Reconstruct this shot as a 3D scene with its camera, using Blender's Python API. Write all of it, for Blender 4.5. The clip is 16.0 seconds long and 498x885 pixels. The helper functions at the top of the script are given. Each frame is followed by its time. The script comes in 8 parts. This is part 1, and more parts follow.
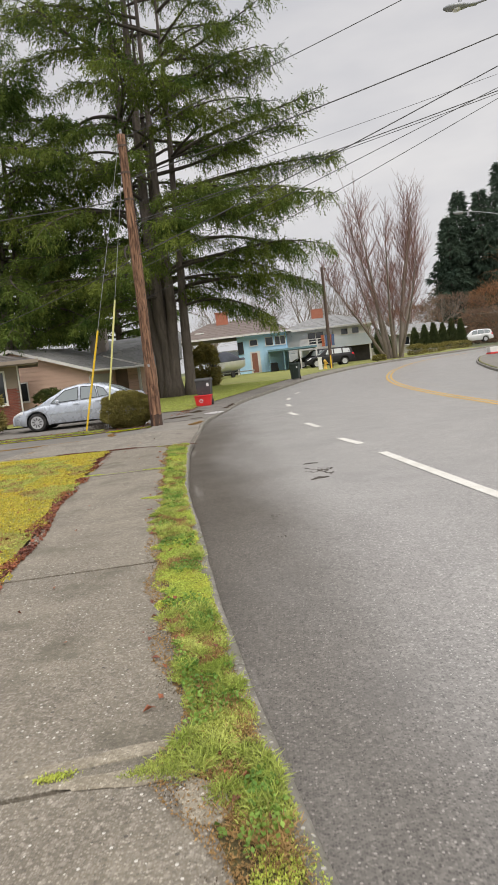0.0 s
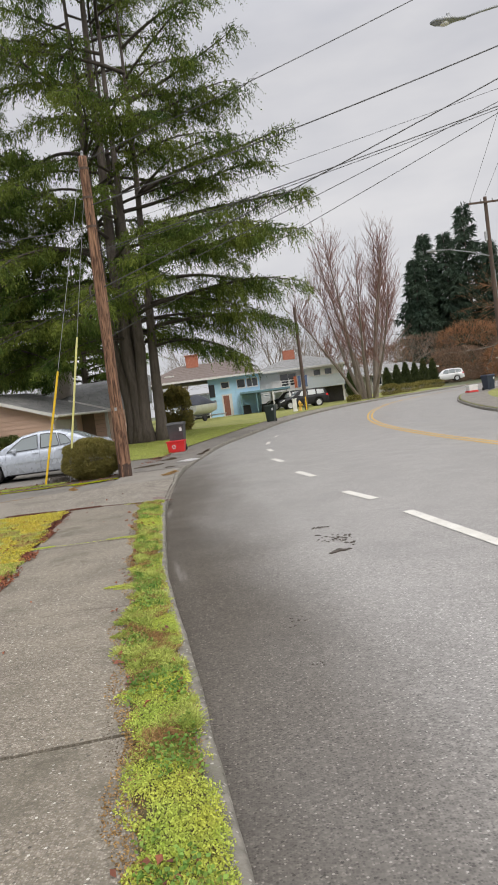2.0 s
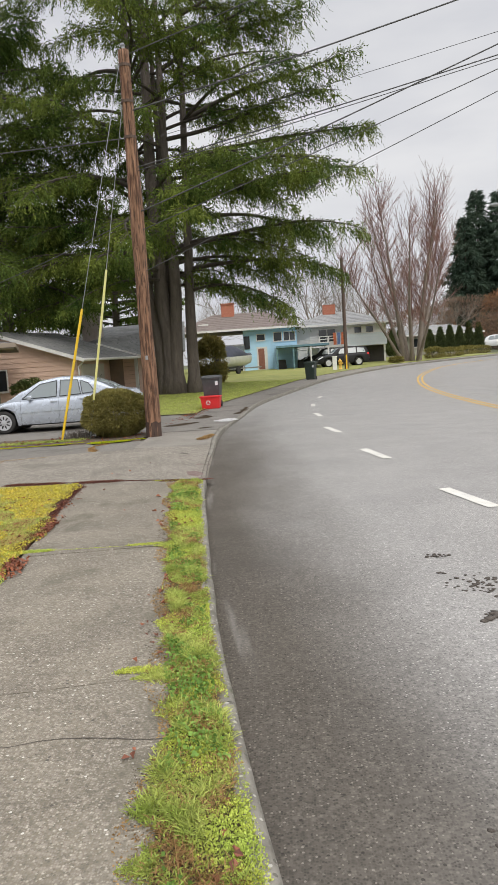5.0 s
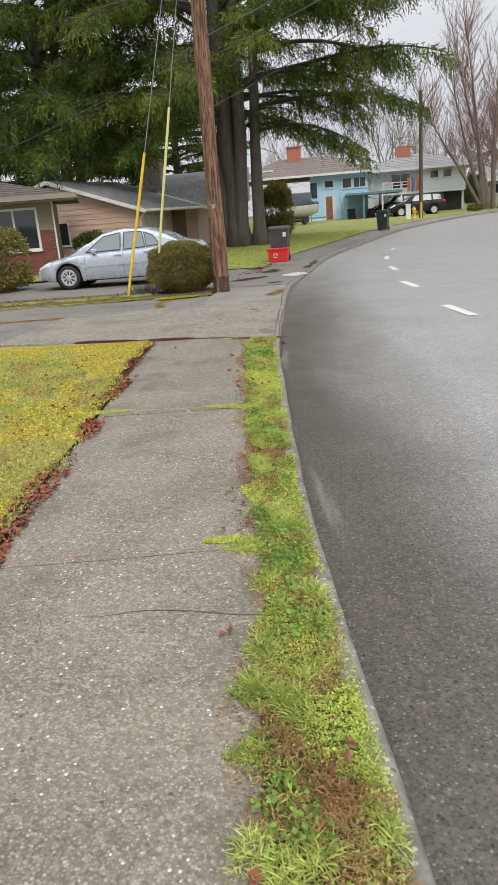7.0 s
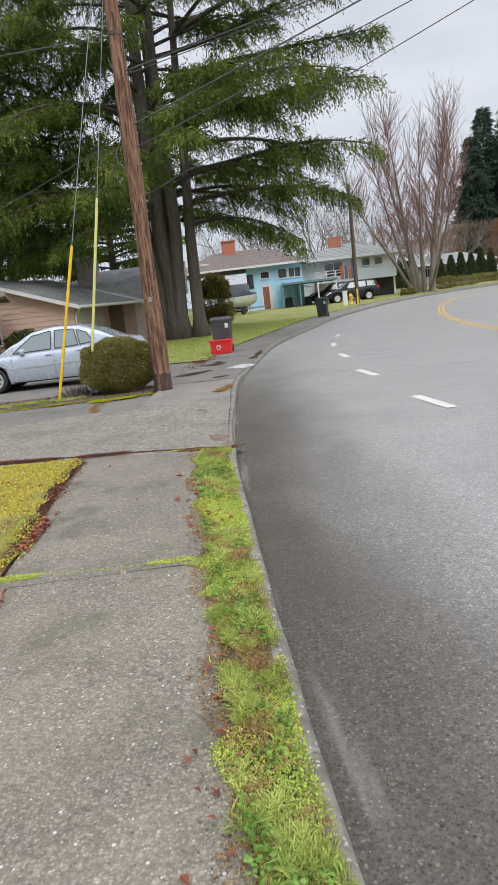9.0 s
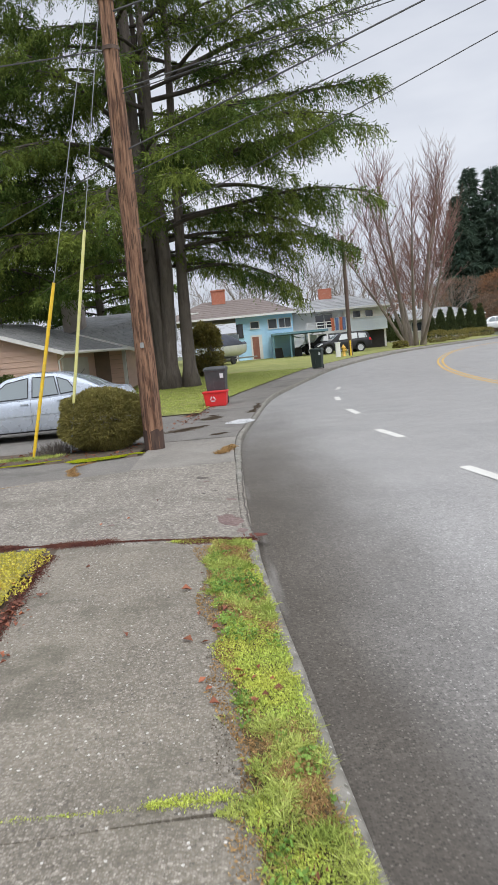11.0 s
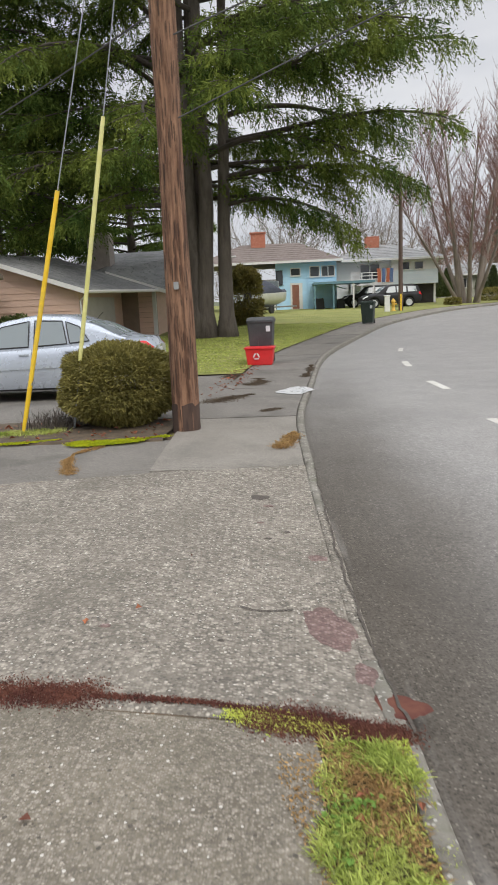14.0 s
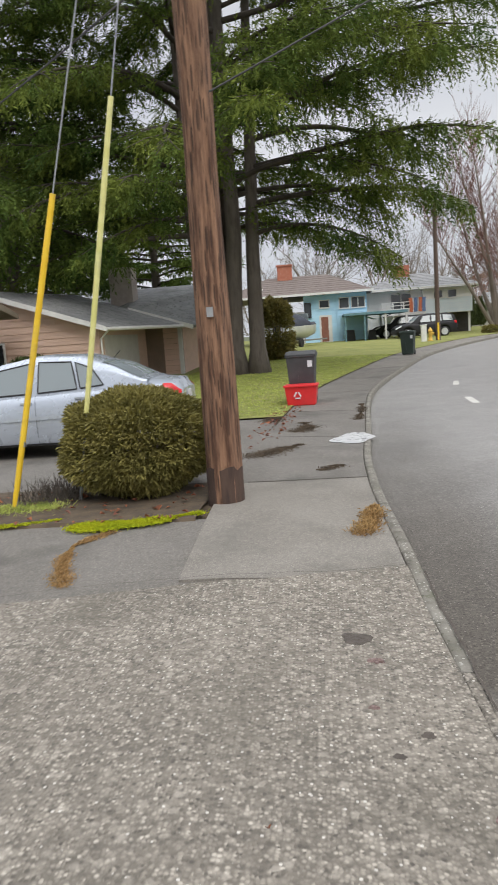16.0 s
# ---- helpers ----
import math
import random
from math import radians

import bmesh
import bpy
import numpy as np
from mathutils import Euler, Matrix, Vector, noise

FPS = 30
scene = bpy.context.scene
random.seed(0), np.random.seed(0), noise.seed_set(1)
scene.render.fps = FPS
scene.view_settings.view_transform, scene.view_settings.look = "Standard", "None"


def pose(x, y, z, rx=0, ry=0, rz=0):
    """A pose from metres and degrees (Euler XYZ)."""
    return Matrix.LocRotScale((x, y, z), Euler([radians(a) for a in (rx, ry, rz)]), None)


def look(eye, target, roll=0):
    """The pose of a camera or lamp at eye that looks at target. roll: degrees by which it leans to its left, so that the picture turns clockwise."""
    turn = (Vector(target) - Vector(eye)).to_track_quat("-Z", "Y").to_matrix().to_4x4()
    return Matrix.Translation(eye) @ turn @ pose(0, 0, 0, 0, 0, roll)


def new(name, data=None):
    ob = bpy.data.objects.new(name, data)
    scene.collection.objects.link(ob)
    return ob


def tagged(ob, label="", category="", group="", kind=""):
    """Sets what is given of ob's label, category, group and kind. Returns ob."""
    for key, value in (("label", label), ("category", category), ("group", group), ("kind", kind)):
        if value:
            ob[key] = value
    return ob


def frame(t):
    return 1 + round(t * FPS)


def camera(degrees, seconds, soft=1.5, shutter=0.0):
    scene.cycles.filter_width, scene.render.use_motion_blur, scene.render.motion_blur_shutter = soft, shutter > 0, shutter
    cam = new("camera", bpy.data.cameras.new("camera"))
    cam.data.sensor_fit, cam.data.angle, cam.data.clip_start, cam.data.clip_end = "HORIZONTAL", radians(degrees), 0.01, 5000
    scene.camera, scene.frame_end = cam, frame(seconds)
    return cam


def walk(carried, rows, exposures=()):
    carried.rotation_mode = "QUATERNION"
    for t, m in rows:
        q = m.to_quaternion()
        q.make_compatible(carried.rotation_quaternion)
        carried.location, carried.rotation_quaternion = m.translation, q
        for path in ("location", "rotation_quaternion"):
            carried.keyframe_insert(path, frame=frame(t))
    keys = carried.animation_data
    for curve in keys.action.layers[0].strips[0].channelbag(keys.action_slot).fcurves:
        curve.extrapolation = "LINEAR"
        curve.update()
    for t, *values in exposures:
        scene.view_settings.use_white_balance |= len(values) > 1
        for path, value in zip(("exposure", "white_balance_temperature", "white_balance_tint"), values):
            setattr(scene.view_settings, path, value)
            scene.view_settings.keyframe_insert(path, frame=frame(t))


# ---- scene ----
cam = camera(38.6, 16.0, shutter=0.2)
PATH = [
    (0, (0.250, 2.524, 1.453), (0.147, 4.510, 1.240), -6.4),
    (0.5, (0.160, 3.015, 1.451), (0.093, 5.008, 1.300), -6.3),
    (1, (0.015, 3.525, 1.455), (-0.100, 5.520, 1.385), -5.5),
    (1.5, (-0.054, 4.144, 1.439), (0.066, 6.140, 1.409), -7.0),
    (2, (-0.101, 4.730, 1.456), (-0.107, 6.727, 1.352), -7.3),
    (2.5, (-0.227, 5.298, 1.452), (-0.257, 7.284, 1.219), -7.2),
    (3, (-0.329, 5.815, 1.457), (-0.430, 7.809, 1.333), -6.6),
    (3.5, (-0.483, 6.354, 1.452), (-0.556, 8.338, 1.213), -3.5),
    (4, (-0.541, 6.788, 1.443), (-0.621, 8.774, 1.223), -4.2),
    (4.2, (-0.565, 6.976, 1.476), (-0.665, 8.962, 1.265), -3.7),
    (6.3, (-0.660, 7.659, 1.597), (-0.733, 9.634, 1.293), -3.9),
    (6.5, (-0.678, 7.676, 1.595), (-0.796, 9.643, 1.255), -3.9),
    (7, (-0.813, 7.798, 1.538), (-1.096, 9.684, 0.933), -4.5),
    (7.5, (-0.896, 8.067, 1.540), (-1.207, 9.951, 0.946), -5.0),
    (8, (-0.976, 8.460, 1.547), (-1.274, 10.374, 1.050), -5.4),
    (8.5, (-1.092, 8.916, 1.562), (-1.262, 10.863, 1.141), -5.4),
    (9, (-1.065, 9.445, 1.534), (-1.186, 11.403, 1.148), -6.6),
    (9.2, (-1.093, 9.648, 1.518), (-1.225, 11.603, 1.117), -6.7),
    (11.3, (-1.557, 11.718, 1.557), (-1.614, 13.703, 1.313), -5.3),
    (11.5, (-1.596, 11.986, 1.583), (-1.795, 13.962, 1.345), -4.7),
    (12, (-1.765, 12.537, 1.575), (-2.074, 14.478, 1.206), -2.3),
    (12.5, (-1.800, 13.024, 1.549), (-1.901, 14.993, 1.219), -3.5),
    (13, (-1.874, 13.537, 1.558), (-2.020, 15.502, 1.205), -4.7),
    (13.5, (-1.989, 14.105, 1.574), (-2.036, 16.055, 1.132), -4.6),
    (14, (-2.091, 14.716, 1.583), (-2.233, 16.672, 1.191), -2.5),
    (14.5, (-2.247, 15.269, 1.605), (-2.484, 17.219, 1.226), -0.6),
    (15, (-2.319, 15.821, 1.590), (-2.695, 17.761, 1.285), -1.2),
    (15.5, (-2.479, 16.408, 1.564), (-2.827, 18.351, 1.238), -0.8),
    (16, (-2.544, 16.942, 1.549), (-2.758, 18.908, 1.255), -4.1),
]
# the camera's own slow changes of exposure and white balance
EXPOSURES = [(0, -0.02, 6650, 11.5), (1.5, -0.06, 6550, 12), (3.5, 0.0, 6500, 11), (7, 0.08, 6350, 10.5), (8.5, 0.06, 6100, 10), (12, 0.10, 6050, 11), (14.5, 0.0, 6400, 10.5), (16, 0.02, 6300, 10.5)]
walk(cam, [(t, look(eye, target, roll)) for t, eye, target, roll in PATH], EXPOSURES)


# ---- world and sun: a pale overcast winter sky ----
def sky_world():
    w = bpy.data.worlds.new("overcast_sky")
    scene.world = w
    w.use_nodes = True
    nt = w.node_tree
    nt.nodes.clear()
    N, L = nt.nodes.new, nt.links.new
    out, bg = N("ShaderNodeOutputWorld"), N("ShaderNodeBackground")
    sky = N("ShaderNodeTexSky")
    sky.sky_type, sky.sun_disc = "NISHITA", False
    sky.sun_elevation, sky.sun_rotation = radians(38), radians(150)
    dim = N("ShaderNodeVectorMath"); dim.operation = "SCALE"; dim.inputs["Scale"].default_value = 0.10
    L(sky.outputs[0], dim.inputs[0])
    tc, sep = N("ShaderNodeTexCoord"), N("ShaderNodeSeparateXYZ")
    L(tc.outputs["Generated"], sep.inputs[0])
    # brighter towards the zenith, as an even cloud cover is
    rise = N("ShaderNodeMapRange"); rise.interpolation_type = "SMOOTHSTEP"
    rise.inputs["From Min"].default_value, rise.inputs["From Max"].default_value = 0.40, 0.95
    rise.inputs["To Min"].default_value, rise.inputs["To Max"].default_value = 0.74, 2.1
    L(sep.outputs["Z"], rise.inputs["Value"])
    stretch = N("ShaderNodeVectorMath"); stretch.operation = "MULTIPLY"
    stretch.inputs[1].default_value = (1.0, 1.0, 3.2)
    L(tc.outputs["Generated"], stretch.inputs[0])
    clouds = N("ShaderNodeTexNoise")
    clouds.inputs["Scale"].default_value, clouds.inputs["Detail"].default_value = 2.3, 5.0
    clouds.inputs["Roughness"].default_value = 0.5
    L(stretch.outputs[0], clouds.inputs["Vector"])
    ramp = N("ShaderNodeValToRGB")
    ramp.color_ramp.elements[0].position, ramp.color_ramp.elements[0].color = 0.34, (0.76, 0.78, 0.84, 1)
    ramp.color_ramp.elements[1].position, ramp.color_ramp.elements[1].color = 0.64, (1.05, 1.05, 1.06, 1)
    L(clouds.outputs[0], ramp.inputs[0])
    cloud = N("ShaderNodeVectorMath"); cloud.operation = "SCALE"
    L(ramp.outputs[0], cloud.inputs[0]); L(rise.outputs[0], cloud.inputs["Scale"])
    mix = N("ShaderNodeMix"); mix.data_type = "RGBA"
    mix.inputs["Factor"].default_value = 0.95
    L(dim.outputs[0], mix.inputs["A"]); L(cloud.outputs[0], mix.inputs["B"])
    L(mix.outputs["Result"], bg.inputs["Color"])
    bg.inputs["Strength"].default_value = 1.0
    L(bg.outputs[0], out.inputs[0])


sky_world()
sun = new("sun", bpy.data.lights.new("sun", "SUN"))
sun.data.energy, sun.data.angle, sun.data.color = 1.75, radians(40), (1.0, 0.945, 0.87)
sun.matrix_world = look((14, -24, 30), (0, 0, 0))


# ---- small tools ----
def s01(a, b, v):
    u = min(1.0, max(0.0, (v - a) / (b - a)))
    return u * u * (3 - 2 * u)


def gz(x, y):
    """The height of the land: level, with a gentle rise further on."""
    return 0.55 * s01(34, 68, y) + 0.55 * s01(68, 114, y)


class Mesh:
    """Gathers vertices and faces of one mesh."""

    def __init__(self):
        self.v, self.f, self.uv = [], [], None

    def add(self, vs, fs):
        n = len(self.v)
        self.v += [tuple(p) for p in vs]
        self.f += [tuple(i + n for i in f) for f in fs]

    def box(self, a, b, m=None, bevel=0.0):
        bm = bmesh.new()
        bmesh.ops.create_cube(bm, size=1)
        s = [b[i] - a[i] for i in range(3)]
        c = [(b[i] + a[i]) / 2 for i in range(3)]
        for v in bm.verts:
            v.co = Vector((v.co[i] * s[i] + c[i] for i in range(3)))
        if bevel:
            bmesh.ops.bevel(bm, geom=bm.edges[:], offset=bevel, segments=2, affect="EDGES", profile=0.6)
        if m is not None:
            bm.transform(m)
        bm.verts.index_update()
        self.add([v.co for v in bm.verts], [[v.index for v in f.verts] for f in bm.faces])
        bm.free()
        return self

    def tube(self, pts, radii, n=8, caps=True, twist=0.0):
        pts = [Vector(p) for p in pts]
        if not hasattr(radii, "__len__"):
            radii = [radii] * len(pts)
        base = len(self.v)
        ref = None
        for i, p in enumerate(pts):
            d = (pts[min(i + 1, len(pts) - 1)] - pts[max(i - 1, 0)]).normalized()
            if ref is None:
                ref = d.orthogonal().normalized()
            ref = (ref - d * ref.dot(d))
            ref = ref.normalized() if ref.length > 1e-6 else d.orthogonal().normalized()
            side = d.cross(ref)
            for k in range(n):
                a = 2 * math.pi * k / n + twist * i
                self.v.append(tuple(p + (ref * math.cos(a) + side * math.sin(a)) * radii[i]))
        for i in range(len(pts) - 1):
            for k in range(n):
                a, b = base + i * n + k, base + i * n + (k + 1) % n
                self.f.append((a, b, b + n, a + n))
        if caps and n > 2:
            self.f.append(tuple(base + k for k in reversed(range(n))))
            self.f.append(tuple(base + (len(pts) - 1) * n + k for k in range(n)))
        return self

    def prism(self, outline, a, b, axis="z", m=None):
        """An outline in two coordinates, pulled from a to b along an axis."""
        def put(p, h):
            q = {"z": (p[0], p[1], h), "y": (p[0], h, p[1]), "x": (h, p[0], p[1])}[axis]
            return m @ Vector(q) if m is not None else q
        n = len(outline)
        vs = [put(p, a) for p in outline] + [put(p, b) for p in outline]
        self.add(vs, [tuple(reversed(range(n))), tuple(range(n, 2 * n))] + [(i, (i + 1) % n, n + (i + 1) % n, n + i) for i in range(n)])
        return self

    def lathe(self, profile, n=20, m=None):
        base = []
        for r, z in profile:
            for k in range(n):
                a = 2 * math.pi * k / n
                p = Vector((r * math.cos(a), r * math.sin(a), z))
                base.append(m @ p if m is not None else p)
        fs = [(i * n + k, i * n + (k + 1) % n, (i + 1) * n + (k + 1) % n, (i + 1) * n + k) for i in range(len(profile) - 1) for k in range(n)]
        self.add(base, fs + [tuple(reversed(range(n))), tuple(range((len(profile) - 1) * n, len(profile) * n))])
        return self

    def grid(self, fn, us, vs):
        n = len(vs)
        self.add([fn(u, v) for u in us for v in vs],
                 [(i * n + j, (i + 1) * n + j, (i + 1) * n + j + 1, i * n + j + 1) for i in range(len(us) - 1) for j in range(n - 1)])
        return self

    def data(self, name, material, smooth=False):
        me = bpy.data.meshes.new(name)
        me.from_pydata(self.v, [], self.f)
        if self.uv is not None:
            layer = me.uv_layers.new(name="UVMap")
            idx = np.empty(len(me.loops), dtype=np.int32)
            me.loops.foreach_get("vertex_index", idx)
            layer.data.foreach_set("uv", np.asarray(self.uv, dtype=np.float32)[idx].ravel())
        if material:
            me.materials.append(material)
        if smooth:
            me.polygons.foreach_set("use_smooth", [True] * len(me.polygons))
        me.update()
        return me


def part(name, mesh, material, parent=None, label="", smooth=False):
    ob = new(name, mesh.data(name, material, smooth) if isinstance(mesh, Mesh) else mesh)
    if parent is not None:
        ob.parent = parent
    return tagged(ob, label)


def thing(name, label, category, m=None, group="", kind=""):
    ob = new(name)
    if m is not None:
        ob.matrix_basis = m
    return tagged(ob, label, category, group, kind)


def solid(name, mesh, material, label, category="", kind="", smooth=False):
    ob = new(name, mesh.data(name, material, smooth))
    return tagged(ob, label, category, "", kind)


def fix_normals(me):
    bm = bmesh.new()
    bm.from_mesh(me)
    bmesh.ops.recalc_face_normals(bm, faces=bm.faces[:])
    bm.to_mesh(me)
    bm.free()


# ---- materials ----
def material(name, a, b, scale=4.0, rough=0.8, bump=0.1, bump_scale=60.0, spots=None, spot_scale=30.0, spot_size=0.25,
             stain=None, stain_scale=0.7, stain_amount=0.5, metal=0.0, stretch=(1, 1, 1), vary=0.0, translucent=0.0, island=0.0, coat=0.0, bump_distance=0.004, chips=None, chip_scale=70.0, chip_amount=0.8, spec=0.5):
    """Two base colours mixed by noise, grain as bump, optional specks and stains."""
    m = bpy.data.materials.new(name)
    m.use_nodes = True
    nt = m.node_tree
    N, L = nt.nodes.new, nt.links.new
    p = nt.nodes["Principled BSDF"]
    tc, mp = N("ShaderNodeTexCoord"), N("ShaderNodeMapping")
    mp.inputs["Scale"].default_value = stretch
    L(tc.outputs["Object"], mp.inputs["Vector"])

    def noise_at(sc, detail=6.0, rg=0.6):
        n = N("ShaderNodeTexNoise")
        n.inputs["Scale"].default_value, n.inputs["Detail"].default_value, n.inputs["Roughness"].default_value = sc, detail, rg
        L(mp.outputs[0], n.inputs["Vector"])
        return n

    def mixed(fac, x, y):
        n = N("ShaderNodeMix"); n.data_type = "RGBA"
        if hasattr(fac, "links"):
            L(fac, n.inputs["Factor"])
        else:
            n.inputs["Factor"].default_value = fac
        for sock, val in (("A", x), ("B", y)):
            if hasattr(val, "links"):
                L(val, n.inputs[sock])
            else:
                n.inputs[sock].default_value = (*val, 1)
        return n.outputs["Result"]

    def ramped(sock, lo, hi):
        n = N("ShaderNodeMapRange"); n.interpolation_type = "SMOOTHSTEP"
        n.inputs["From Min"].default_value, n.inputs["From Max"].default_value = lo, hi
        L(sock, n.inputs["Value"])
        return n.outputs[0]

    col = mixed(ramped(noise_at(scale).outputs[0], 0.3, 0.7), a, b)
    fine = noise_at(bump_scale, 4.0)
    height = fine.outputs[0]
    if chips:
        # packed stone chips, each with its own shade, at two sizes
        for sc, amount in ((chip_scale, chip_amount), (chip_scale * 0.45, chip_amount * 0.45)):
            v = N("ShaderNodeTexVoronoi")
            v.inputs["Scale"].default_value = sc
            L(mp.outputs[0], v.inputs["Vector"])
            pick = N("ShaderNodeSeparateColor")
            L(v.outputs["Color"], pick.inputs[0])
            rp = N("ShaderNodeValToRGB")
            for i, (pos, c) in enumerate(chips):
                e = rp.color_ramp.elements[i] if i < 2 else rp.color_ramp.elements.new(pos)
                e.position, e.color = pos, (*c, 1)
            L(pick.outputs[0], rp.inputs[0])
            k = N("ShaderNodeMath"); k.operation = "MULTIPLY"; k.inputs[1].default_value = amount
            inside = N("ShaderNodeMapRange")
            inside.inputs["From Min"].default_value, inside.inputs["From Max"].default_value = 0.75, 0.30
            L(v.outputs["Distance"], inside.inputs["Value"]); L(inside.outputs[0], k.inputs[0])
            col = mixed(k.outputs[0], col, rp.outputs[0])
            height = v.outputs["Distance"] if sc == chip_scale else height
    if spots:
        for colour, threshold in zip(spots, (spot_size, spot_size * 0.8)):
            v = N("ShaderNodeTexVoronoi")
            v.inputs["Scale"].default_value = spot_scale if colour is spots[0] else spot_scale * 0.63
            L(mp.outputs[0], v.inputs["Vector"])
            gate = N("ShaderNodeMath"); gate.operation = "LESS_THAN"; gate.inputs[1].default_value = threshold
            L(v.outputs["Distance"], gate.inputs[0])
            pick = N("ShaderNodeSeparateColor")
            L(v.outputs["Color"], pick.inputs[0])
            some = N("ShaderNodeMath"); some.operation = "GREATER_THAN"; some.inputs[1].default_value = 0.55
            L(pick.outputs[0], some.inputs[0])
            both = N("ShaderNodeMath"); both.operation = "MULTIPLY"
            L(gate.outputs[0], both.inputs[0]); L(some.outputs[0], both.inputs[1])
            soft = N("ShaderNodeMath"); soft.operation = "MULTIPLY"; soft.inputs[1].default_value = 0.75
            L(both.outputs[0], soft.inputs[0])
            col = mixed(soft.outputs[0], col, colour)
    if stain:
        n = ramped(noise_at(stain_scale, 7.0, 0.65).outputs[0], 0.5, 0.72)
        k = N("ShaderNodeMath"); k.operation = "MULTIPLY"; k.inputs[1].default_value = stain_amount
        L(n, k.inputs[0])
        col = mixed(k.outputs[0], col, stain)
    if vary or island:
        src = N("ShaderNodeObjectInfo").outputs["Random"] if vary else N("ShaderNodeNewGeometry").outputs["Random Per Island"]
        hsv = N("ShaderNodeHueSaturation")
        r = N("ShaderNodeMapRange")
        amount = vary or island
        r.inputs["To Min"].default_value, r.inputs["To Max"].default_value = 1 - amount, 1 + amount
        L(src, r.inputs["Value"]); L(r.outputs[0], hsv.inputs["Value"]); L(col, hsv.inputs["Color"])
        col = hsv.outputs[0]
    L(col, p.inputs["Base Color"])
    p.inputs["Metallic"].default_value = metal
    p.inputs["Specular IOR Level"].default_value = spec
    p.inputs["Coat Weight"].default_value = coat
    rr = N("ShaderNodeMapRange")
    rr.inputs["To Min"].default_value, rr.inputs["To Max"].default_value = max(0.02, rough - 0.12), min(1, rough + 0.1)
    L(noise_at(scale * 2.3).outputs[0], rr.inputs["Value"]); L(rr.outputs[0], p.inputs["Roughness"])
    if bump:
        bp = N("ShaderNodeBump")
        bp.inputs["Strength"].default_value, bp.inputs["Distance"].default_value = bump, bump_distance
        L(height, bp.inputs["Height"]); L(bp.outputs[0], p.inputs["Normal"])
    if translucent:
        tr, add = N("ShaderNodeBsdfTranslucent"), N("ShaderNodeMixShader")
        L(col, tr.inputs["Color"])
        add.inputs[0].default_value = translucent
        L(p.outputs[0], add.inputs[1]); L(tr.outputs[0], add.inputs[2])
        L(add.outputs[0], nt.nodes["Material Output"].inputs["Surface"])
    return m


def glass_material(name, tint, rough=0.05):
    m = bpy.data.materials.new(name)
    m.use_nodes = True
    p = m.node_tree.nodes["Principled BSDF"]
    p.inputs["Base Color"].default_value = (*tint, 1)
    p.inputs["Roughness"].default_value, p.inputs["IOR"].default_value = rough, 1.5
    p.inputs["Specular IOR Level"].default_value = 0.9
    return m


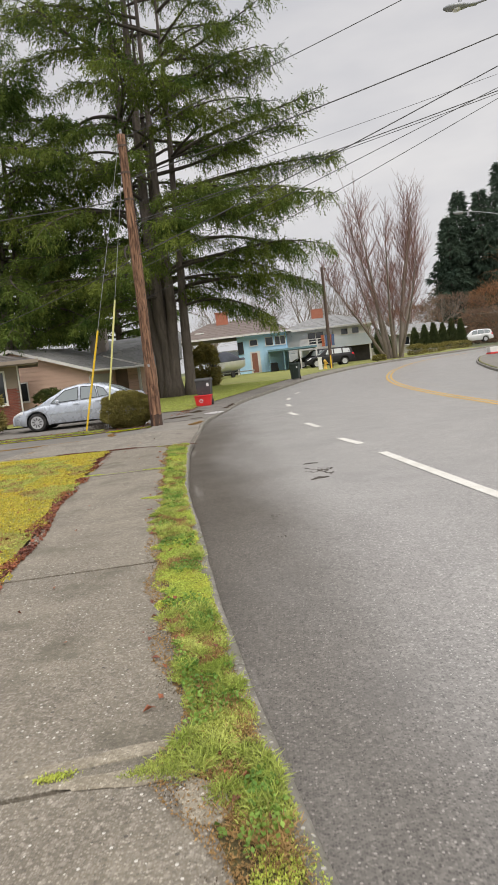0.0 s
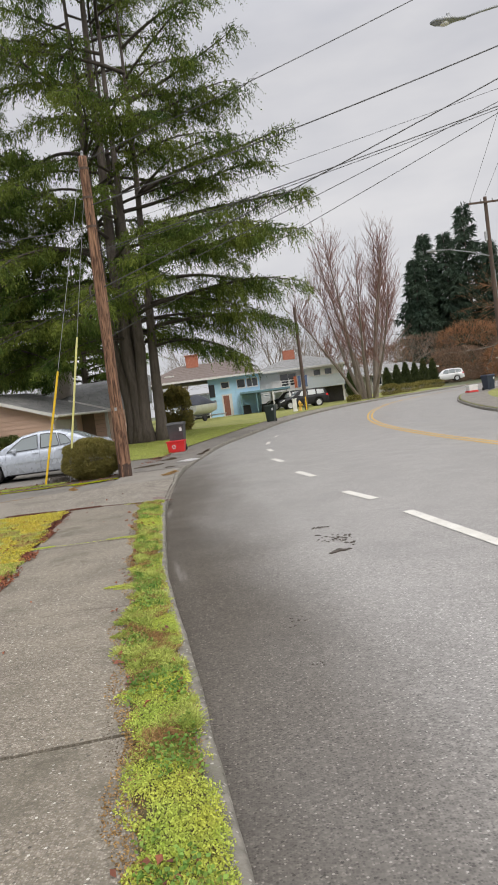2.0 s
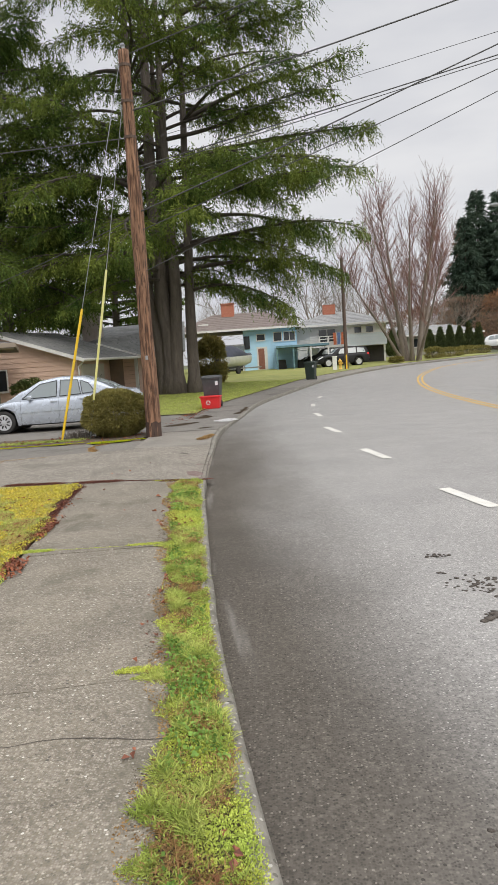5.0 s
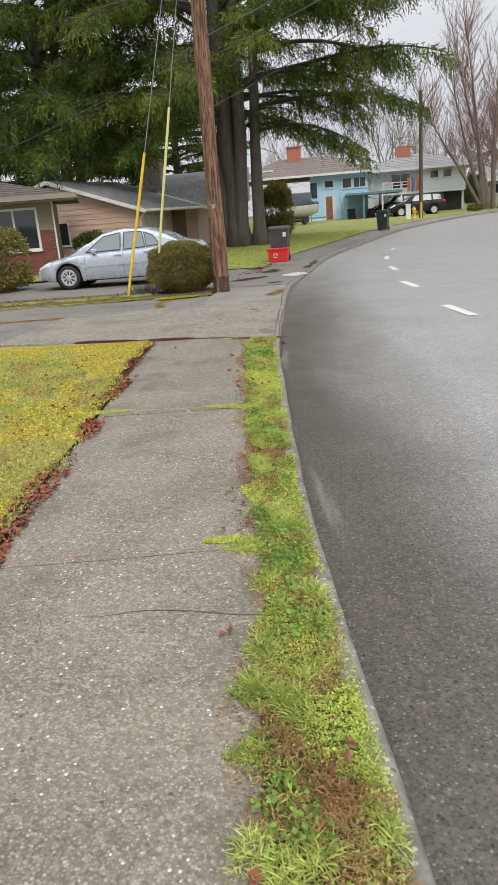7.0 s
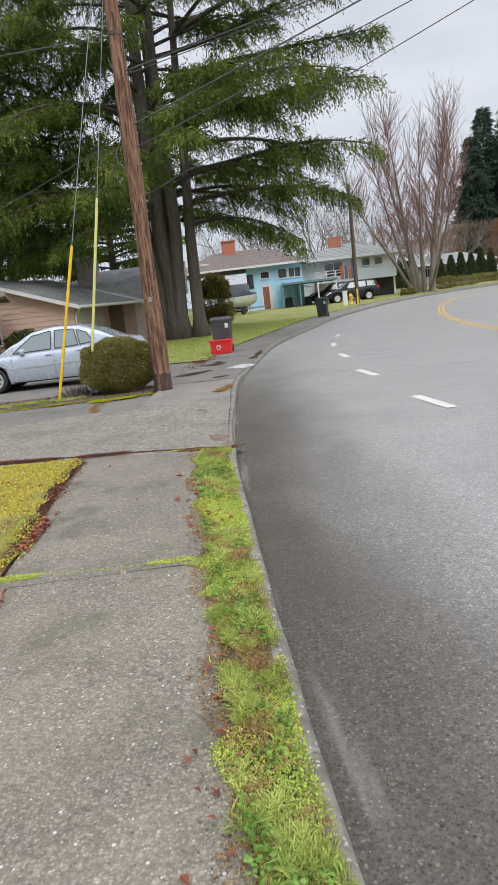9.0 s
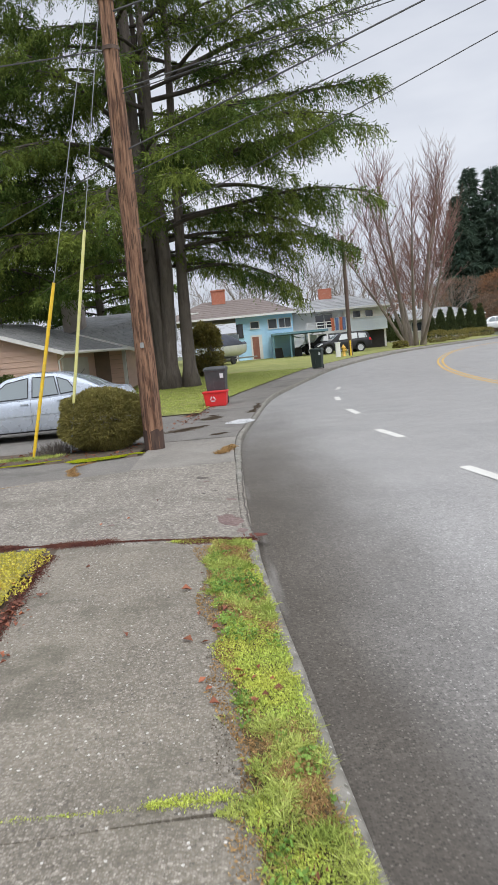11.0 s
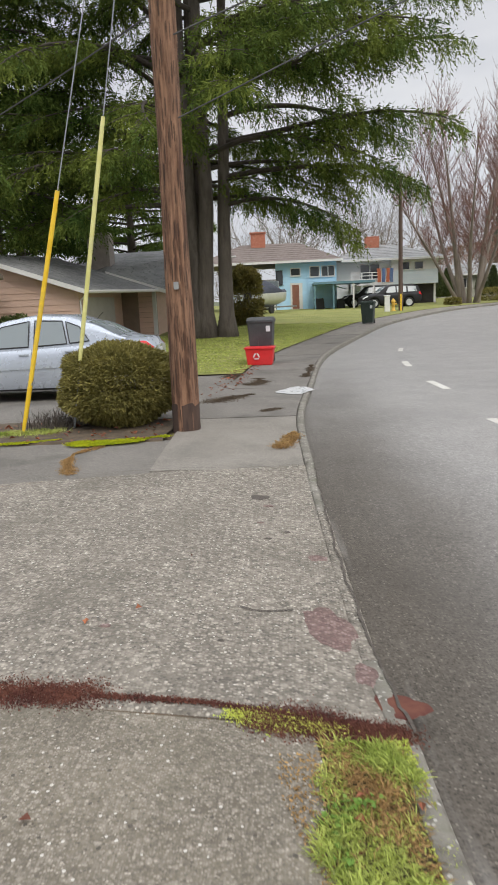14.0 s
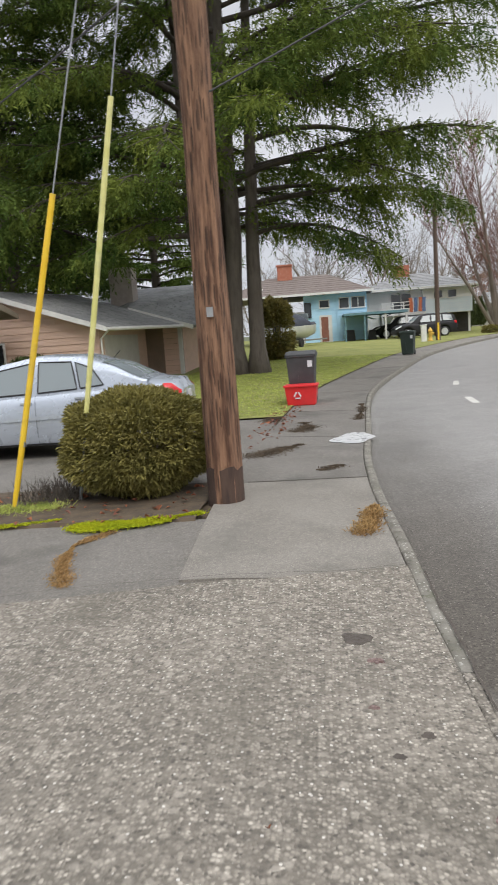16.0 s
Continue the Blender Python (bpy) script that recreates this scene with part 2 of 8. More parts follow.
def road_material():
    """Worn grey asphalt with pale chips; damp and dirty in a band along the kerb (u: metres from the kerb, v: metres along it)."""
    m = material("asphalt", (0.275, 0.264, 0.247), (0.335, 0.322, 0.302), 0.8, 0.46, 0.16, 160.0, [(0.70, 0.68, 0.65), (0.08, 0.077, 0.073)], 38.0, 0.2,
                 (0.20, 0.193, 0.184), 0.5, 0.5, bump_distance=0.005,
                 chips=((0.0, (0.05, 0.048, 0.046)), (1.0, (0.56, 0.54, 0.505)), (0.35, (0.17, 0.163, 0.152)), (0.75, (0.265, 0.255, 0.238))), chip_scale=95.0, chip_amount=0.72)
    nt = m.node_tree
    N, L = nt.nodes.new, nt.links.new
    p = nt.nodes["Principled BSDF"]
    old = p.inputs["Base Color"].links[0].from_socket
    oldr = p.inputs["Roughness"].links[0].from_socket
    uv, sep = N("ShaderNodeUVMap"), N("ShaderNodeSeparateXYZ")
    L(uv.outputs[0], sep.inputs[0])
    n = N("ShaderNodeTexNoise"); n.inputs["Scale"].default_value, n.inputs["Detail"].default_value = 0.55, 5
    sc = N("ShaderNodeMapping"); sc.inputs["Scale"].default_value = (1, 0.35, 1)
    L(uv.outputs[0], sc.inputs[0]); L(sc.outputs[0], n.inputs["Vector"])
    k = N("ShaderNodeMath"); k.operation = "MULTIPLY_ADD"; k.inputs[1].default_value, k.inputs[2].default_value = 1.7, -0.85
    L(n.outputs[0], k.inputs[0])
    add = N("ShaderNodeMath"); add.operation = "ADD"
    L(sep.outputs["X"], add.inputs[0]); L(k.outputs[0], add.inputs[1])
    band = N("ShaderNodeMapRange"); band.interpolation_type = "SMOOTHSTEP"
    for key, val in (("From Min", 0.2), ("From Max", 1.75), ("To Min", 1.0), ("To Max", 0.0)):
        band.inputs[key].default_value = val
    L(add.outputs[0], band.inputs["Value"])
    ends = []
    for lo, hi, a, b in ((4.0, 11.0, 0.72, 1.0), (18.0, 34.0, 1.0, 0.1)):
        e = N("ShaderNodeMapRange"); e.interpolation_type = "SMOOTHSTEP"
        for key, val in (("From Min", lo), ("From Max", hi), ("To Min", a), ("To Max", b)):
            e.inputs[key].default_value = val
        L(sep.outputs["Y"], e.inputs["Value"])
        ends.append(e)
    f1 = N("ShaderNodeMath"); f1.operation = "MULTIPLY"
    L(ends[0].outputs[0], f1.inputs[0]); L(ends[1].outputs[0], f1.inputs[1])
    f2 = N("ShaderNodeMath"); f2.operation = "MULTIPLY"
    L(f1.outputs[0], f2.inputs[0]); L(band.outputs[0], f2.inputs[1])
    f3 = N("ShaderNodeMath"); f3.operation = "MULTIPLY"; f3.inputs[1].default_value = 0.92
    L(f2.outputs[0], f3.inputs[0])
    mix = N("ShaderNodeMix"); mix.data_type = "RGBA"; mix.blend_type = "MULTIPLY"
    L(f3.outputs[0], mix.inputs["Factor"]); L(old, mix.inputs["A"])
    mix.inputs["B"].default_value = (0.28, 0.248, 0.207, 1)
    # a thin pale line of washed silt in the gutter
    gut = N("ShaderNodeMapRange"); gut.interpolation_type = "SMOOTHSTEP"
    gn = N("ShaderNodeTexNoise"); gn.inputs["Scale"].default_value, gn.inputs["Detail"].default_value = 1.6, 6
    gm = N("ShaderNodeMapping"); gm.inputs["Scale"].default_value = (4.0, 0.3, 1)
    L(uv.outputs[0], gm.inputs[0]); L(gm.outputs[0], gn.inputs["Vector"])
    for key, val in (("From Min", 0.55), ("From Max", 0.75)):
        gut.inputs[key].default_value = val
    L(gn.outputs[0], gut.inputs["Value"])
    near = N("ShaderNodeMapRange"); near.interpolation_type = "SMOOTHSTEP"
    for key, val in (("From Min", 0.06), ("From Max", 0.26), ("To Min", 0.5), ("To Max", 0.0)):
        near.inputs[key].default_value = val
    L(sep.outputs["X"], near.inputs["Value"])
    silt = N("ShaderNodeMath"); silt.operation = "MULTIPLY"
    L(gut.outputs[0], silt.inputs[0]); L(near.outputs[0], silt.inputs[1])
    mix2 = N("ShaderNodeMix"); mix2.data_type = "RGBA"
    L(silt.outputs[0], mix2.inputs["Factor"]); L(mix.outputs["Result"], mix2.inputs["A"])
    mix2.inputs["B"].default_value = (0.34, 0.325, 0.30, 1)
    L(mix2.outputs["Result"], p.inputs["Base Color"])
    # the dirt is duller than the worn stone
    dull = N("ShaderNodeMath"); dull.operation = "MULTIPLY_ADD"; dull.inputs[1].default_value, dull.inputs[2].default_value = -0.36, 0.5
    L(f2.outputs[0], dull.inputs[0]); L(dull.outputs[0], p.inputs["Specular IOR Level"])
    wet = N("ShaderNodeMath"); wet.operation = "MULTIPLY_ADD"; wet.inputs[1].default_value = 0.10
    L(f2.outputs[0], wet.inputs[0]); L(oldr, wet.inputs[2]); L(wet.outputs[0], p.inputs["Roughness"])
    return m


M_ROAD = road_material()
M_WALK = material("aggregate_concrete", (0.118, 0.100, 0.072), (0.195, 0.169, 0.124), 1.6, 0.85, 0.6, 120.0, [(0.64, 0.61, 0.55), (0.05, 0.045, 0.036)], 24.0, 0.15,
                  (0.092, 0.082, 0.056), 1.3, 0.85, vary=0.08, bump_distance=0.005,
                  chips=((0.0, (0.07, 0.062, 0.052)), (1.0, (0.56, 0.51, 0.43)), (0.3, (0.172, 0.151, 0.122)), (0.7, (0.305, 0.274, 0.226)), (0.88, (0.385, 0.349, 0.288))), chip_scale=105.0, chip_amount=0.62)
M_PLAIN = material("old_concrete", (0.165, 0.152, 0.132), (0.215, 0.20, 0.175), 1.2, 0.85, 0.4, 140.0, None, stain=(0.115, 0.108, 0.092), stain_scale=0.8, stain_amount=0.75, vary=0.06,
                   chips=((0.0, (0.07, 0.062, 0.052)), (1.0, (0.56, 0.51, 0.43)), (0.3, (0.172, 0.151, 0.122)), (0.7, (0.305, 0.274, 0.226)), (0.88, (0.385, 0.349, 0.288))), chip_scale=130.0, chip_amount=0.4)
M_APRON = material("driveway_concrete", (0.125, 0.111, 0.090), (0.205, 0.183, 0.150), 1.4, 0.85, 0.9, 90.0, [(0.66, 0.63, 0.57)], 26.0, 0.16,
                   (0.115, 0.103, 0.08), 0.9, 0.7, bump_distance=0.007,
                   chips=((0.0, (0.07, 0.062, 0.052)), (1.0, (0.56, 0.51, 0.43)), (0.3, (0.172, 0.151, 0.122)), (0.7, (0.305, 0.274, 0.226)), (0.88, (0.385, 0.349, 0.288))), chip_scale=62.0, chip_amount=0.92)
M_DRIVE = material("grey_driveway", (0.118, 0.110, 0.098), (0.16, 0.15, 0.136), 1.1, 0.85, 0.5, 110.0, None, stain=(0.085, 0.08, 0.068), stain_scale=0.8, stain_amount=0.75,
                   chips=((0.0, (0.07, 0.062, 0.052)), (1.0, (0.56, 0.51, 0.43)), (0.3, (0.172, 0.151, 0.122)), (0.7, (0.305, 0.274, 0.226)), (0.88, (0.385, 0.349, 0.288))), chip_scale=100.0, chip_amount=0.35)
M_KERB = material("kerb_concrete", (0.13, 0.12, 0.097), (0.27, 0.253, 0.215), 7.0, 0.85, 0.9, 60.0, [(0.48, 0.46, 0.41), (0.09, 0.082, 0.062)], 38.0, 0.3, (0.085, 0.085, 0.05), 3.5, 0.9, bump_distance=0.01)
M_SOIL = material("soil", (0.06, 0.045, 0.03), (0.11, 0.08, 0.05), 5.0, 0.95, 0.9, 60.0, [(0.16, 0.10, 0.05)], 30.0, 0.25)
M_LAWN = material("mossy_lawn", (0.34, 0.29, 0.06), (0.23, 0.23, 0.05), 1.3, 0.95, 0.9, 70.0, [(0.30, 0.25, 0.05), (0.08, 0.10, 0.025)], 60.0, 0.35,
                  (0.36, 0.23, 0.06), 0.9, 0.6, bump_distance=0.02)
M_GREEN = material("green_lawn", (0.185, 0.20, 0.045), (0.26, 0.265, 0.07), 0.9, 0.95, 0.9, 60.0, [(0.24, 0.27, 0.08), (0.06, 0.10, 0.03)], 18.0, 0.3,
                   (0.29, 0.27, 0.085), 0.35, 0.7, bump_distance=0.02)
M_VERGE = material("mossy_soil", (0.065, 0.045, 0.026), (0.12, 0.10, 0.035), 7.0, 0.95, 0.9, 60.0, [(0.18, 0.12, 0.06)], 50.0, 0.3, (0.16, 0.18, 0.05), 3.0, 0.6, bump_distance=0.02)
M_LAND = material("far_land", (0.07, 0.085, 0.04), (0.11, 0.12, 0.06), 0.08, 0.95, 0.5, 3.0)
M_WHITE_PAINT = material("road_paint_white", (0.55, 0.535, 0.48), (0.66, 0.645, 0.59), 5.0, 0.7, 0.4, 160.0, [(0.3, 0.3, 0.29)], 60.0, 0.22, (0.42, 0.41, 0.39), 2.5, 0.6)
M_YELLOW_PAINT = material("road_paint_yellow", (0.56, 0.34, 0.07), (0.62, 0.40, 0.10), 5.0, 0.7, 0.4, 160.0, [(0.3, 0.26, 0.16)], 60.0, 0.22, (0.33, 0.27, 0.15), 2.0, 0.6)


# ---- the street's plan ----
LEFT = [(4.0, -9), (2.3, -4), (1.0, 1), (0.27, 4.4), (0.0, 5.6), (-0.3, 7.1), (-0.6, 8.9), (-1.05, 11.5), (-1.42, 14.5), (-1.70, 17.2), (-1.93, 21.2),
        (-2.02, 24.5), (-1.83, 28), (-1.2, 35.4), (0.45, 43), (2.5, 50.2), (5.6, 57.2), (9.9, 65), (16.2, 74), (25, 83), (38, 92), (60, 100), (95, 106)]
RIGHT = [(13.5, -9), (12.2, -4), (11.2, 1), (10.6, 5), (10.4, 6), (10.2, 7.5), (10.0, 9), (9.7, 11.5), (9.5, 14), (9.35, 17), (9.25, 20.5),
         (9.2, 23.5), (9.3, 27), (10.2, 34.2), (11.3, 41.2), (12.9, 48.8), (15.5, 55.6), (20, 61.2), (26, 66), (34, 71), (45, 76.5), (64, 82), (95, 87)]


def smooth_line(points, per=12):
    """A smooth line through the points, with its sideways direction (to the left) at each place."""
    p = [Vector((*q, 0)) for q in points]
    out = []
    for i in range(len(p) - 1):
        a, b, c, d = p[max(i - 1, 0)], p[i], p[i + 1], p[min(i + 2, len(p) - 1)]
        for k in range(per):
            t = k / per
            out.append(0.5 * ((2 * b) + (c - a) * t + (2 * a - 5 * b + 4 * c - d) * t * t + (3 * b - a - 3 * c + d) * t ** 3))
    out.append(p[-1])
    return out


class Line:
    def __init__(self, points):
        self.p = smooth_line(points)
        self.s = [0.0]
        for a, b in zip(self.p, self.p[1:]):
            self.s.append(self.s[-1] + (b - a).length)
        self.length = self.s[-1]

    def at(self, s, d=0.0):
        """The place s metres along and d metres to the left of the line."""
        s = min(max(s, 0.0), self.length - 1e-6)
        i = int(np.searchsorted(self.s, s, side="right")) - 1
        i = min(max(i, 0), len(self.p) - 2)
        t = (s - self.s[i]) / max(1e-9, self.s[i + 1] - self.s[i])
        a = (self.p[min(i + 1, len(self.p) - 1)] - self.p[max(i - 1, 0)]).normalized()
        b = (self.p[min(i + 2, len(self.p) - 1)] - self.p[i]).normalized()
        q = self.p[i].lerp(self.p[i + 1], t)
        w = a.lerp(b, t).normalized()
        return Vector((q.x - w.y * d, q.y + w.x * d, 0))

    def s_at(self, y):
        for i, q in enumerate(self.p[1:], 1):
            if q.y >= y:
                a = self.p[i - 1]
                return self.s[i - 1] + (self.s[i] - self.s[i - 1]) * (y - a.y) / max(1e-9, q.y - a.y)
        return self.length


KERB, FAR_KERB = Line(LEFT), Line(RIGHT)
ROAD_DROP = 0.125


def dip(y):
    """How far the land bends down to the road where the driveways cross."""
    return 0.085 * (s01(16.9, 18.0, y) - s01(20.8, 22.4, y)) + 0.05 * (s01(24.5, 26.0, y) - s01(30, 33, y))


def land(s, d, up=0.0):
    q = KERB.at(s, d)
    q.z = gz(q.x, q.y) - dip(q.y) * max(0.0, 1 - d / 1.3) + up
    return q


def steps(a, b, n):
    return [a + (b - a) * i / n for i in range(n + 1)]


def sheet(s0, s1, d0, d1, ns, nd, up=0.0, rough=0.0, skirt=0.0, skew=0.0):
    """A strip of land between two distances from the kerb; d0 and d1 may be functions of s."""
    f0 = d0 if callable(d0) else (lambda s: d0)
    f1 = d1 if callable(d1) else (lambda s: d1)
    m = Mesh()

    def place(s, u):
        q = land(s + skew * u * (s - s0) / (s1 - s0), f0(s) + (f1(s) - f0(s)) * u, up)
        if rough:
            q.z += rough * (noise.noise((q.x * 1.7, q.y * 1.7, 0.3)) + 0.5 * noise.noise((q.x * 6, q.y * 6, 1.7)))
        return q
    m.grid(place, steps(s0, s1, ns), steps(0, 1, nd))
    if skirt:
        # the slab's sides
        for edge in ([(s, 0) for s in steps(s0, s1, ns)], [(s, 1) for s in reversed(steps(s0, s1, ns))],
                     [(s1, u) for u in steps(0, 1, nd)], [(s0, u) for u in reversed(steps(0, 1, nd))]):
            top = [place(*e) for e in edge]
            n = len(top)
            m.add(top + [p - Vector((0, 0, skirt)) for p in top], [(i, i + n, i + n + 1, i + 1) for i in range(n - 1)])
    return m


# the one sheet of ground under everything, out to the horizon
ground = Mesh()
ground.grid(lambda x, y: Vector((x, y, gz(x, y) - 0.30)), [-1500, -400, -120, -60, -30, -15, 0, 15, 30, 60, 120, 400, 1500],
            [-1500, -300, -60, -20, 0, 15, 30, 38, 44, 50, 56, 62, 68, 76, 84, 92, 100, 110, 120, 200, 500, 1500])
solid("ground", ground, M_LAND, "wide dull green winter ground reaching the horizon", "ground", "structure")

# the road, from kerb to kerb
road = Mesh()
ns = (len(LEFT) - 1) * 12
fr = [0, 0.02, 0.05, 0.1, 0.16, 0.23, 0.31, 0.4, 0.5, 0.6, 0.7, 0.8, 0.9, 1.0]
uvs = []
for i, (a, b) in enumerate(zip(KERB.p, FAR_KERB.p)):
    w = (b - a).length
    for u in fr:
        q = a.lerp(b, u)
        road.v.append((q.x, q.y, gz(q.x, q.y) - ROAD_DROP + 0.05 * math.sin(math.pi * u) + 0.006 * noise.noise((q.x * 0.8, q.y * 0.8, 5))))
        uvs.append((u * w, q.y))
nf = len(fr)
road.f = [(i * nf + j, i * nf + j + 1, (i + 1) * nf + j + 1, (i + 1) * nf + j) for i in range(ns) for j in range(nf - 1)]
road.uv = uvs
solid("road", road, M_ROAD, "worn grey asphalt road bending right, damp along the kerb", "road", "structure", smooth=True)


def road_z(x, y):
    """The height of the crowned road at a place."""
    best = min(range(len(KERB.p)), key=lambda i: abs((KERB.p[i].x + FAR_KERB.p[i].x) / 2 - x) + abs((KERB.p[i].y + FAR_KERB.p[i].y) / 2 - y))
    a, b = KERB.p[best], FAR_KERB.p[best]
    w = (b - a)
    u = min(1, max(0, ((Vector((x, y, 0)) - a).dot(w)) / w.length_squared))
    return gz(x, y) - ROAD_DROP + 0.05 * math.sin(math.pi * u)


def painted(name, points, width, mat, label):
    """A painted line on the road, 4 mm thick."""
    line = Line(points)
    n = max(3, int(line.length / 0.25))
    m = Mesh()
    cols = []
    for s in steps(0.001, line.length - 0.001, n):
        row = []
        for d in (-width / 2, width / 2):
            q = line.at(s, d + 0.006 * noise.noise((s * 6, d * 9, 2)))
            row.append(Vector((q.x, q.y, road_z(q.x, q.y) + 0.006)))
        cols.append(row)
    for i in range(n):
        a, b, c, d = cols[i][0], cols[i][1], cols[i + 1][1], cols[i + 1][0]
        m.add([a, b, c, d], [(0, 3, 2, 1)])
    return solid(name, m, mat, label, "road marking", "structure")


painted("edge_line", [(3.6, 2.0), (2.95, 6.0), (2.38, 9.0), (1.98, 11.6), (1.71, 13.45)], 0.14, M_WHITE_PAINT, "worn solid white edge line on the asphalt")
for a, b in (((1.53, 14.75), (1.27, 15.9)), ((1.03, 18.6), (0.80, 19.9)), ((0.64, 22.9), (0.44, 24.2)), ((0.52, 27.3), (0.44, 28.6)), ((0.52, 31.6), (0.60, 32.9)),
             ((0.95, 36.1), (1.16, 37.3))):
    mid = ((a[0] + b[0]) / 2, (a[1] + b[1]) / 2)
    painted("lane_dash", [a, mid, b], 0.15, M_WHITE_PAINT, "short white painted dash on the asphalt")
for off in (-0.11, 0.11):
    line = Line([(7.6, 1), (6.4, 8), (5.65, 15), (5.35, 20.5), (5.2, 26), (5.32, 32), (5.75, 38), (6.5, 43.5), (7.9, 49.5), (10.6, 56.5), (15, 63), (22, 70), (33, 78)])
    pts = [tuple(line.at(s, off))[:2] for s in steps(0.01, line.length - 0.01, 40)]
    painted("centre_line", pts, 0.10, M_YELLOW_PAINT, "yellow painted centre line, one of a pair")


def kerb_mesh(line, s0, s1, side, n, reveal=True):
    """A rounded kerb stone row along a line; side 1 lies to its left, -1 to its right."""
    m = Mesh()
    prof = [(0.0, -0.30), (0.0, -0.035), (0.008, -0.012), (0.025, 0.0), (0.085, 0.002), (0.10, -0.02), (0.10, -0.30)]

    def place(s, k):
        d, z = prof[k]
        q = line.at(s, d * side)
        wob = 0.010 * noise.noise((q.x * 2.2, q.y * 2.2, 4.0)) + 0.004 * noise.noise((q.x * 11, q.y * 11, 4.0))
        low = dip(q.y) if line is KERB else 0
        return Vector((q.x - wob, q.y, gz(q.x, q.y) - low + z + wob * 0.8))
    us, vs = steps(s0, s1, n), range(len(prof))
    m.grid(place, us, vs)
    if side < 0:
        m.f = [tuple(reversed(f)) for f in m.f]
    return m


SY = KERB.s_at
kerb = thing("kerb", "worn pale concrete kerb along the sidewalk", "kerb", kind="structure")
s = SY(-8)
while s < KERB.length - 3:
    e = s + (2.4 if s < SY(60) else 12)
    part("kerb_stone", kerb_mesh(KERB, s + 0.002, e - 0.002, 1, max(6, int((e - s) / (0.12 if s < SY(30) else 0.6)))), M_APRON if SY(16.7) < s and e < SY(22.5) else M_KERB, kerb, smooth=True)
    s = e
far_kerb = thing("far_kerb", "concrete kerb round the opposite corner lawn", "kerb", kind="structure")
s = 0
while s < FAR_KERB.length - 3:
    part("kerb_stone", kerb_mesh(FAR_KERB, s, s + 5.98, -1, 12), M_KERB, far_kerb, smooth=True)
    s += 6

# soil bed under the walk's joints and edges
solid("verge_soil", sheet(SY(-8), SY(60), 0.10, 6.0, 160, 12, -0.045, 0.01), M_SOIL, "dark damp soil under verge and sidewalk joints", "soil", "structure")

# the sidewalk's slabs
sidewalk = thing("sidewalk", "old pebbly concrete sidewalk with mossy joints", "sidewalk", kind="structure")


VERGE_Y = [-8, 4.5, 5.1, 5.5, 6.0, 6.8, 8.6, 9.4, 9.9, 10.3, 11.4, 12.2, 13.2, 14.1, 15.5, 17.2]
VERGE_WIDTH = [0.36, 0.27, 0.38, 0.29, 0.32, 0.35, 0.38, 0.41, 0.37, 0.32, 0.29, 0.29, 0.32, 0.34, 0.37, 0.38]


def verge_edge(y):
    """The verge's uneven inner edge: metres from the kerb line."""
    return np.interp(y, VERGE_Y, VERGE_WIDTH)


def walk_in(s):
    return float(verge_edge(KERB.at(s).y)) + 0.02 * noise.noise((s * 1.7, 3.0, 0)) + 0.02 * noise.noise((s * 5.1, 3.0, 0))


def walk_out(s):
    return 1.64 + 0.06 * s01(14.2, 16.4, KERB.at(s).y) + 0.02 * noise.noise((s * 0.9, 8.0, 0))


breaks = [-7, -4, -1.2, 2.1, 5.12, 8.05, 10.97, 13.62, 17.19]
for k, (a, b) in enumerate(zip(breaks, breaks[1:])):
    part("slab", sheet(SY(a) + 0.012, SY(b) - 0.012, walk_in, walk_out, 26, 12, 0.004 * (k % 3) - 0.004, 0.003, 0.08, 0.26 if b > 17 else 0.06 if b > 13 else 0), M_WALK, sidewalk, smooth=False)


def apron_at(u, v):
    """The coarse apron between sidewalk and driveway: u from the kerb to its far side, v from its near to its far edge."""
    x = -6.0 + 4.35 * (1 - u)
    near = 17.16 - (x + 1.7) * 0.10 if x > -3.5 else 17.34 - (x + 3.5) * 0.14
    far = 21.62 - 0.20 * (u * 4.35) + 0.05 * noise.noise((x * 2, 0, 7))
    y = near + (far - near) * v
    k = KERB.at(SY(y), 0.095)
    x = k.x + (-6.0 - k.x) * u
    d = max(0.0, KERB.at(SY(y), 0).x - x)
    return Vector((x, y, -dip(y) * max(0, 1 - d / 1.3) + 0.006 * noise.noise((x * 1.7, y * 1.7, 0.3)) - (0.012 if v in (0, 1) else 0)))


part("apron", Mesh().grid(apron_at, [0, 0.01] + steps(0.04, 1, 40), [0, 0.006] + steps(0.03, 0.97, 40) + [0.994, 1]), M_APRON, sidewalk, "coarse pebbly concrete driveway apron")
for a, b in ((21.45, 24.4), (24.43, 27.6), (27.63, 31.0), (31.03, 35), (35.03, 39), (39.03, 43), (43.03, 48), (48.03, 54), (54.03, 62), (62.05, 72), (72.05, 86)):
    part("slab", sheet(SY(a), SY(b) if b < 86 else SY(83), 0.105, 1.62, 14, 5, -0.008 if a < 24 else -0.003, 0.004, 0.08), M_PLAIN if a < 24 else M_DRIVE if a < 40 else M_PLAIN, sidewalk)

solid("joint_soil", sheet(SY(16.9), SY(17.75), 0.09, 2.6, 20, 12, -0.010, 0.004), M_SOIL, "dark soil filling the apron joint", "soil", "structure")

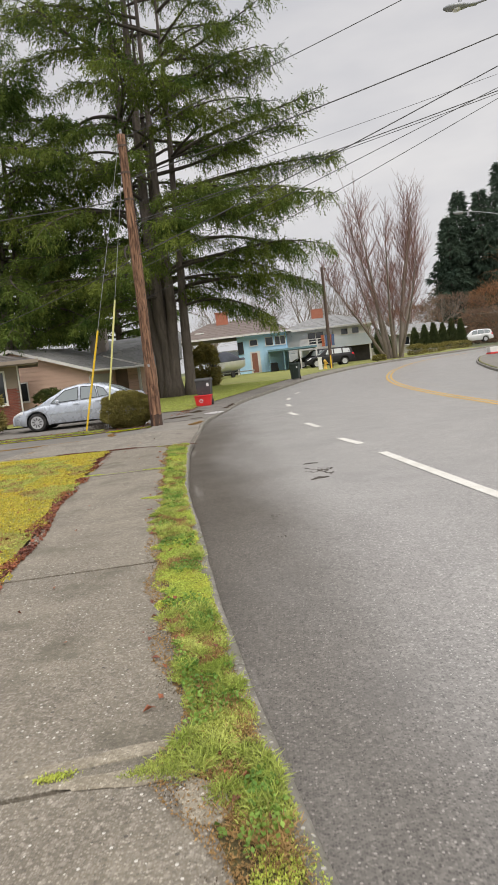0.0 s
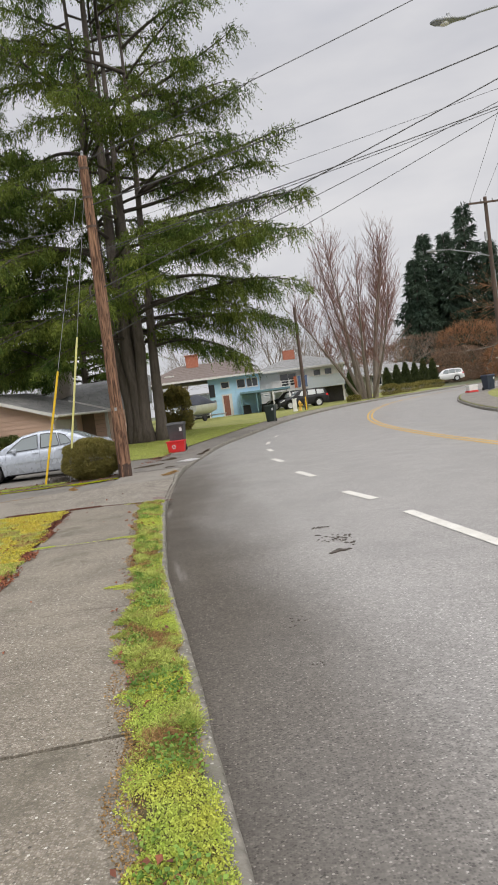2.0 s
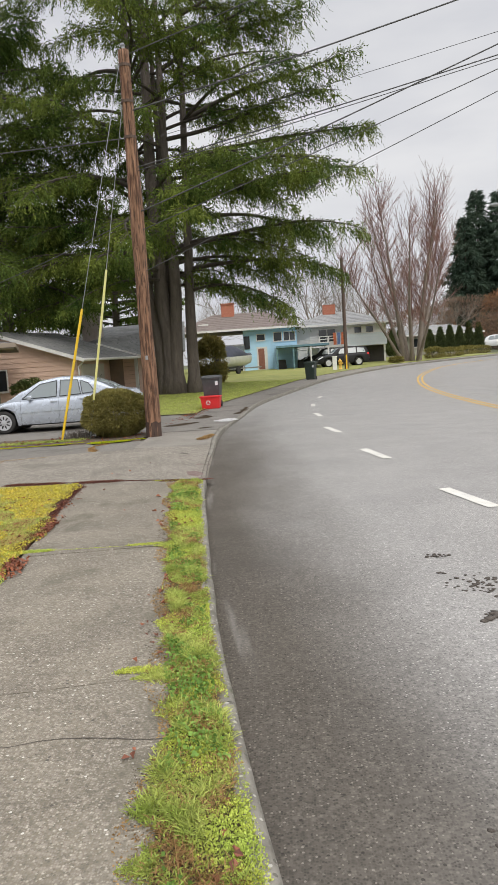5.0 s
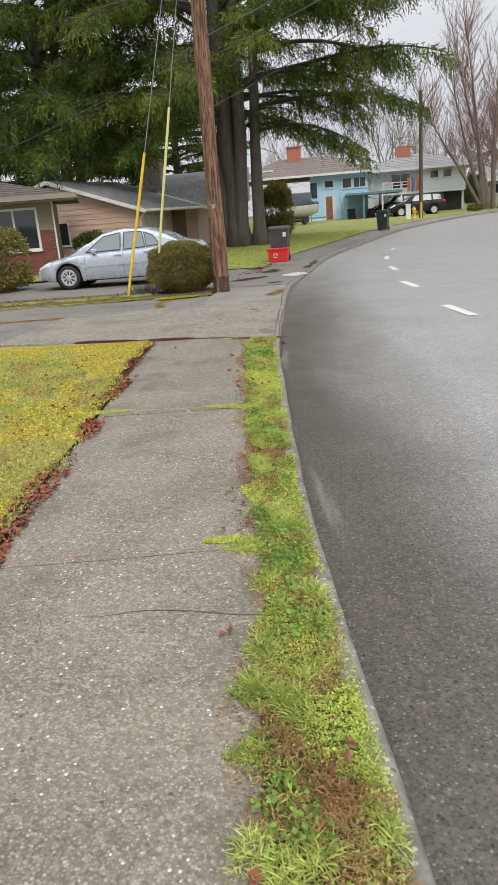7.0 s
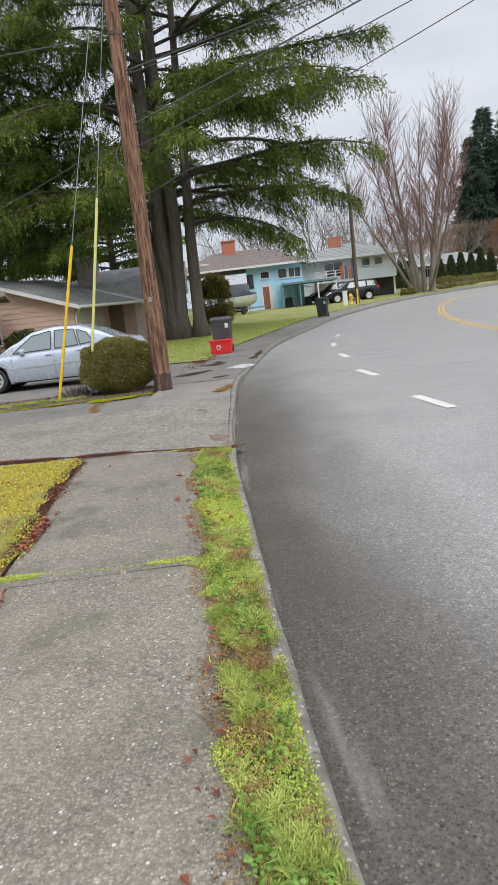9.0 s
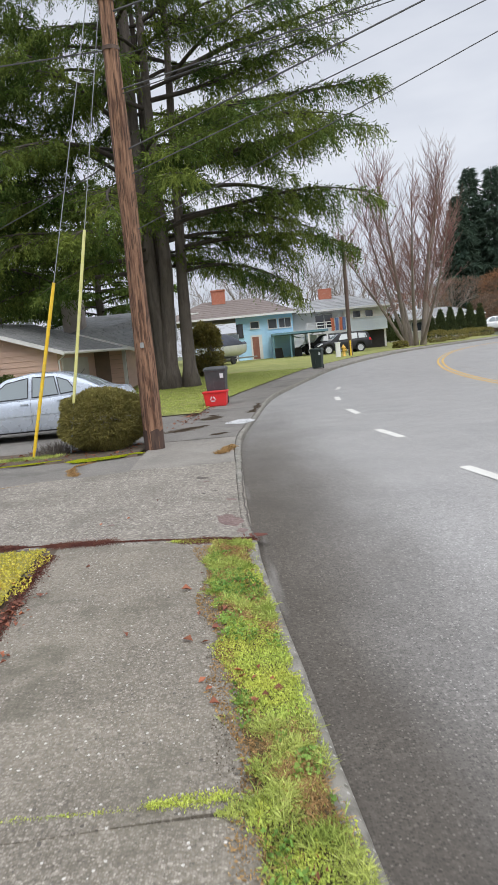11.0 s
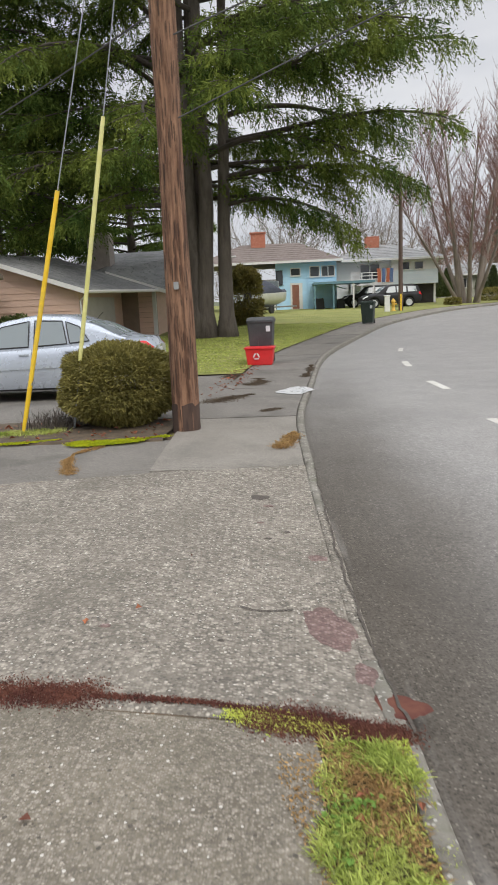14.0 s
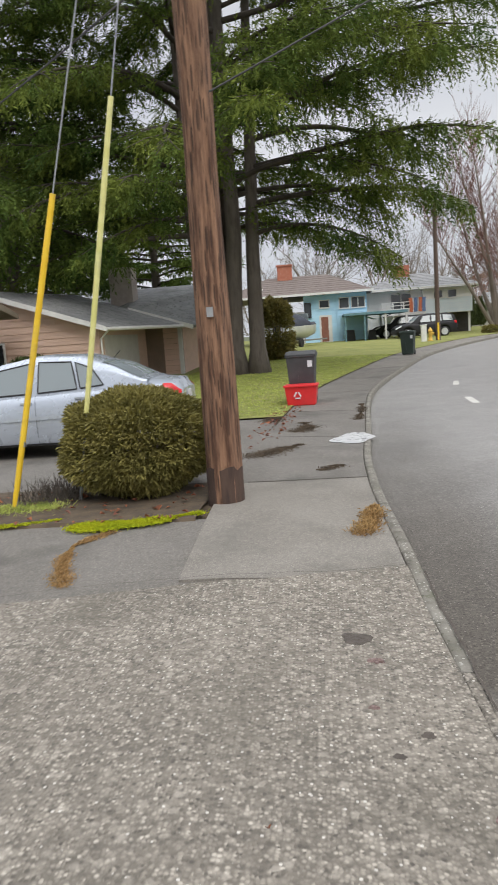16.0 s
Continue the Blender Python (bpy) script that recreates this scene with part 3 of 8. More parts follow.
# driveways
drive = Mesh()
drive.grid(lambda x, y: Vector((x, y, -0.022 + 0.006 * noise.noise((x, y, 0)))), steps(-30, -3.3, 60), steps(16.6, 23.0, 16))
solid("driveway", drive, M_DRIVE, "stained grey driveway behind the apron", "driveway", "structure")
drive = Mesh()
drive.grid(lambda x, y: Vector((x, y, -0.004 + 0.006 * noise.noise((x, y, 0)))), steps(-30, -3.4, 40), steps(24.4, 30.2, 12))
solid("parking_driveway", drive, M_DRIVE, "grey driveway pad under the parked car", "driveway", "structure")

# lawns
lawn = sheet(SY(-8), SY(17.38), lambda s: walk_out(s) + 0.03 + 0.10 * s01(14.2, 16.4, KERB.at(s).y), lambda s: 16.0, 120, 60, 0.006, 0.006, 0.0, 2.6)
solid("front_lawn", lawn, M_LAWN, "yellowish mossy lawn beside the sidewalk", "lawn", "structure", smooth=True)
lawn = sheet(SY(30.2), SY(83), 1.64, 40.0, 120, 40, 0.015, 0.02)
solid("house_lawn", lawn, M_GREEN, "short green lawn in front of the houses", "lawn", "structure", smooth=True)
verge = sheet(SY(-8), SY(17.18), 0.085, lambda s: walk_in(s) + 0.015, 160, 8, -0.005, 0.014)
solid("verge", verge, M_VERGE, "narrow mossy grass verge between kerb and sidewalk", "verge", "structure", smooth=True)
bed = Mesh()
bed.grid(lambda x, y: Vector((x, y, 0.012 + 0.02 * noise.noise((x * 2, y * 2, 0)) - (0.06 if y < 22.96 else 0))), steps(-30, -3.72, 60), [22.92] + steps(22.97, 24.45, 10))
solid("planting_strip", bed, M_SOIL, "soil strip with moss between two driveways", "planting bed", "structure")
corner = Mesh()
corner.grid(lambda s, d: Vector((*FAR_KERB.at(s, -d)[:2], gz(*FAR_KERB.at(s, -d)[:2]) + 0.01)), steps(0, FAR_KERB.length - 1, 110), [0.14, 1.2, 2.0, 3.4, 3.5, 6, 10, 16])
solid("corner_lawn", corner, M_GREEN, "green corner lawn across the road", "lawn", "structure", smooth=True)
path = Mesh()
path.grid(lambda s, d: Vector((*FAR_KERB.at(s, -d)[:2], gz(*FAR_KERB.at(s, -d)[:2]) + 0.02)), steps(0, FAR_KERB.length - 1, 110), [0.2, 1.0, 1.9])
solid("far_sidewalk", path, M_PLAIN, "grey concrete sidewalk round the opposite corner", "sidewalk", "structure")


# ---- things: poles, guys and wires ----
M_POLE = material("weathered_pole", (0.085, 0.037, 0.021), (0.40, 0.225, 0.135), 2.6, 0.85, 1.0, 12.0, [(0.045, 0.025, 0.017), (0.07, 0.038, 0.024)], 4.0, 0.34, stain=(0.03, 0.017, 0.012), stain_scale=3.6, stain_amount=0.97,
                  stretch=(8.0, 8.0, 0.7), bump_distance=0.035)
M_DARK_POLE = material("tarred_pole", (0.075, 0.05, 0.04), (0.13, 0.09, 0.07), 4.0, 0.85, 0.6, 30.0, stretch=(3, 3, 0.2))
M_STEEL = material("galvanised_steel", (0.33, 0.34, 0.35), (0.45, 0.46, 0.47), 8.0, 0.5, 0.15, 60.0, metal=0.8)
M_LAMP = material("lamp_aluminium", (0.24, 0.25, 0.26), (0.33, 0.345, 0.355), 6.0, 0.5, 0.1, 50.0, metal=0.4)
M_WIRE = material("cable_sheath", (0.05, 0.05, 0.052), (0.09, 0.09, 0.09), 3.0, 0.7, 0)
M_GUARD_A = material("guard_yellow", (0.78, 0.50, 0.02), (0.85, 0.58, 0.04), 6.0, 0.5, 0.1, 40.0, stain=(0.5, 0.36, 0.08), stain_scale=4.0)
M_GUARD_B = material("guard_faded_yellow", (0.66, 0.64, 0.22), (0.74, 0.72, 0.32), 6.0, 0.6, 0.1, 40.0, stain=(0.45, 0.45, 0.25), stain_scale=4.0)
M_TAR = material("tar_foot", (0.045, 0.028, 0.022), (0.09, 0.055, 0.04), 6.0, 0.9, 0.8, 40.0, stretch=(3, 3, 0.4))


def pole_mesh(height, r0, r1, n=28, rough=0.012, seed=0.0):
    m = Mesh()
    zs = steps(-0.25, height, max(8, int(height / 0.14)))

    def place(k, z):
        a = 2 * math.pi * k / n
        r = r0 + (r1 - r0) * max(0, z) / height
        crack = noise.noise((math.cos(a) * 4.6 + seed, math.sin(a) * 4.6, z * 0.22))
        r += rough * (noise.noise((math.cos(a) * 2 + seed, math.sin(a) * 2, z * 0.5)) - 1.3 * max(0, crack - 0.2))
        return Vector((r * math.cos(a), r * math.sin(a), z))
    m.grid(place, range(n + 1), zs)
    m.f.append(tuple(i * len(zs) + len(zs) - 1 for i in range(n)))
    return m


def sag_line(a, b, sag, n=24):
    a, b = Vector(a), Vector(b)
    return [a.lerp(b, i / n) - Vector((0, 0, sag * 4 * (i / n) * (1 - i / n))) for i in range(n + 1)]


pole = thing("utility_pole", "tall weathered brown wooden utility pole beside the sidewalk", "utility pole", pose(-3.53, 23.65, 0))
part("shaft", pole_mesh(8.42, 0.172, 0.118, 48, 0.022), M_POLE, pole, smooth=True)
foot = Mesh()
foot.grid(lambda k, z: Vector(((0.178 + 0.006 * noise.noise((k, z * 4, 0))) * math.cos(k * math.pi / 14), (0.178 + 0.006 * noise.noise((k, z * 4, 0))) * math.sin(k * math.pi / 14),
                               z * (1 + 0.25 * noise.noise((math.cos(k * math.pi / 14) * 2, math.sin(k * math.pi / 14) * 2, 3))))), range(29), steps(-0.05, 0.32, 5))
part("tarred_foot", foot, M_TAR, pole, "dark tarred foot of the pole", smooth=True)
for z, r in ((8.1, 0.128), (7.35, 0.132), (6.6, 0.136)):
    part("band", Mesh().lathe([(r + 0.002, z - 0.03), (r + 0.008, z - 0.03), (r + 0.008, z + 0.03), (r + 0.002, z + 0.03)], 20), M_DARK_POLE, pole, "rusty dark pole band")
    part("eye_bolt", Mesh().tube([(-0.1, 0, z), (-0.2, 0, z), (-0.22, 0, z + 0.03)], 0.012, 6), M_STEEL, pole)
part("insulator", Mesh().lathe([(0.02, 8.42), (0.045, 8.45), (0.03, 8.5), (0.05, 8.53), (0.02, 8.58)], 12), M_LAMP, pole, "grey insulator on the pole top")
part("tag", Mesh().box((-0.03, -0.176, 1.75), (0.03, -0.168, 1.84)), M_STEEL, pole, "small metal tag")

for name, foot_at, top, z0, z1, mat, lab, r in (
        ("guy_wire", (-5.68, 23.62, 0), (-3.62, 23.52, 8.1), 0.02, 2.98, M_GUARD_A, "guy wire with a bright yellow plastic guard", 0.030),
        ("guy_wire", (-5.10, 23.90, 0), (-3.64, 23.66, 7.35), 0.90, 3.83, M_GUARD_B, "guy wire with a faded pale yellow guard", 0.028)):
    g = thing(name, lab, "guy wire")
    a, b = Vector(foot_at), Vector(top)
    part("strand", Mesh().tube([a, a.lerp(b, 0.5), b], 0.008, 6), M_STEEL, g)
    pa, pb = a.lerp(b, z0 / b.z), a.lerp(b, z1 / b.z)
    half = Mesh().tube(steps(0, 1, 1) and [pa.lerp(pb, u) for u in steps(0, 1, 6)], [r * 0.9] + [r] * 5 + [r * 0.9], 12)
    part("guard", half, mat, g, "yellow plastic guard")
    part("anchor_rod", Mesh().tube([a - Vector((0, 0, 0.1)), a.lerp(b, 0.09)], 0.012, 8), M_STEEL, g, "steel anchor rod")
    part("clamp", Mesh().box((-0.025, -0.02, -0.06), (0.025, 0.02, 0.06), Matrix.Translation(a.lerp(b, 0.085)), 0.006), M_STEEL, g)

pole2 = thing("utility_pole", "thin dark wooden pole near the carport", "utility pole", pose(4.66, 61.9, 0.47))
part("shaft", pole_mesh(8.3, 0.15, 0.115, 14, 0.006, 3), M_DARK_POLE, pole2, smooth=True)
part("marker_guard", Mesh().box((-0.05, -0.165, 0.0), (0.05, -0.14, 1.1), None, 0.008), M_GUARD_A, pole2, "yellow marker strip")

pole3 = thing("utility_pole", "dark wooden utility pole with crossarm and street light", "utility pole", pose(19.95, 59.8, 0.42))
part("shaft", pole_mesh(14.5, 0.20, 0.13, 14, 0.006, 5), M_DARK_POLE, pole3, smooth=True)
part("crossarm", Mesh().box((-1.35, -0.2, 14.0), (1.45, -0.08, 14.14), pose(0, 0, 0, 0, 0, 0), 0.01), M_DARK_POLE, pole3)
for x in (-1.2, -0.4, 0.5, 1.3):
    part("insulator", Mesh().lathe([(0.03, 14.14), (0.06, 14.18), (0.035, 14.24), (0.05, 14.28), (0.02, 14.33)], 10, pose(x, -0.14, 0)), M_LAMP, pole3)
part("lamp_arm", Mesh().tube([(0, 0, 10.0), (-1.6, -0.1, 10.5), (-3.2, -0.2, 10.85), (-4.3, -0.25, 10.92)], [0.04, 0.035, 0.03, 0.03], 8), M_LAMP, pole3, "grey steel lamp arm")
part("lamp_head", Mesh().lathe([(0.02, -0.4), (0.10, -0.3), (0.14, 0), (0.12, 0.25), (0.04, 0.35)], 12, pose(-4.6, -0.25, 10.9, 0, 90, 0)), M_LAMP, pole3, "grey cobra lamp head")
part("transformer_bracket", Mesh().box((-0.32, -0.1, 11.2), (-0.14, 0.1, 11.9), None, 0.02), M_STEEL, pole3)
part("conduit", Mesh().tube([(0.19, -0.1, 0), (0.16, -0.08, 5), (0.14, -0.08, 9)], 0.03, 6), M_STEEL, pole3)
M_SIGN = material("sign_white", (0.72, 0.72, 0.70), (0.80, 0.80, 0.78), 4.0, 0.5, 0)
M_RED = material("sign_red", (0.55, 0.03, 0.03), (0.62, 0.05, 0.04), 4.0, 0.5, 0)
part("sign", Mesh().box((-0.24, -0.25, 2.55), (0.2, -0.23, 3.15), None, 0.005), M_SIGN, pole3, "small white road sign")
part("sign_bar", Mesh().box((-0.16, -0.262, 2.78), (0.12, -0.252, 2.92)), M_RED, pole3, "red bar on the sign")

# the pole across the road that carries the near street light
pole4 = thing("street_lamp", "wooden pole with a long arm and grey street light", "street lamp", pose(12.6, 23.0, 0))
part("shaft", pole_mesh(18.2, 0.22, 0.13, 16, 0.008, 9), M_DARK_POLE, pole4, smooth=True)
part("crossarm", Mesh().box((-1.4, -0.2, 17.6), (1.4, -0.08, 17.74), None, 0.01), M_DARK_POLE, pole4)
part("arm", Mesh().tube([(0, 0, 9.6), (-1.4, 0.05, 10.2), (-3.0, 0.1, 10.62), (-4.6, 0.15, 10.72), (-5.6, 0.18, 10.55), (-6.1, 0.2, 10.44)], [0.045, 0.042, 0.04, 0.036, 0.03, 0.028], 10), M_LAMP, pole4, "long curved grey lamp arm", smooth=True)
part("arm_brace", Mesh().tube([(0, 0, 10.5), (-1.6, 0.05, 10.72), (-3.4, 0.1, 10.86), (-4.4, 0.14, 10.76)], 0.022, 8), M_LAMP, pole4)
head = Mesh()
head.lathe([(0.03, 0.0), (0.07, 0.02), (0.085, 0.25), (0.15, 0.42), (0.17, 0.62), (0.14, 0.8), (0.05, 0.92)], 16, Matrix.Translation((-5.95, 0.2, 10.46)) @ Matrix.Diagonal((1, 1, 0.55, 1)) @ pose(0, 0, 0, 0, -93, 0))
part("lamp_head", head, M_LAMP, pole4, "grey cobra street light head", smooth=True)
part("lens", Mesh().lathe([(0.02, -0.09), (0.11, -0.07), (0.13, -0.02), (0.12, 0.0)], 14, pose(-6.52, 0.2, 10.42)), M_SIGN, pole4, "pale glass lens")
part("photocell", Mesh().lathe([(0.05, 0), (0.05, 0.08), (0.03, 0.11)], 12, pose(-6.4, 0.2, 10.53)), M_STEEL, pole4, "small photocell cap")


def wire(a, b, sag, r=0.012, lab="thin black overhead cable above the street"):
    w = solid("overhead_wire", Mesh().tube(sag_line(a, b, sag), r, 5), M_WIRE, lab, "cable")
    tagged(w, group="overhead wires")


wire((-3.5, 23.65, 8.32), (12.5, 23.0, 13.6), 0.15, 0.012, "overhead cable from the brown pole's top")
wire((-3.45, 23.6, 7.15), (12.5, 23.0, 11.05), 0.15, 0.017, "thick black cable over the road")
wire((-3.45, 23.6, 5.0), (12.5, 23.0, 10.9), 0.12, 0.015, "black overhead cable across the road")
wire((-3.45, 23.6, 5.95), (12.5, 23.0, 9.4), 0.08, 0.013)
wire((-3.45, 23.6, 5.88), (12.5, 23.0, 9.33), 0.08, 0.009)
wire((-3.45, 23.6, 6.45), (12.5, 23.0, 9.75), 0.05, 0.006)
wire((-3.45, 23.6, 4.6), (12.5, 23.0, 10.2), 0.06, 0.010)
wire((-3.45, 23.6, 3.7), (12.5, 23.0, 10.25), 0.06, 0.009)
wire((-3.6, 23.65, 6.6), (-46, 25, 7.2), 0.5, 0.014, "black overhead cable to the next pole")
wire((-3.6, 23.65, 4.9), (-15.5, 31.5, 3.3), 0.3, 0.011, "service cable sloping to the brick house")
wire((18.75, 59.66, 14.75), (11.3, 23.0, 18.0), 0.3, 0.012)
wire((19.95, 59.8, 14.95), (12.6, 23.0, 18.2), 0.3, 0.012)
wire((21.25, 59.66, 14.75), (13.9, 23.0, 17.6), 0.3, 0.012)
wire((19.95, 59.7, 10.2), (12.6, 23.0, 12.9), 0.3, 0.030, "thick black overhead cable bundle above the street")
wire((19.95, 59.7, 9.6), (13.2, 23.0, 12.0), 0.3, 0.022)
wire((19.95, 59.7, 9.2), (13.2, 23.0, 11.6), 0.3, 0.022)
wire((21.25, 59.66, 14.75), (60, 95, 14.5), 0.6, 0.012)
wire((19.95, 59.8, 9.9), (62, 92, 9.0), 0.7, 0.022)


# ---- trees ----
M_BARK = material("cedar_bark", (0.085, 0.07, 0.058), (0.16, 0.135, 0.115), 3.0, 0.9, 1.0, 14.0, None, stain=(0.06, 0.05, 0.04), stain_scale=1.5, stain_amount=0.8, stretch=(2.2, 2.2, 0.45), bump_distance=0.05)
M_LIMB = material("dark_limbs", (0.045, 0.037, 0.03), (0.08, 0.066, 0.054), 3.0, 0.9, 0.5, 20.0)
M_BARE = material("bare_bark", (0.17, 0.14, 0.11), (0.26, 0.22, 0.18), 2.0, 0.9, 0.6, 14.0, stretch=(1, 1, 0.3))
M_TWIG = material("red_twigs", (0.20, 0.105, 0.085), (0.28, 0.16, 0.13), 1.2, 0.9, 0)
M_NEEDLE = material("cedar_needles", (0.046, 0.088, 0.020), (0.175, 0.212, 0.040), 0.55, 0.85, 0, translucent=0.25, island=0.4, spec=0.15)
M_NEEDLE2 = material("dark_needles", (0.044, 0.086, 0.019), (0.135, 0.178, 0.036), 0.4, 0.85, 0, translucent=0.2, island=0.4, spec=0.15)
M_FIR = material("fir_needles", (0.040, 0.068, 0.048), (0.078, 0.112, 0.076), 0.2, 0.85, 0, translucent=0.15, island=0.3, spec=0.15)
M_THUJA = material("hedge_needles", (0.045, 0.065, 0.02), (0.08, 0.10, 0.03), 1.5, 0.8, 0, translucent=0.15, island=0.3)
M_BUSH = material("olive_sprays", (0.15, 0.135, 0.032), (0.27, 0.235, 0.065), 5.0, 0.8, 0, translucent=0.2, island=0.35)
M_RUSSET = material("russet_twigs", (0.24, 0.12, 0.06), (0.36, 0.19, 0.095), 0.6, 0.9, 0, translucent=0.2, island=0.3)
M_MAUVE = material("dull_brown_twigs", (0.17, 0.115, 0.08), (0.24, 0.165, 0.115), 0.5, 0.9, 0, translucent=0.2, island=0.3)
M_LAUREL = material("shrub_leaves", (0.05, 0.085, 0.02), (0.13, 0.15, 0.035), 2.0, 0.6, 0, translucent=0.2, island=0.35)
M_YELLOW_SHRUB = material("yellowing_leaves", (0.16, 0.15, 0.04), (0.26, 0.21, 0.06), 2.0, 0.7, 0, translucent=0.25, island=0.35)


def blades(start, direction, length, width, rng, sag=0.0):
    """Many slim pointed leaves at once: start and direction are arrays; gives vertices and faces."""
    n = len(start)
    d = direction / np.linalg.norm(direction, axis=1, keepdims=True)
    r = rng.normal(size=(n, 3))
    side = np.cross(d, r)
    side /= np.linalg.norm(side, axis=1, keepdims=True) + 1e-9
    L = np.asarray(length).reshape(-1, 1) * np.ones((n, 1))
    W = np.asarray(width).reshape(-1, 1) * np.ones((n, 1))
    mid = start + d * L * 0.45
    tip = start + d * L
    tip[:, 2:3] -= sag * L
    v = np.stack([start, mid + side * W * 0.5, tip, mid - side * W * 0.5], axis=1).reshape(-1, 3)
    return v


def blade_mesh(name, chunks, mat):
    v = np.concatenate(chunks)
    n = len(v) // 4
    me = bpy.data.meshes.new(name)
    me.vertices.add(len(v))
    me.vertices.foreach_set("co", v.astype(np.float32).ravel())
    me.loops.add(n * 4)
    me.loops.foreach_set("vertex_index", np.arange(n * 4, dtype=np.int32))
    me.polygons.add(n)
    me.polygons.foreach_set("loop_start", np.arange(0, n * 4, 4, dtype=np.int32))
    me.polygons.foreach_set("loop_total", np.full(n, 4, dtype=np.int32))
    me.materials.append(mat)
    me.update(calc_edges=True)
    me.validate()
    return me


def bough(rng, wood, chunks, base, az, length, rise, droop, leaf, dens, r0=0.07, hang=0.55, spread=0.30, fine=7, slim=0.17):
    """One conifer bough: a curved limb with side shoots and hanging sprays of needles."""
    n = 9
    pts = []
    wob = rng.normal(size=3) * 0.05
    for i in range(n + 1):
        t = i / n
        a = az + wob[0] * math.sin(3 * t) + wob[1] * t
        out = length * t
        z = rise * length * t - droop * length * t * t + 0.16 * length * max(0, t - 0.7) ** 1.3
        pts.append((base[0] + out * math.cos(a), base[1] + out * math.sin(a), base[2] + z))
    wood.tube(pts, [max(0.008, r0 * (1 - i / n) ** 0.8) for i in range(n + 1)], 5, caps=False)
    P = np.array(pts)
    # side shoots lying in the bough's plane
    m = max(6, int(length * 7 * dens))
    t = np.clip(rng.uniform(0.14, 1.0, m) ** 0.8, 0, 0.999)
    f = t * n
    i0 = f.astype(int)
    p = P[i0] + (P[i0 + 1] - P[i0]) * (f - i0)[:, None]
    along = P[i0 + 1] - P[i0]
    along /= np.linalg.norm(along, axis=1, keepdims=True)
    sidew = np.cross(along, (0, 0, 1.0))
    sgn = rng.choice([-1, 1], m)[:, None]
    shoot = along * rng.uniform(0.35, 0.9, (m, 1)) + sidew * sgn * rng.uniform(0.5, 1.0, (m, 1)) + np.array([0, 0, 1]) * rng.uniform(-0.25, 0.12, (m, 1))
    shoot /= np.linalg.norm(shoot, axis=1, keepdims=True)
    sl = (spread * length * (1 - 0.72 * t) * rng.uniform(0.5, 1.1, m) + 0.18)
    # needles sprays along every shoot, hanging
    k = max(3, int(fine * dens))
    u = rng.uniform(0.05, 1.0, (m, k))
    start = p[:, None, :] + shoot[:, None, :] * (u * sl[:, None])[..., None]
    start[..., 2] -= 0.38 * (u * sl[:, None]) ** 1.4
    start = start.reshape(-1, 3) + rng.normal(size=(m * k, 3)) * 0.04
    d = np.repeat(shoot, k, axis=0) * 0.8 + rng.normal(size=(m * k, 3)) * (0.38 if slim > 0.15 else 0.5)
    d[:, 2] -= hang * rng.uniform(0.3, 1.3, m * k)
    chunks.append(blades(start, d, leaf * rng.uniform(0.6, 1.35, m * k), leaf * slim * rng.uniform(0.7, 1.3, m * k), rng, 0.15))
    # sprays along the limb itself
    q = int(length * fine * 1.6 * dens)
    t = rng.uniform(0.1, 0.999, q)
    f = t * n
    i0 = f.astype(int)
    st = P[i0] + (P[i0 + 1] - P[i0]) * (f - i0)[:, None]
    d = rng.normal(size=(q, 3)) * 0.5 + (P[i0 + 1] - P[i0]) / (length / n) * 0.6
    d[:, 2] -= hang * 0.8
    chunks.append(blades(st, d, leaf * rng.uniform(0.6, 1.2, q), leaf * 0.2, rng, 0.1))


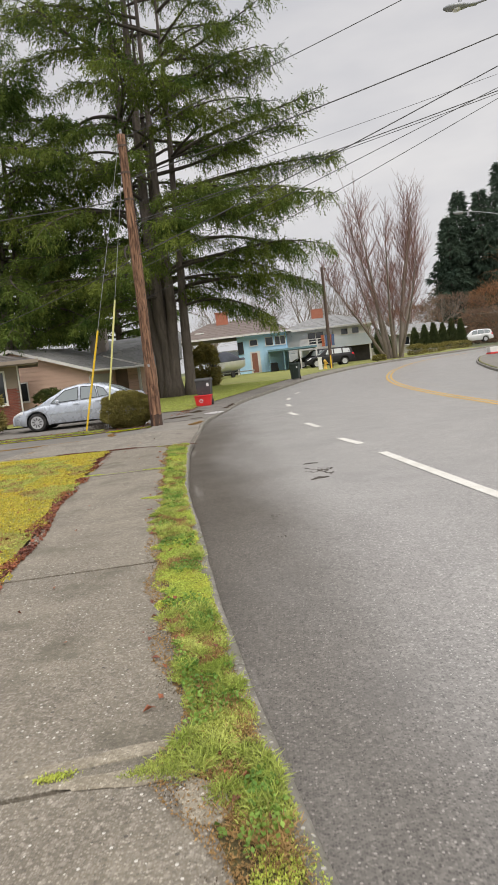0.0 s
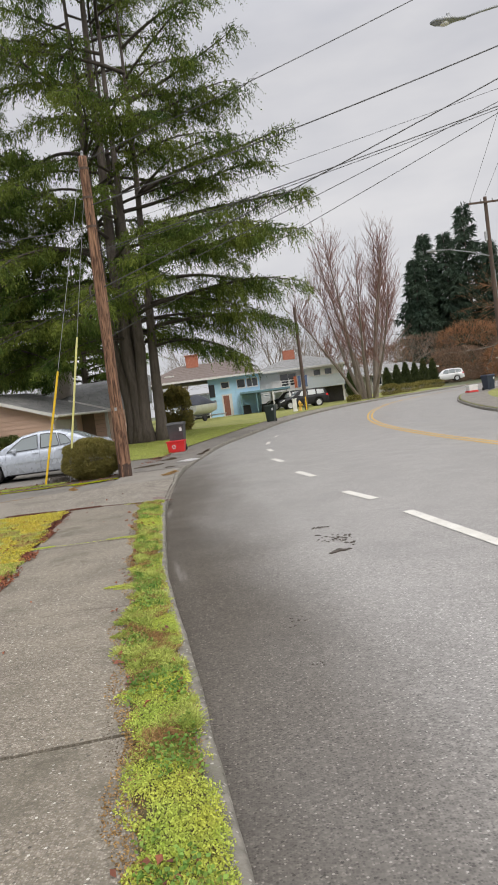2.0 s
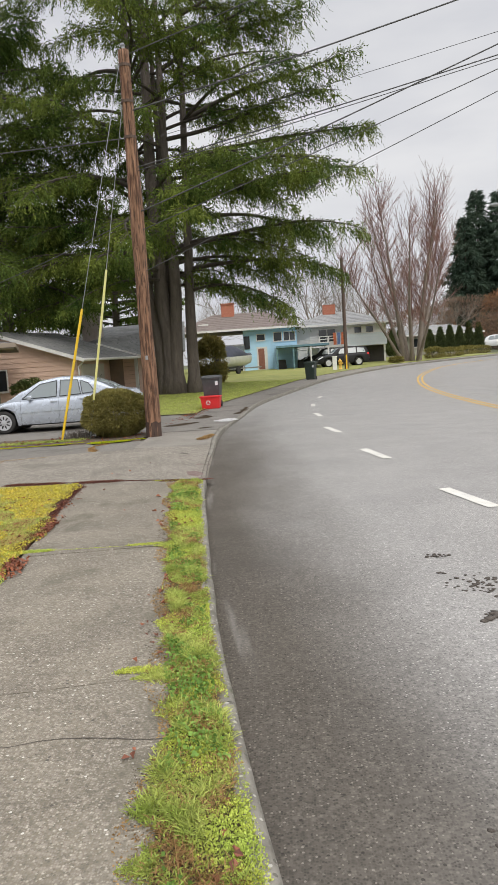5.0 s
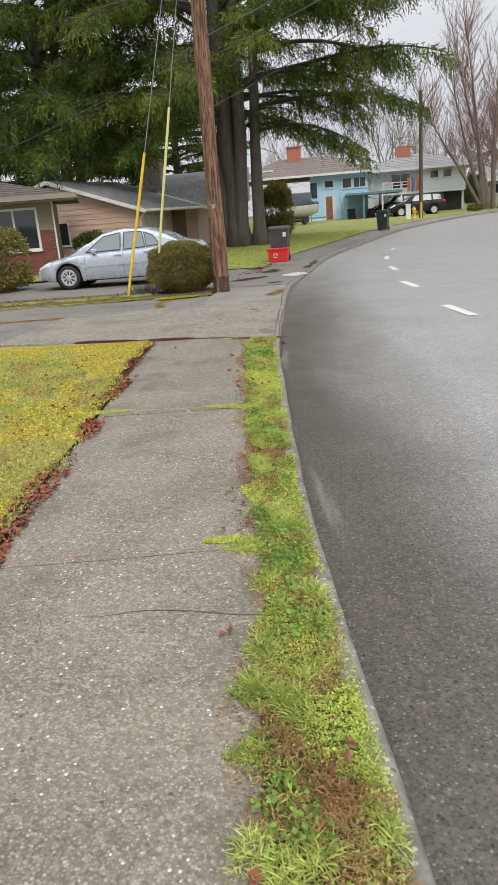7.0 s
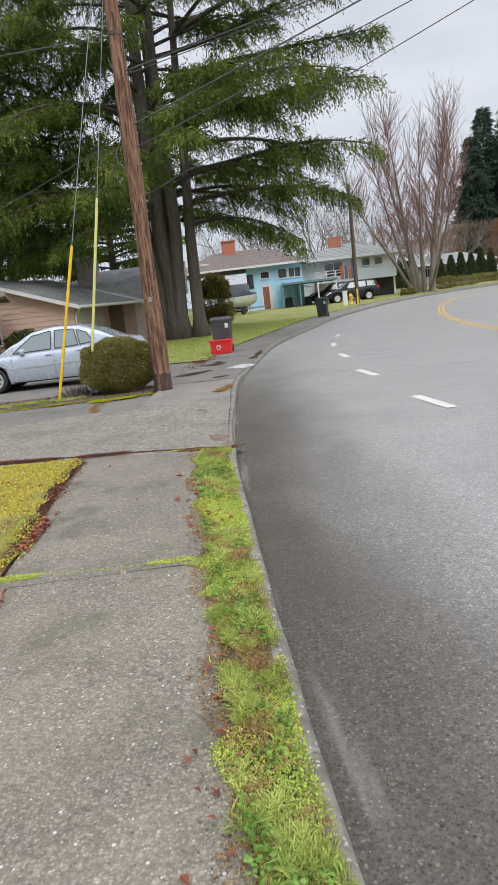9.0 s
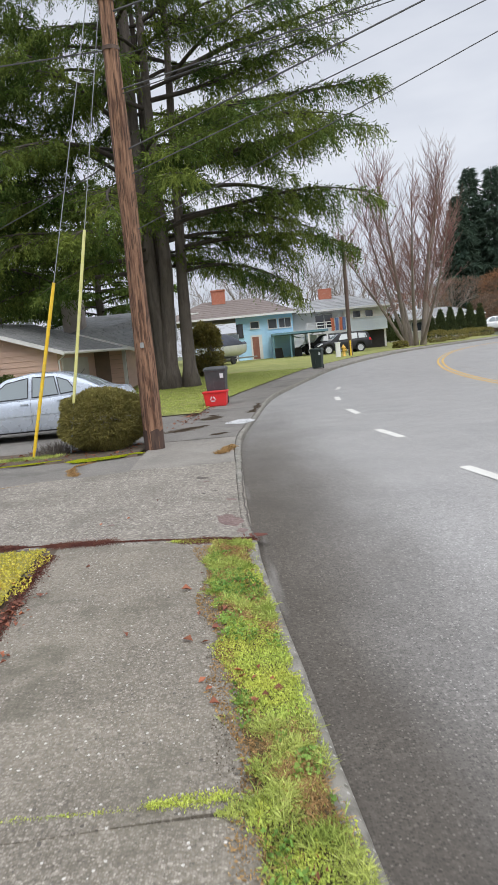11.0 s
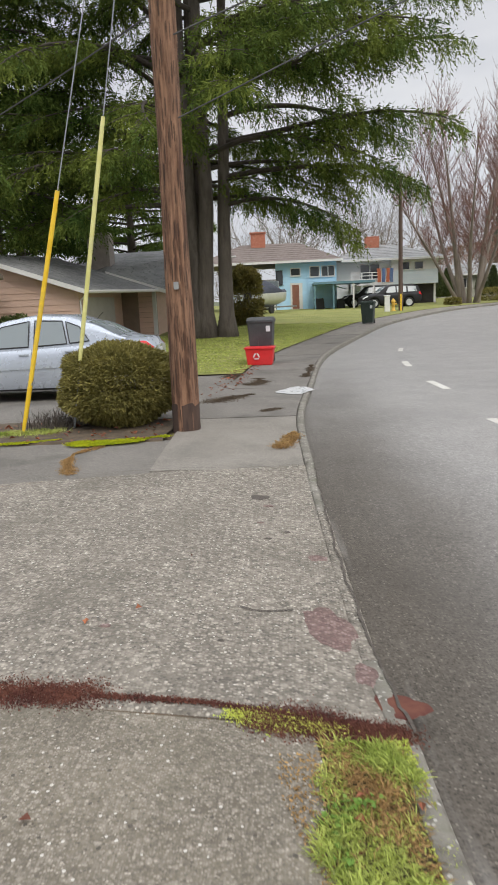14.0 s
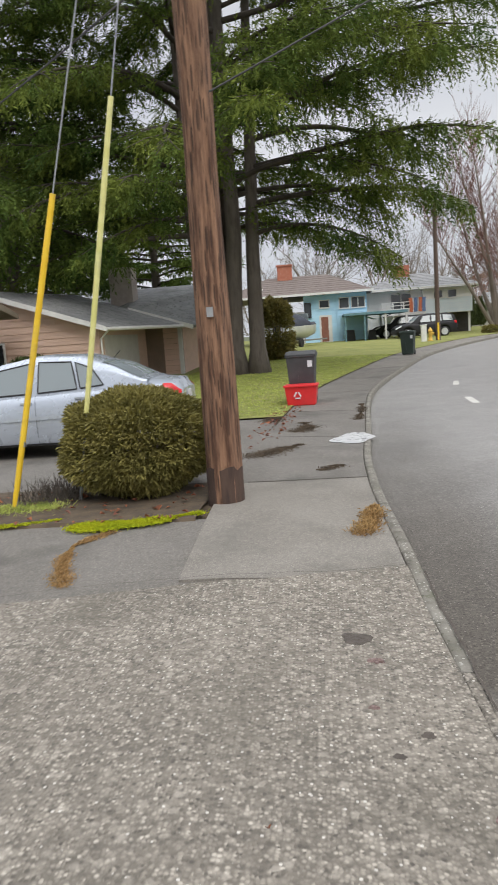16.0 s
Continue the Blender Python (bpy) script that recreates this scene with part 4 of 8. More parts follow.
def conifer(name, x, y, height, radius, seed, label, mat=None, z0=3.0, leaf=0.34, dens=1.0, boughs=120, stems=1, rise=0.12, droop=0.22, hang=0.55, top_taper=1.0, trunk_r=0.4, group="", lean=0.0, fine=7, slim=0.17):
    rng = np.random.default_rng(seed)
    g = gz(x, y)
    tree = thing(name, label, "tree", pose(x, y, g), group)
    wood, limbs, chunks = Mesh(), Mesh(), []
    axes = []
    for k in range(stems):
        a = 2.1 + k * 2.4
        off = 0 if stems == 1 else 0.55 if k else 0.1
        far = 0 if stems == 1 else 1.7 if k else 0.2
        h = height * (1 if k == 0 else rng.uniform(0.72, 0.95))
        pts = []
        for i in range(13):
            t = i / 12
            w = off + far * math.sin(min(1, t * 2.2) * 1.4)
            pts.append((w * math.cos(a) + lean * t + 0.10 * noise.noise((t * 3, k, seed)), w * math.sin(a) + 0.10 * noise.noise((t * 3, k, seed + 5)), h * t - (0.3 if i == 0 else 0)))
        rr = trunk_r * (1 if k == 0 else rng.uniform(0.62, 0.85))
        part("trunk", Mesh().tube(pts, [rr * (1.35 if i == 0 else 1) * (1 - 0.93 * i / 12) + 0.02 for i in range(13)], 12), M_BARK, tree, smooth=True)
        axes.append((pts, h))
    for b in range(boughs):
        pts, h = axes[b % stems]
        t = (b + rng.uniform(0, 1)) / boughs
        z = z0 + (height - z0 - 0.4) * t
        z = min(z, h - 0.3)
        f = z / h * 12
        i0 = min(11, int(f))
        base = np.array(pts[i0]) + (np.array(pts[i0 + 1]) - np.array(pts[i0])) * (f - i0)
        tt = (z - z0) / (height - z0)
        prof = (0.72 + 0.55 * tt if tt < 0.35 else 0.9125 - (tt - 0.35) * 0.35) * (1 if tt < 0.55 else max(0.05, 1 - ((tt - 0.55) / 0.45) ** 1.15)) if top_taper else 1
        if top_taper == 2.0:
            prof = max(0.05, 1 - tt) ** 0.85
        if top_taper == 3.0:
            prof = min(1.0, max(0.05, 1.25 * (1 - tt)) ** 0.75)
        length = max(0.5, radius * prof * rng.uniform(0.62, 1.12))
        bough(rng, limbs, chunks, base, b * 2.39996 + rng.normal() * 0.3, length, rise * rng.uniform(0.2, 1.8) + 0.25 * tt, droop * rng.uniform(0.55, 1.45), leaf, dens, 0.02 + 0.011 * length, hang, fine=fine, slim=slim)
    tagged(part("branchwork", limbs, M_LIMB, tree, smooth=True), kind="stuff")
    part("crown", blade_mesh("crown", chunks, mat or M_NEEDLE), None, tree, "drooping dark green needle sprays")["kind"] = "stuff"
    return tree


def hanging_bough(rng, limb, chunks, base, az, length, rise, droop, leaf=0.20, dens=1.42, r0=0.09, bare=0.25, hang=0.6):
    """A deodar bough: a crooked limb, side branches in uneven plates, and short needle strands that hang from them."""
    n = 12
    bend = rng.normal(size=4)
    pts = []
    for i in range(n + 1):
        t = i / n
        a = az + 0.07 * bend[0] * math.sin(3.0 * t) + 0.10 * bend[1] * t * t
        z = rise * length * t - droop * length * t * t + 0.02 * length * bend[2] * math.sin(5.5 * t) + 0.02 * length * bend[3] * t
        pts.append((base[0] + length * t * math.cos(a), base[1] + length * t * math.sin(a), base[2] + z))
    limb.tube(pts, [max(0.010, r0 * (1 - i / n) ** 0.75) for i in range(n + 1)], 6, caps=False)
    P = np.array(pts)
    m = max(7, int(length * (1 - bare) * 5.2 * dens))
    t = np.sort(rng.uniform(bare, 0.995, m))
    f = t * n
    i0 = np.minimum(n - 1, f.astype(int))
    p = P[i0] + (P[i0 + 1] - P[i0]) * (f - i0)[:, None]
    along = P[i0 + 1] - P[i0]
    along /= np.linalg.norm(along, axis=1, keepdims=True)
    side = np.cross(along, (0, 0, 1.0)) * np.where(np.arange(m) % 2, 1, -1)[:, None]
    fwd = rng.uniform(0.45, 1.1, (m, 1))
    shoot = along * fwd + side * rng.uniform(0.5, 1.0, (m, 1)) + np.array([0, 0, 1.0]) * rng.uniform(-0.18, 0.16, (m, 1))
    shoot /= np.linalg.norm(shoot, axis=1, keepdims=True)
    sl = (0.24 * length * (1 - t) ** 0.7 * np.minimum(1, (t - bare) * 3.2 + 0.35) + 0.35) * rng.uniform(0.35, 1.25, m)
    for j in range(m):
        if sl[j] > 0.9:
            q = p[j] + shoot[j] * sl[j] * 0.5 - np.array([0, 0, 0.06 * sl[j]])
            e = p[j] + shoot[j] * sl[j] - np.array([0, 0, 0.22 * sl[j]])
            limb.tube([tuple(p[j]), tuple(q), tuple(e)], [r0 * 0.22, r0 * 0.14, 0.008], 3, caps=False)
    # strands along the side branches and along the outer limb
    k = np.maximum(3, (sl * 5.0 * dens).astype(int))
    idx = np.repeat(np.arange(m), k)
    u = rng.uniform(0.08, 1.05, len(idx))
    start = p[idx] + shoot[idx] * (u * sl[idx])[:, None]
    start[:, 2] -= 0.22 * sl[idx] * u ** 1.7
    start += rng.normal(size=start.shape) * 0.05
    sd = shoot[idx] * rng.uniform(0.3, 0.9, (len(idx), 1)) + rng.normal(size=start.shape) * 0.28
    sd[:, 2] -= hang * rng.uniform(0.1, 1.5, len(idx))
    sd /= np.linalg.norm(sd, axis=1, keepdims=True)
    ln = rng.uniform(0.22, 0.85, len(idx)) * (0.75 + 0.35 * hang)
    b = 8
    v = np.tile(np.linspace(0.05, 1.0, b), len(idx))
    ii = np.repeat(np.arange(len(idx)), b)
    st = start[ii] + sd[ii] * (v * ln[ii])[:, None]
    st[:, 2] -= 0.12 * (v * ln[ii]) ** 2
    d = sd[ii] + rng.normal(size=st.shape) * 0.55
    chunks.append(blades(st, d, leaf * rng.uniform(0.6, 1.3, len(st)) * (1.15 - 0.45 * v), leaf * 0.215, rng, 0.1))
    # flat needles on the upper side
    c = np.repeat(np.arange(m), np.maximum(3, (sl * 6 * dens).astype(int)))
    u = rng.uniform(0, 1, len(c))
    st = p[c] + shoot[c] * (u * sl[c])[:, None] + rng.normal(size=(len(c), 3)) * 0.05
    st[:, 2] -= 0.22 * sl[c] * u ** 1.7 - 0.02
    chunks.append(blades(st, shoot[c] * 0.8 + rng.normal(size=st.shape) * 0.4, leaf * 1.2, leaf * 0.24, rng, 0.05))


def cedar(x, y, seed, label, stems, profile, boughs, extra=(), mat=None, leaf=0.205, dens=1.45, hang=0.9, bare=0.24):
    """A many-stemmed cedar. stems: rows of (foot x, foot y, radius, points up the stem); profile: (height, reach) rows."""
    rng = np.random.default_rng(seed)
    tree = thing("cedar_tree", label, "tree", pose(x, y, gz(x, y)))
    limbs, chunks, lines = Mesh(), [], []
    for k, (r, line) in enumerate(stems):
        a = np.array(line)
        zs = np.linspace(a[0, 2], a[-1, 2], 22)
        px, py = np.interp(zs, a[:, 2], a[:, 0]), np.interp(zs, a[:, 2], a[:, 1])
        wob = [0.07 * noise.noise((z * 0.35, k * 3.1, seed)) for z in zs]
        top = a[-1, 2]
        rad = [max(0.03, r * (1 - 0.9 * (max(0, z) / top) ** 0.85) * (1 + 0.45 * max(0, 1 - z / 1.2) ** 2)) for z in zs]
        part("trunk", Mesh().tube([(q + w_, v - w_, z) for q, v, z, w_ in zip(px, py, zs, wob)], rad, 14), M_BARK, tree, smooth=True)
        lines.append(a)
    hs, rs = [q[0] for q in profile], [q[1] for q in profile]

    def foot(k, z):
        a = lines[k]
        return np.array((np.interp(z, a[:, 2], a[:, 0]), np.interp(z, a[:, 2], a[:, 1]), z))
    for b in range(boughs):
        u = (b + rng.uniform(0, 1)) / boughs
        z = hs[0] + (hs[-1] - hs[0]) * u ** 1.12
        k = int(rng.integers(0, len(lines)))
        z = min(z, lines[k][-1, 2] - 0.3)
        reach = float(np.interp(z, hs, rs)) * rng.choice([1.0, 1.0, 0.8, 0.6]) * rng.uniform(0.85, 1.06)
        hanging_bough(rng, limbs, chunks, foot(k, z), b * 2.39996 + rng.normal() * 0.35, max(0.6, reach), rng.uniform(0.10, 0.36) + 0.22 * u, rng.uniform(0.20, 0.42), leaf, dens, 0.025 + 0.010 * reach, bare, hang)
    for k, z, az, reach, rise, droop in extra:
        hanging_bough(rng, limbs, chunks, foot(k, z), radians(az), reach, rise, droop, leaf, dens * 1.18, 0.03 + 0.011 * reach, 0.30, hang + 0.45)
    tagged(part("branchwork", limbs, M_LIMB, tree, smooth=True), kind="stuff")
    part("crown", blade_mesh("crown", chunks, mat or M_NEEDLE), None, tree, "drooping dark green needle strands")["kind"] = "stuff"
    return tree


# stems share one foot; the slim stem stands a little apart
CEDAR_STEMS = [
    (0.46, [(0.0, 0.0, -0.3), (0.05, 0.0, 2.6), (-0.25, 0.1, 4.5), (-0.35, 0.2, 10), (-0.2, 0.2, 20), (0.1, 0.2, 33)]),
    (0.40, [(-0.35, 0.1, -0.3), (-0.45, 0.2, 2.4), (-1.0, 0.3, 5.0), (-1.15, 0.4, 12), (-1.1, 0.4, 29)]),
    (0.38, [(0.25, -0.15, -0.3), (0.35, -0.2, 2.6), (0.55, -0.2, 5.0), (0.50, -0.2, 12), (0.65, -0.1, 28)]),
    (0.30, [(0.15, 0.35, -0.3), (0.2, 0.5, 3.0), (0.05, 0.7, 8), (0.1, 0.7, 25)]),
    (0.33, [(1.15, -0.1, -0.3), (1.20, -0.1, 4.0), (1.35, 0.0, 8), (1.60, 0.1, 16), (1.75, 0.2, 26)]),
]
cedar(-6.1, 44.6, 11, "huge dark green cedar with several trunks and drooping boughs", CEDAR_STEMS,
      [(5.5, 7.0), (8, 8.8), (12, 9.6), (15, 10.2), (18, 9.0), (22, 7.2), (26, 5.4), (30, 3.2), (33, 0.8)], 132,
      ((4, 6.3, -12, 8.0, 0.22, 0.34), (2, 7.0, -30, 7.4, 0.30, 0.42), (4, 8.6, 5, 8.0, 0.24, 0.36), (4, 10.4, -35, 8.8, 0.22, 0.30), (2, 6.6, 8, 6.6, 0.30, 0.46), (4, 7.6, -25, 9.2, 0.20, 0.26), (4, 5.2, -20, 5.6, 0.25, 0.50), (2, 9.6, -8, 10.0, 0.16, 0.13), (4, 11.6, -3, 9.6, 0.26, 0.12),
       (4, 13.6, -10, 9.0, 0.30, 0.10), (2, 16.0, -5, 8.2, 0.36, 0.06), (4, 18.6, -12, 6.8, 0.40, 0.10), (1, 5.4, 200, 7.0, 0.10, 0.34), (1, 7.2, 222, 8.4, 0.14, 0.36),
       (0, 8.6, 190, 9.0, 0.16, 0.26), (1, 10.6, 205, 9.4, 0.20, 0.24), (0, 6.4, 260, 7.6, 0.16, 0.28), (2, 8.4, 285, 8.4, 0.14, 0.24), (4, 9.4, 318, 8.2, 0.18, 0.20)))
cedar(-15.5, 45.0, 12, "tall dark green cedar beside the salmon house", [(0.5, [(0, 0, -0.3), (0.1, 0, 10), (0, 0, 25)]), (0.4, [(0.5, 0.3, -0.3), (0.9, 0.4, 8), (1.0, 0.4, 19)])],
      [(4.4, 6.5), (8, 7.6), (13, 7.0), (18, 5.4), (22, 3.2), (25, 0.8)], 100, ((0, 5.6, -60, 7.6, 0.08, 0.26), (0, 6.2, -28, 7.0, 0.10, 0.34), (1, 7.6, -75, 7.6, 0.12, 0.30)), M_NEEDLE2, 0.24, 1.3, 0.95, 0.12)
conifer("cedar_tree", -25, 52, 22.0, 8.5, 13, "tall dark green conifer behind the houses", M_NEEDLE2, z0=1.2, leaf=0.42, fine=12, dens=0.9, boughs=100, droop=0.2)
conifer("cedar_tree", -20, 62, 17.0, 8.0, 14, "dense dark green conifer behind the houses", M_NEEDLE2, z0=0.8, leaf=0.45, fine=12, dens=0.9, boughs=90, droop=0.2)
conifer("cedar_tree", -13.5, 66, 15.0, 7.0, 16, "dense dark green conifer behind the salmon house", M_NEEDLE2, z0=0.8, leaf=0.45, fine=12, dens=0.9, boughs=80, droop=0.2)
conifer("cedar_tree", -32, 44, 20.0, 8.0, 15, "dense dark green conifer behind the brick house", M_NEEDLE2, z0=1.0, leaf=0.6, dens=0.7, boughs=90, droop=0.2)
for x, y, h, r, sd in ((34.0, 138, 23.5, 5.0, 21), (37.0, 141, 28.5, 5.4, 22), (40.5, 140, 28.0, 5.6, 24), (45.2, 142, 33.2, 6.6, 23), (48.0, 138, 25.0, 5.4, 25), (56.6, 140, 29, 5.2, 26), (60.5, 138, 28.0, 5.4, 27), (66, 136, 27, 7.5, 28)):
    conifer("fir_tree", x, y, h, r, sd, "distant dark green fir above the roofs", M_FIR, z0=1.0, leaf=1.15, dens=0.62, fine=9, boughs=150, top_taper=3.0, droop=0.16, rise=0.08, hang=0.4, group="distant firs")


def grow(rng, wood, twigs, p, d, length, r, depth, up, out=0.42):
    """A bare limb that forks until only twigs are left."""
    n = 4
    pts, q, v = [p], p.copy(), d.copy()
    for i in range(n):
        v = v + rng.normal(size=3) * 0.10 + np.array([0, 0, up])
        v /= np.linalg.norm(v)
        q = q + v * length / n
        pts.append(q.copy())
    (wood if r > 0.022 else twigs).tube(pts, [max(0.006, r * (1 - 0.55 * i / n)) for i in range(n + 1)], 5 if r > 0.04 else 3, caps=False)
    if depth == 0:
        return
    for k in range(rng.integers(3, 5) if depth < 4 else 3):
        i = int(rng.integers(1, n + 1)) if k else n
        w = v + rng.normal(size=3) * out
        grow(rng, wood, twigs, pts[i].copy(), w / np.linalg.norm(w), length * rng.uniform(0.62, 0.86), max(0.008, r * rng.uniform(0.42, 0.6)), depth - 1, up, out)


def bare_tree(x, y, height, seed, label, stems=7, depth=4, fan=0.35, r=0.16, up=0.05, twig=None, group="", out=0.42):
    rng = np.random.default_rng(seed)
    tree = thing("bare_tree", label, "tree", pose(x, y, gz(x, y)), group)
    wood, twigs = Mesh(), Mesh()
    for k in range(stems):
        a = 2 * math.pi * k / stems + rng.normal() * 0.3
        lean = fan * rng.uniform(0.3, 1.1)
        d = np.array([math.cos(a) * lean, math.sin(a) * lean, 1.0])
        grow(rng, wood, twigs, np.array([math.cos(a) * 0.25, math.sin(a) * 0.25, -0.2]), d / np.linalg.norm(d), height * rng.uniform(0.27, 0.34), r * rng.uniform(0.7, 1.1), depth, up, out)
    part("trunk", wood, M_BARE, tree, smooth=True)
    tagged(part("twig_crown", twigs, twig or M_TWIG, tree, "bare winter twigs"), kind="stuff")
    return tree


def fan_tree(x, y, height, seed, label, reach):
    """A bare tree cut back long ago: stems fan out from one foot and carry long, straight, upright shoots."""
    rng = np.random.default_rng(seed)
    tree = thing("bare_tree", label, "tree", pose(x, y, gz(x, y)))
    wood, twigs = Mesh(), Mesh()

    def rising(p, d, length, up, n=7, wob=0.035):
        pts, v = [p.copy()], d / np.linalg.norm(d)
        for i in range(n):
            v = v + rng.normal(size=3) * wob + np.array([0, 0, up])
            v /= np.linalg.norm(v)
            pts.append(pts[-1] + v * length / n)
        return pts, v
    for k in range(10):
        a = 2.0 * math.pi * k / 10 + rng.normal() * 0.2
        lean = (0.14, 0.40, 0.68)[k % 3] * rng.uniform(0.85, 1.15) * reach / 5.0
        d = np.array([math.cos(a) * lean - 0.05, math.sin(a) * lean, 1.0])
        length = height * (0.88 - 0.36 * lean)
        pts, v = rising(np.array([math.cos(a) * 0.7, math.sin(a) * 0.4, -0.2]), d, length, 0.012)
        wood.tube(pts, [(0.24 - 0.03 * (k % 3)) * (1 - 0.90 * i / 7) for i in range(8)], 7, caps=False)
        for j in range(46):
            u = 0.24 + 0.76 * rng.uniform(0, 1) ** 0.8
            i = min(6, int(u * 7))
            q = pts[i] + (pts[i + 1] - pts[i]) * (u * 7 - i)
            b = rng.uniform(0, 6.283)
            out = rng.uniform(0.3, 1.35) * (1.35 - 0.8 * u)
            e = np.array([math.cos(b) * out, math.sin(b) * out, 1.0])
            sh, w = rising(q, e, rng.uniform(1.8, 4.4) * (1.15 - 0.2 * u), 0.06, 5, 0.06)
            twigs.tube(sh, [0.028, 0.024, 0.020, 0.016, 0.012, 0.008], 3, caps=False)
            for h in range(7):
                g = int(rng.integers(1, 5))
                c = rng.uniform(0, 6.283)
                tw, _ = rising(sh[g], w + np.array([math.cos(c), math.sin(c), 0.2]) * 0.7, rng.uniform(0.7, 1.8), 0.10, 3, 0.08)
                twigs.tube(tw, [0.014, 0.012, 0.010, 0.007], 3, caps=False)
    part("trunk", wood, M_BARE, tree, smooth=True)
    tagged(part("twig_crown", twigs, M_TWIG, tree, "bare pinkish winter shoots"), kind="stuff")


fan_tree(12.0, 75.0, 17.6, 31, "large bare tree with many upright stems and pinkish shoots", 5.2)
for x, y, h, sd in ((5.5, 104, 18, 32), (-3, 108, 17, 33), (13.5, 112, 17, 34), (9.5, 98, 16, 39), (-10, 104, 14, 35), (20, 118, 14, 36), (1.5, 118, 15, 38), (27, 122, 12, 37)):
    bare_tree(x, y, h, sd, "pale bare winter tree behind the houses", stems=4, depth=4, fan=0.5, r=0.2, twig=M_BARE, group="bare trees behind the houses")


def clump(name, x, y, rx, ry, h, seed, label, mat, leaf=0.1, count=6000, z=None, shape=0.5, category="shrub", group="", stem=True, upward=0.25, width=0.4):
    """A shrub: short stems inside a rounded, uneven mass of small leaves."""
    rng = np.random.default_rng(seed)
    g = gz(x, y) if z is None else z
    ob = thing(name, label, category, pose(x, y, g), group)
    if stem:
        st = Mesh()
        for k in range(7):
            a = k * 0.9
            st.tube([(0, 0, -0.1), (0.25 * rx * math.cos(a), 0.25 * ry * math.sin(a), h * 0.35), (0.6 * rx * math.cos(a), 0.6 * ry * math.sin(a), h * 0.68)], [0.03, 0.022, 0.01], 5)
        part("stem", st, M_BARE, ob)
    d = rng.normal(size=(count, 3))
    d /= np.linalg.norm(d, axis=1, keepdims=True)
    lump = np.array([noise.noise((q[0] * 2.2 + seed, q[1] * 2.2, q[2] * 2.2)) for q in d])
    rad = np.where(rng.uniform(size=count) < 0.75, rng.uniform(0.86, 1.02, count), rng.uniform(0.35, 0.9, count)) * (1 + 0.16 * lump)
    zz = np.sign(d[:, 2]) * np.abs(d[:, 2]) ** shape if shape != 1 else d[:, 2]
    p = np.stack([d[:, 0] * rad * rx, d[:, 1] * rad * ry, h * 0.5 + zz * rad * h * 0.5], axis=1)
    p[:, 2] = np.maximum(p[:, 2], 0.02)
    n = d + rng.normal(size=(count, 3)) * 0.55
    n[:, 2] += upward
    part("leafage", blade_mesh("leafage", [blades(p, n, leaf * rng.uniform(0.6, 1.4, count), leaf * width * rng.uniform(0.7, 1.3, count), rng, 0.1)], mat), None, ob)
    return ob


clump("round_bush", -4.50, 24.22, 0.78, 0.72, 1.08, 41, "clipped round olive-green bush beside the pole", M_BUSH, 0.055, 62000, shape=0.72, category="bush", width=0.30, upward=0.1)
clump("shrub", -10.9, 27.6, 1.15, 1.0, 1.75, 42, "loose yellow-green shrub beside the brick house", M_YELLOW_SHRUB, 0.13, 9000)
clump("shrub", -11.7, 26.0, 1.1, 1.0, 1.2, 47, "loose yellow-green shrub beside the brick house", M_YELLOW_SHRUB, 0.13, 8000)
clump("shrub", -11.2, 37.6, 0.75, 0.7, 1.35, 43, "small bright green shrub between the houses", M_LAUREL, 0.12, 5000)
clump("shrub", -4.7, 52.5, 0.85, 0.9, 2.9, 44, "tall mottled shrub behind the cedar trunk", M_YELLOW_SHRUB, 0.20, 9000)
for x, y, rx, h, sd in ((31, 128, 6.5, 8.5, 51), (39, 126, 6, 9.5, 52), (46, 122, 5, 7, 53), (25, 131, 5, 7.5, 54), (34, 118, 4.5, 5.0, 55), (42, 114, 5, 4.6, 56), (50, 112, 6, 5, 58)):
    clump("hedge_shrub", x, y, rx, 3.0, h, sd, "big brownish winter shrub thicket in the distance", M_MAUVE if sd % 2 else M_RUSSET, 0.62, 6500, group="distant thickets", width=0.10, upward=0.9)
clump("hedge_shrub", 60, 108, 12, 3.0, 3.0, 57, "low green hedge in the distance", M_LAUREL, 0.5, 6000)


def thuja(x, y, h, r, seed):
    rng = np.random.default_rng(seed)
    ob = thing("arborvitae", "narrow dark green columnar arborvitae on the lawn", "conifer shrub", pose(x, y, gz(x, y)), "row of arborvitae")
    part("trunk", Mesh().tube([(0, 0, -0.1), (0, 0, h * 0.6)], [0.06, 0.03], 6), M_BARK, ob)
    c = 2600
    u = rng.uniform(0, 1, c)
    a = rng.uniform(0, 6.283, c)
    rad = r * np.minimum(1, 0.55 + u * 2.2) * np.maximum(0.04, 1 - u ** 1.7) * rng.uniform(0.75, 1.05, c)
    p = np.stack([rad * np.cos(a), rad * np.sin(a), 0.1 + u * (h - 0.2)], axis=1)
    d = np.stack([np.cos(a) * 0.5, np.sin(a) * 0.5, np.full(c, 1.0)], axis=1) + rng.normal(size=(c, 3)) * 0.25
    part("foliage", blade_mesh("foliage", [blades(p, d, 0.34 * rng.uniform(0.6, 1.3, c), 0.11, rng)], M_THUJA), None, ob)


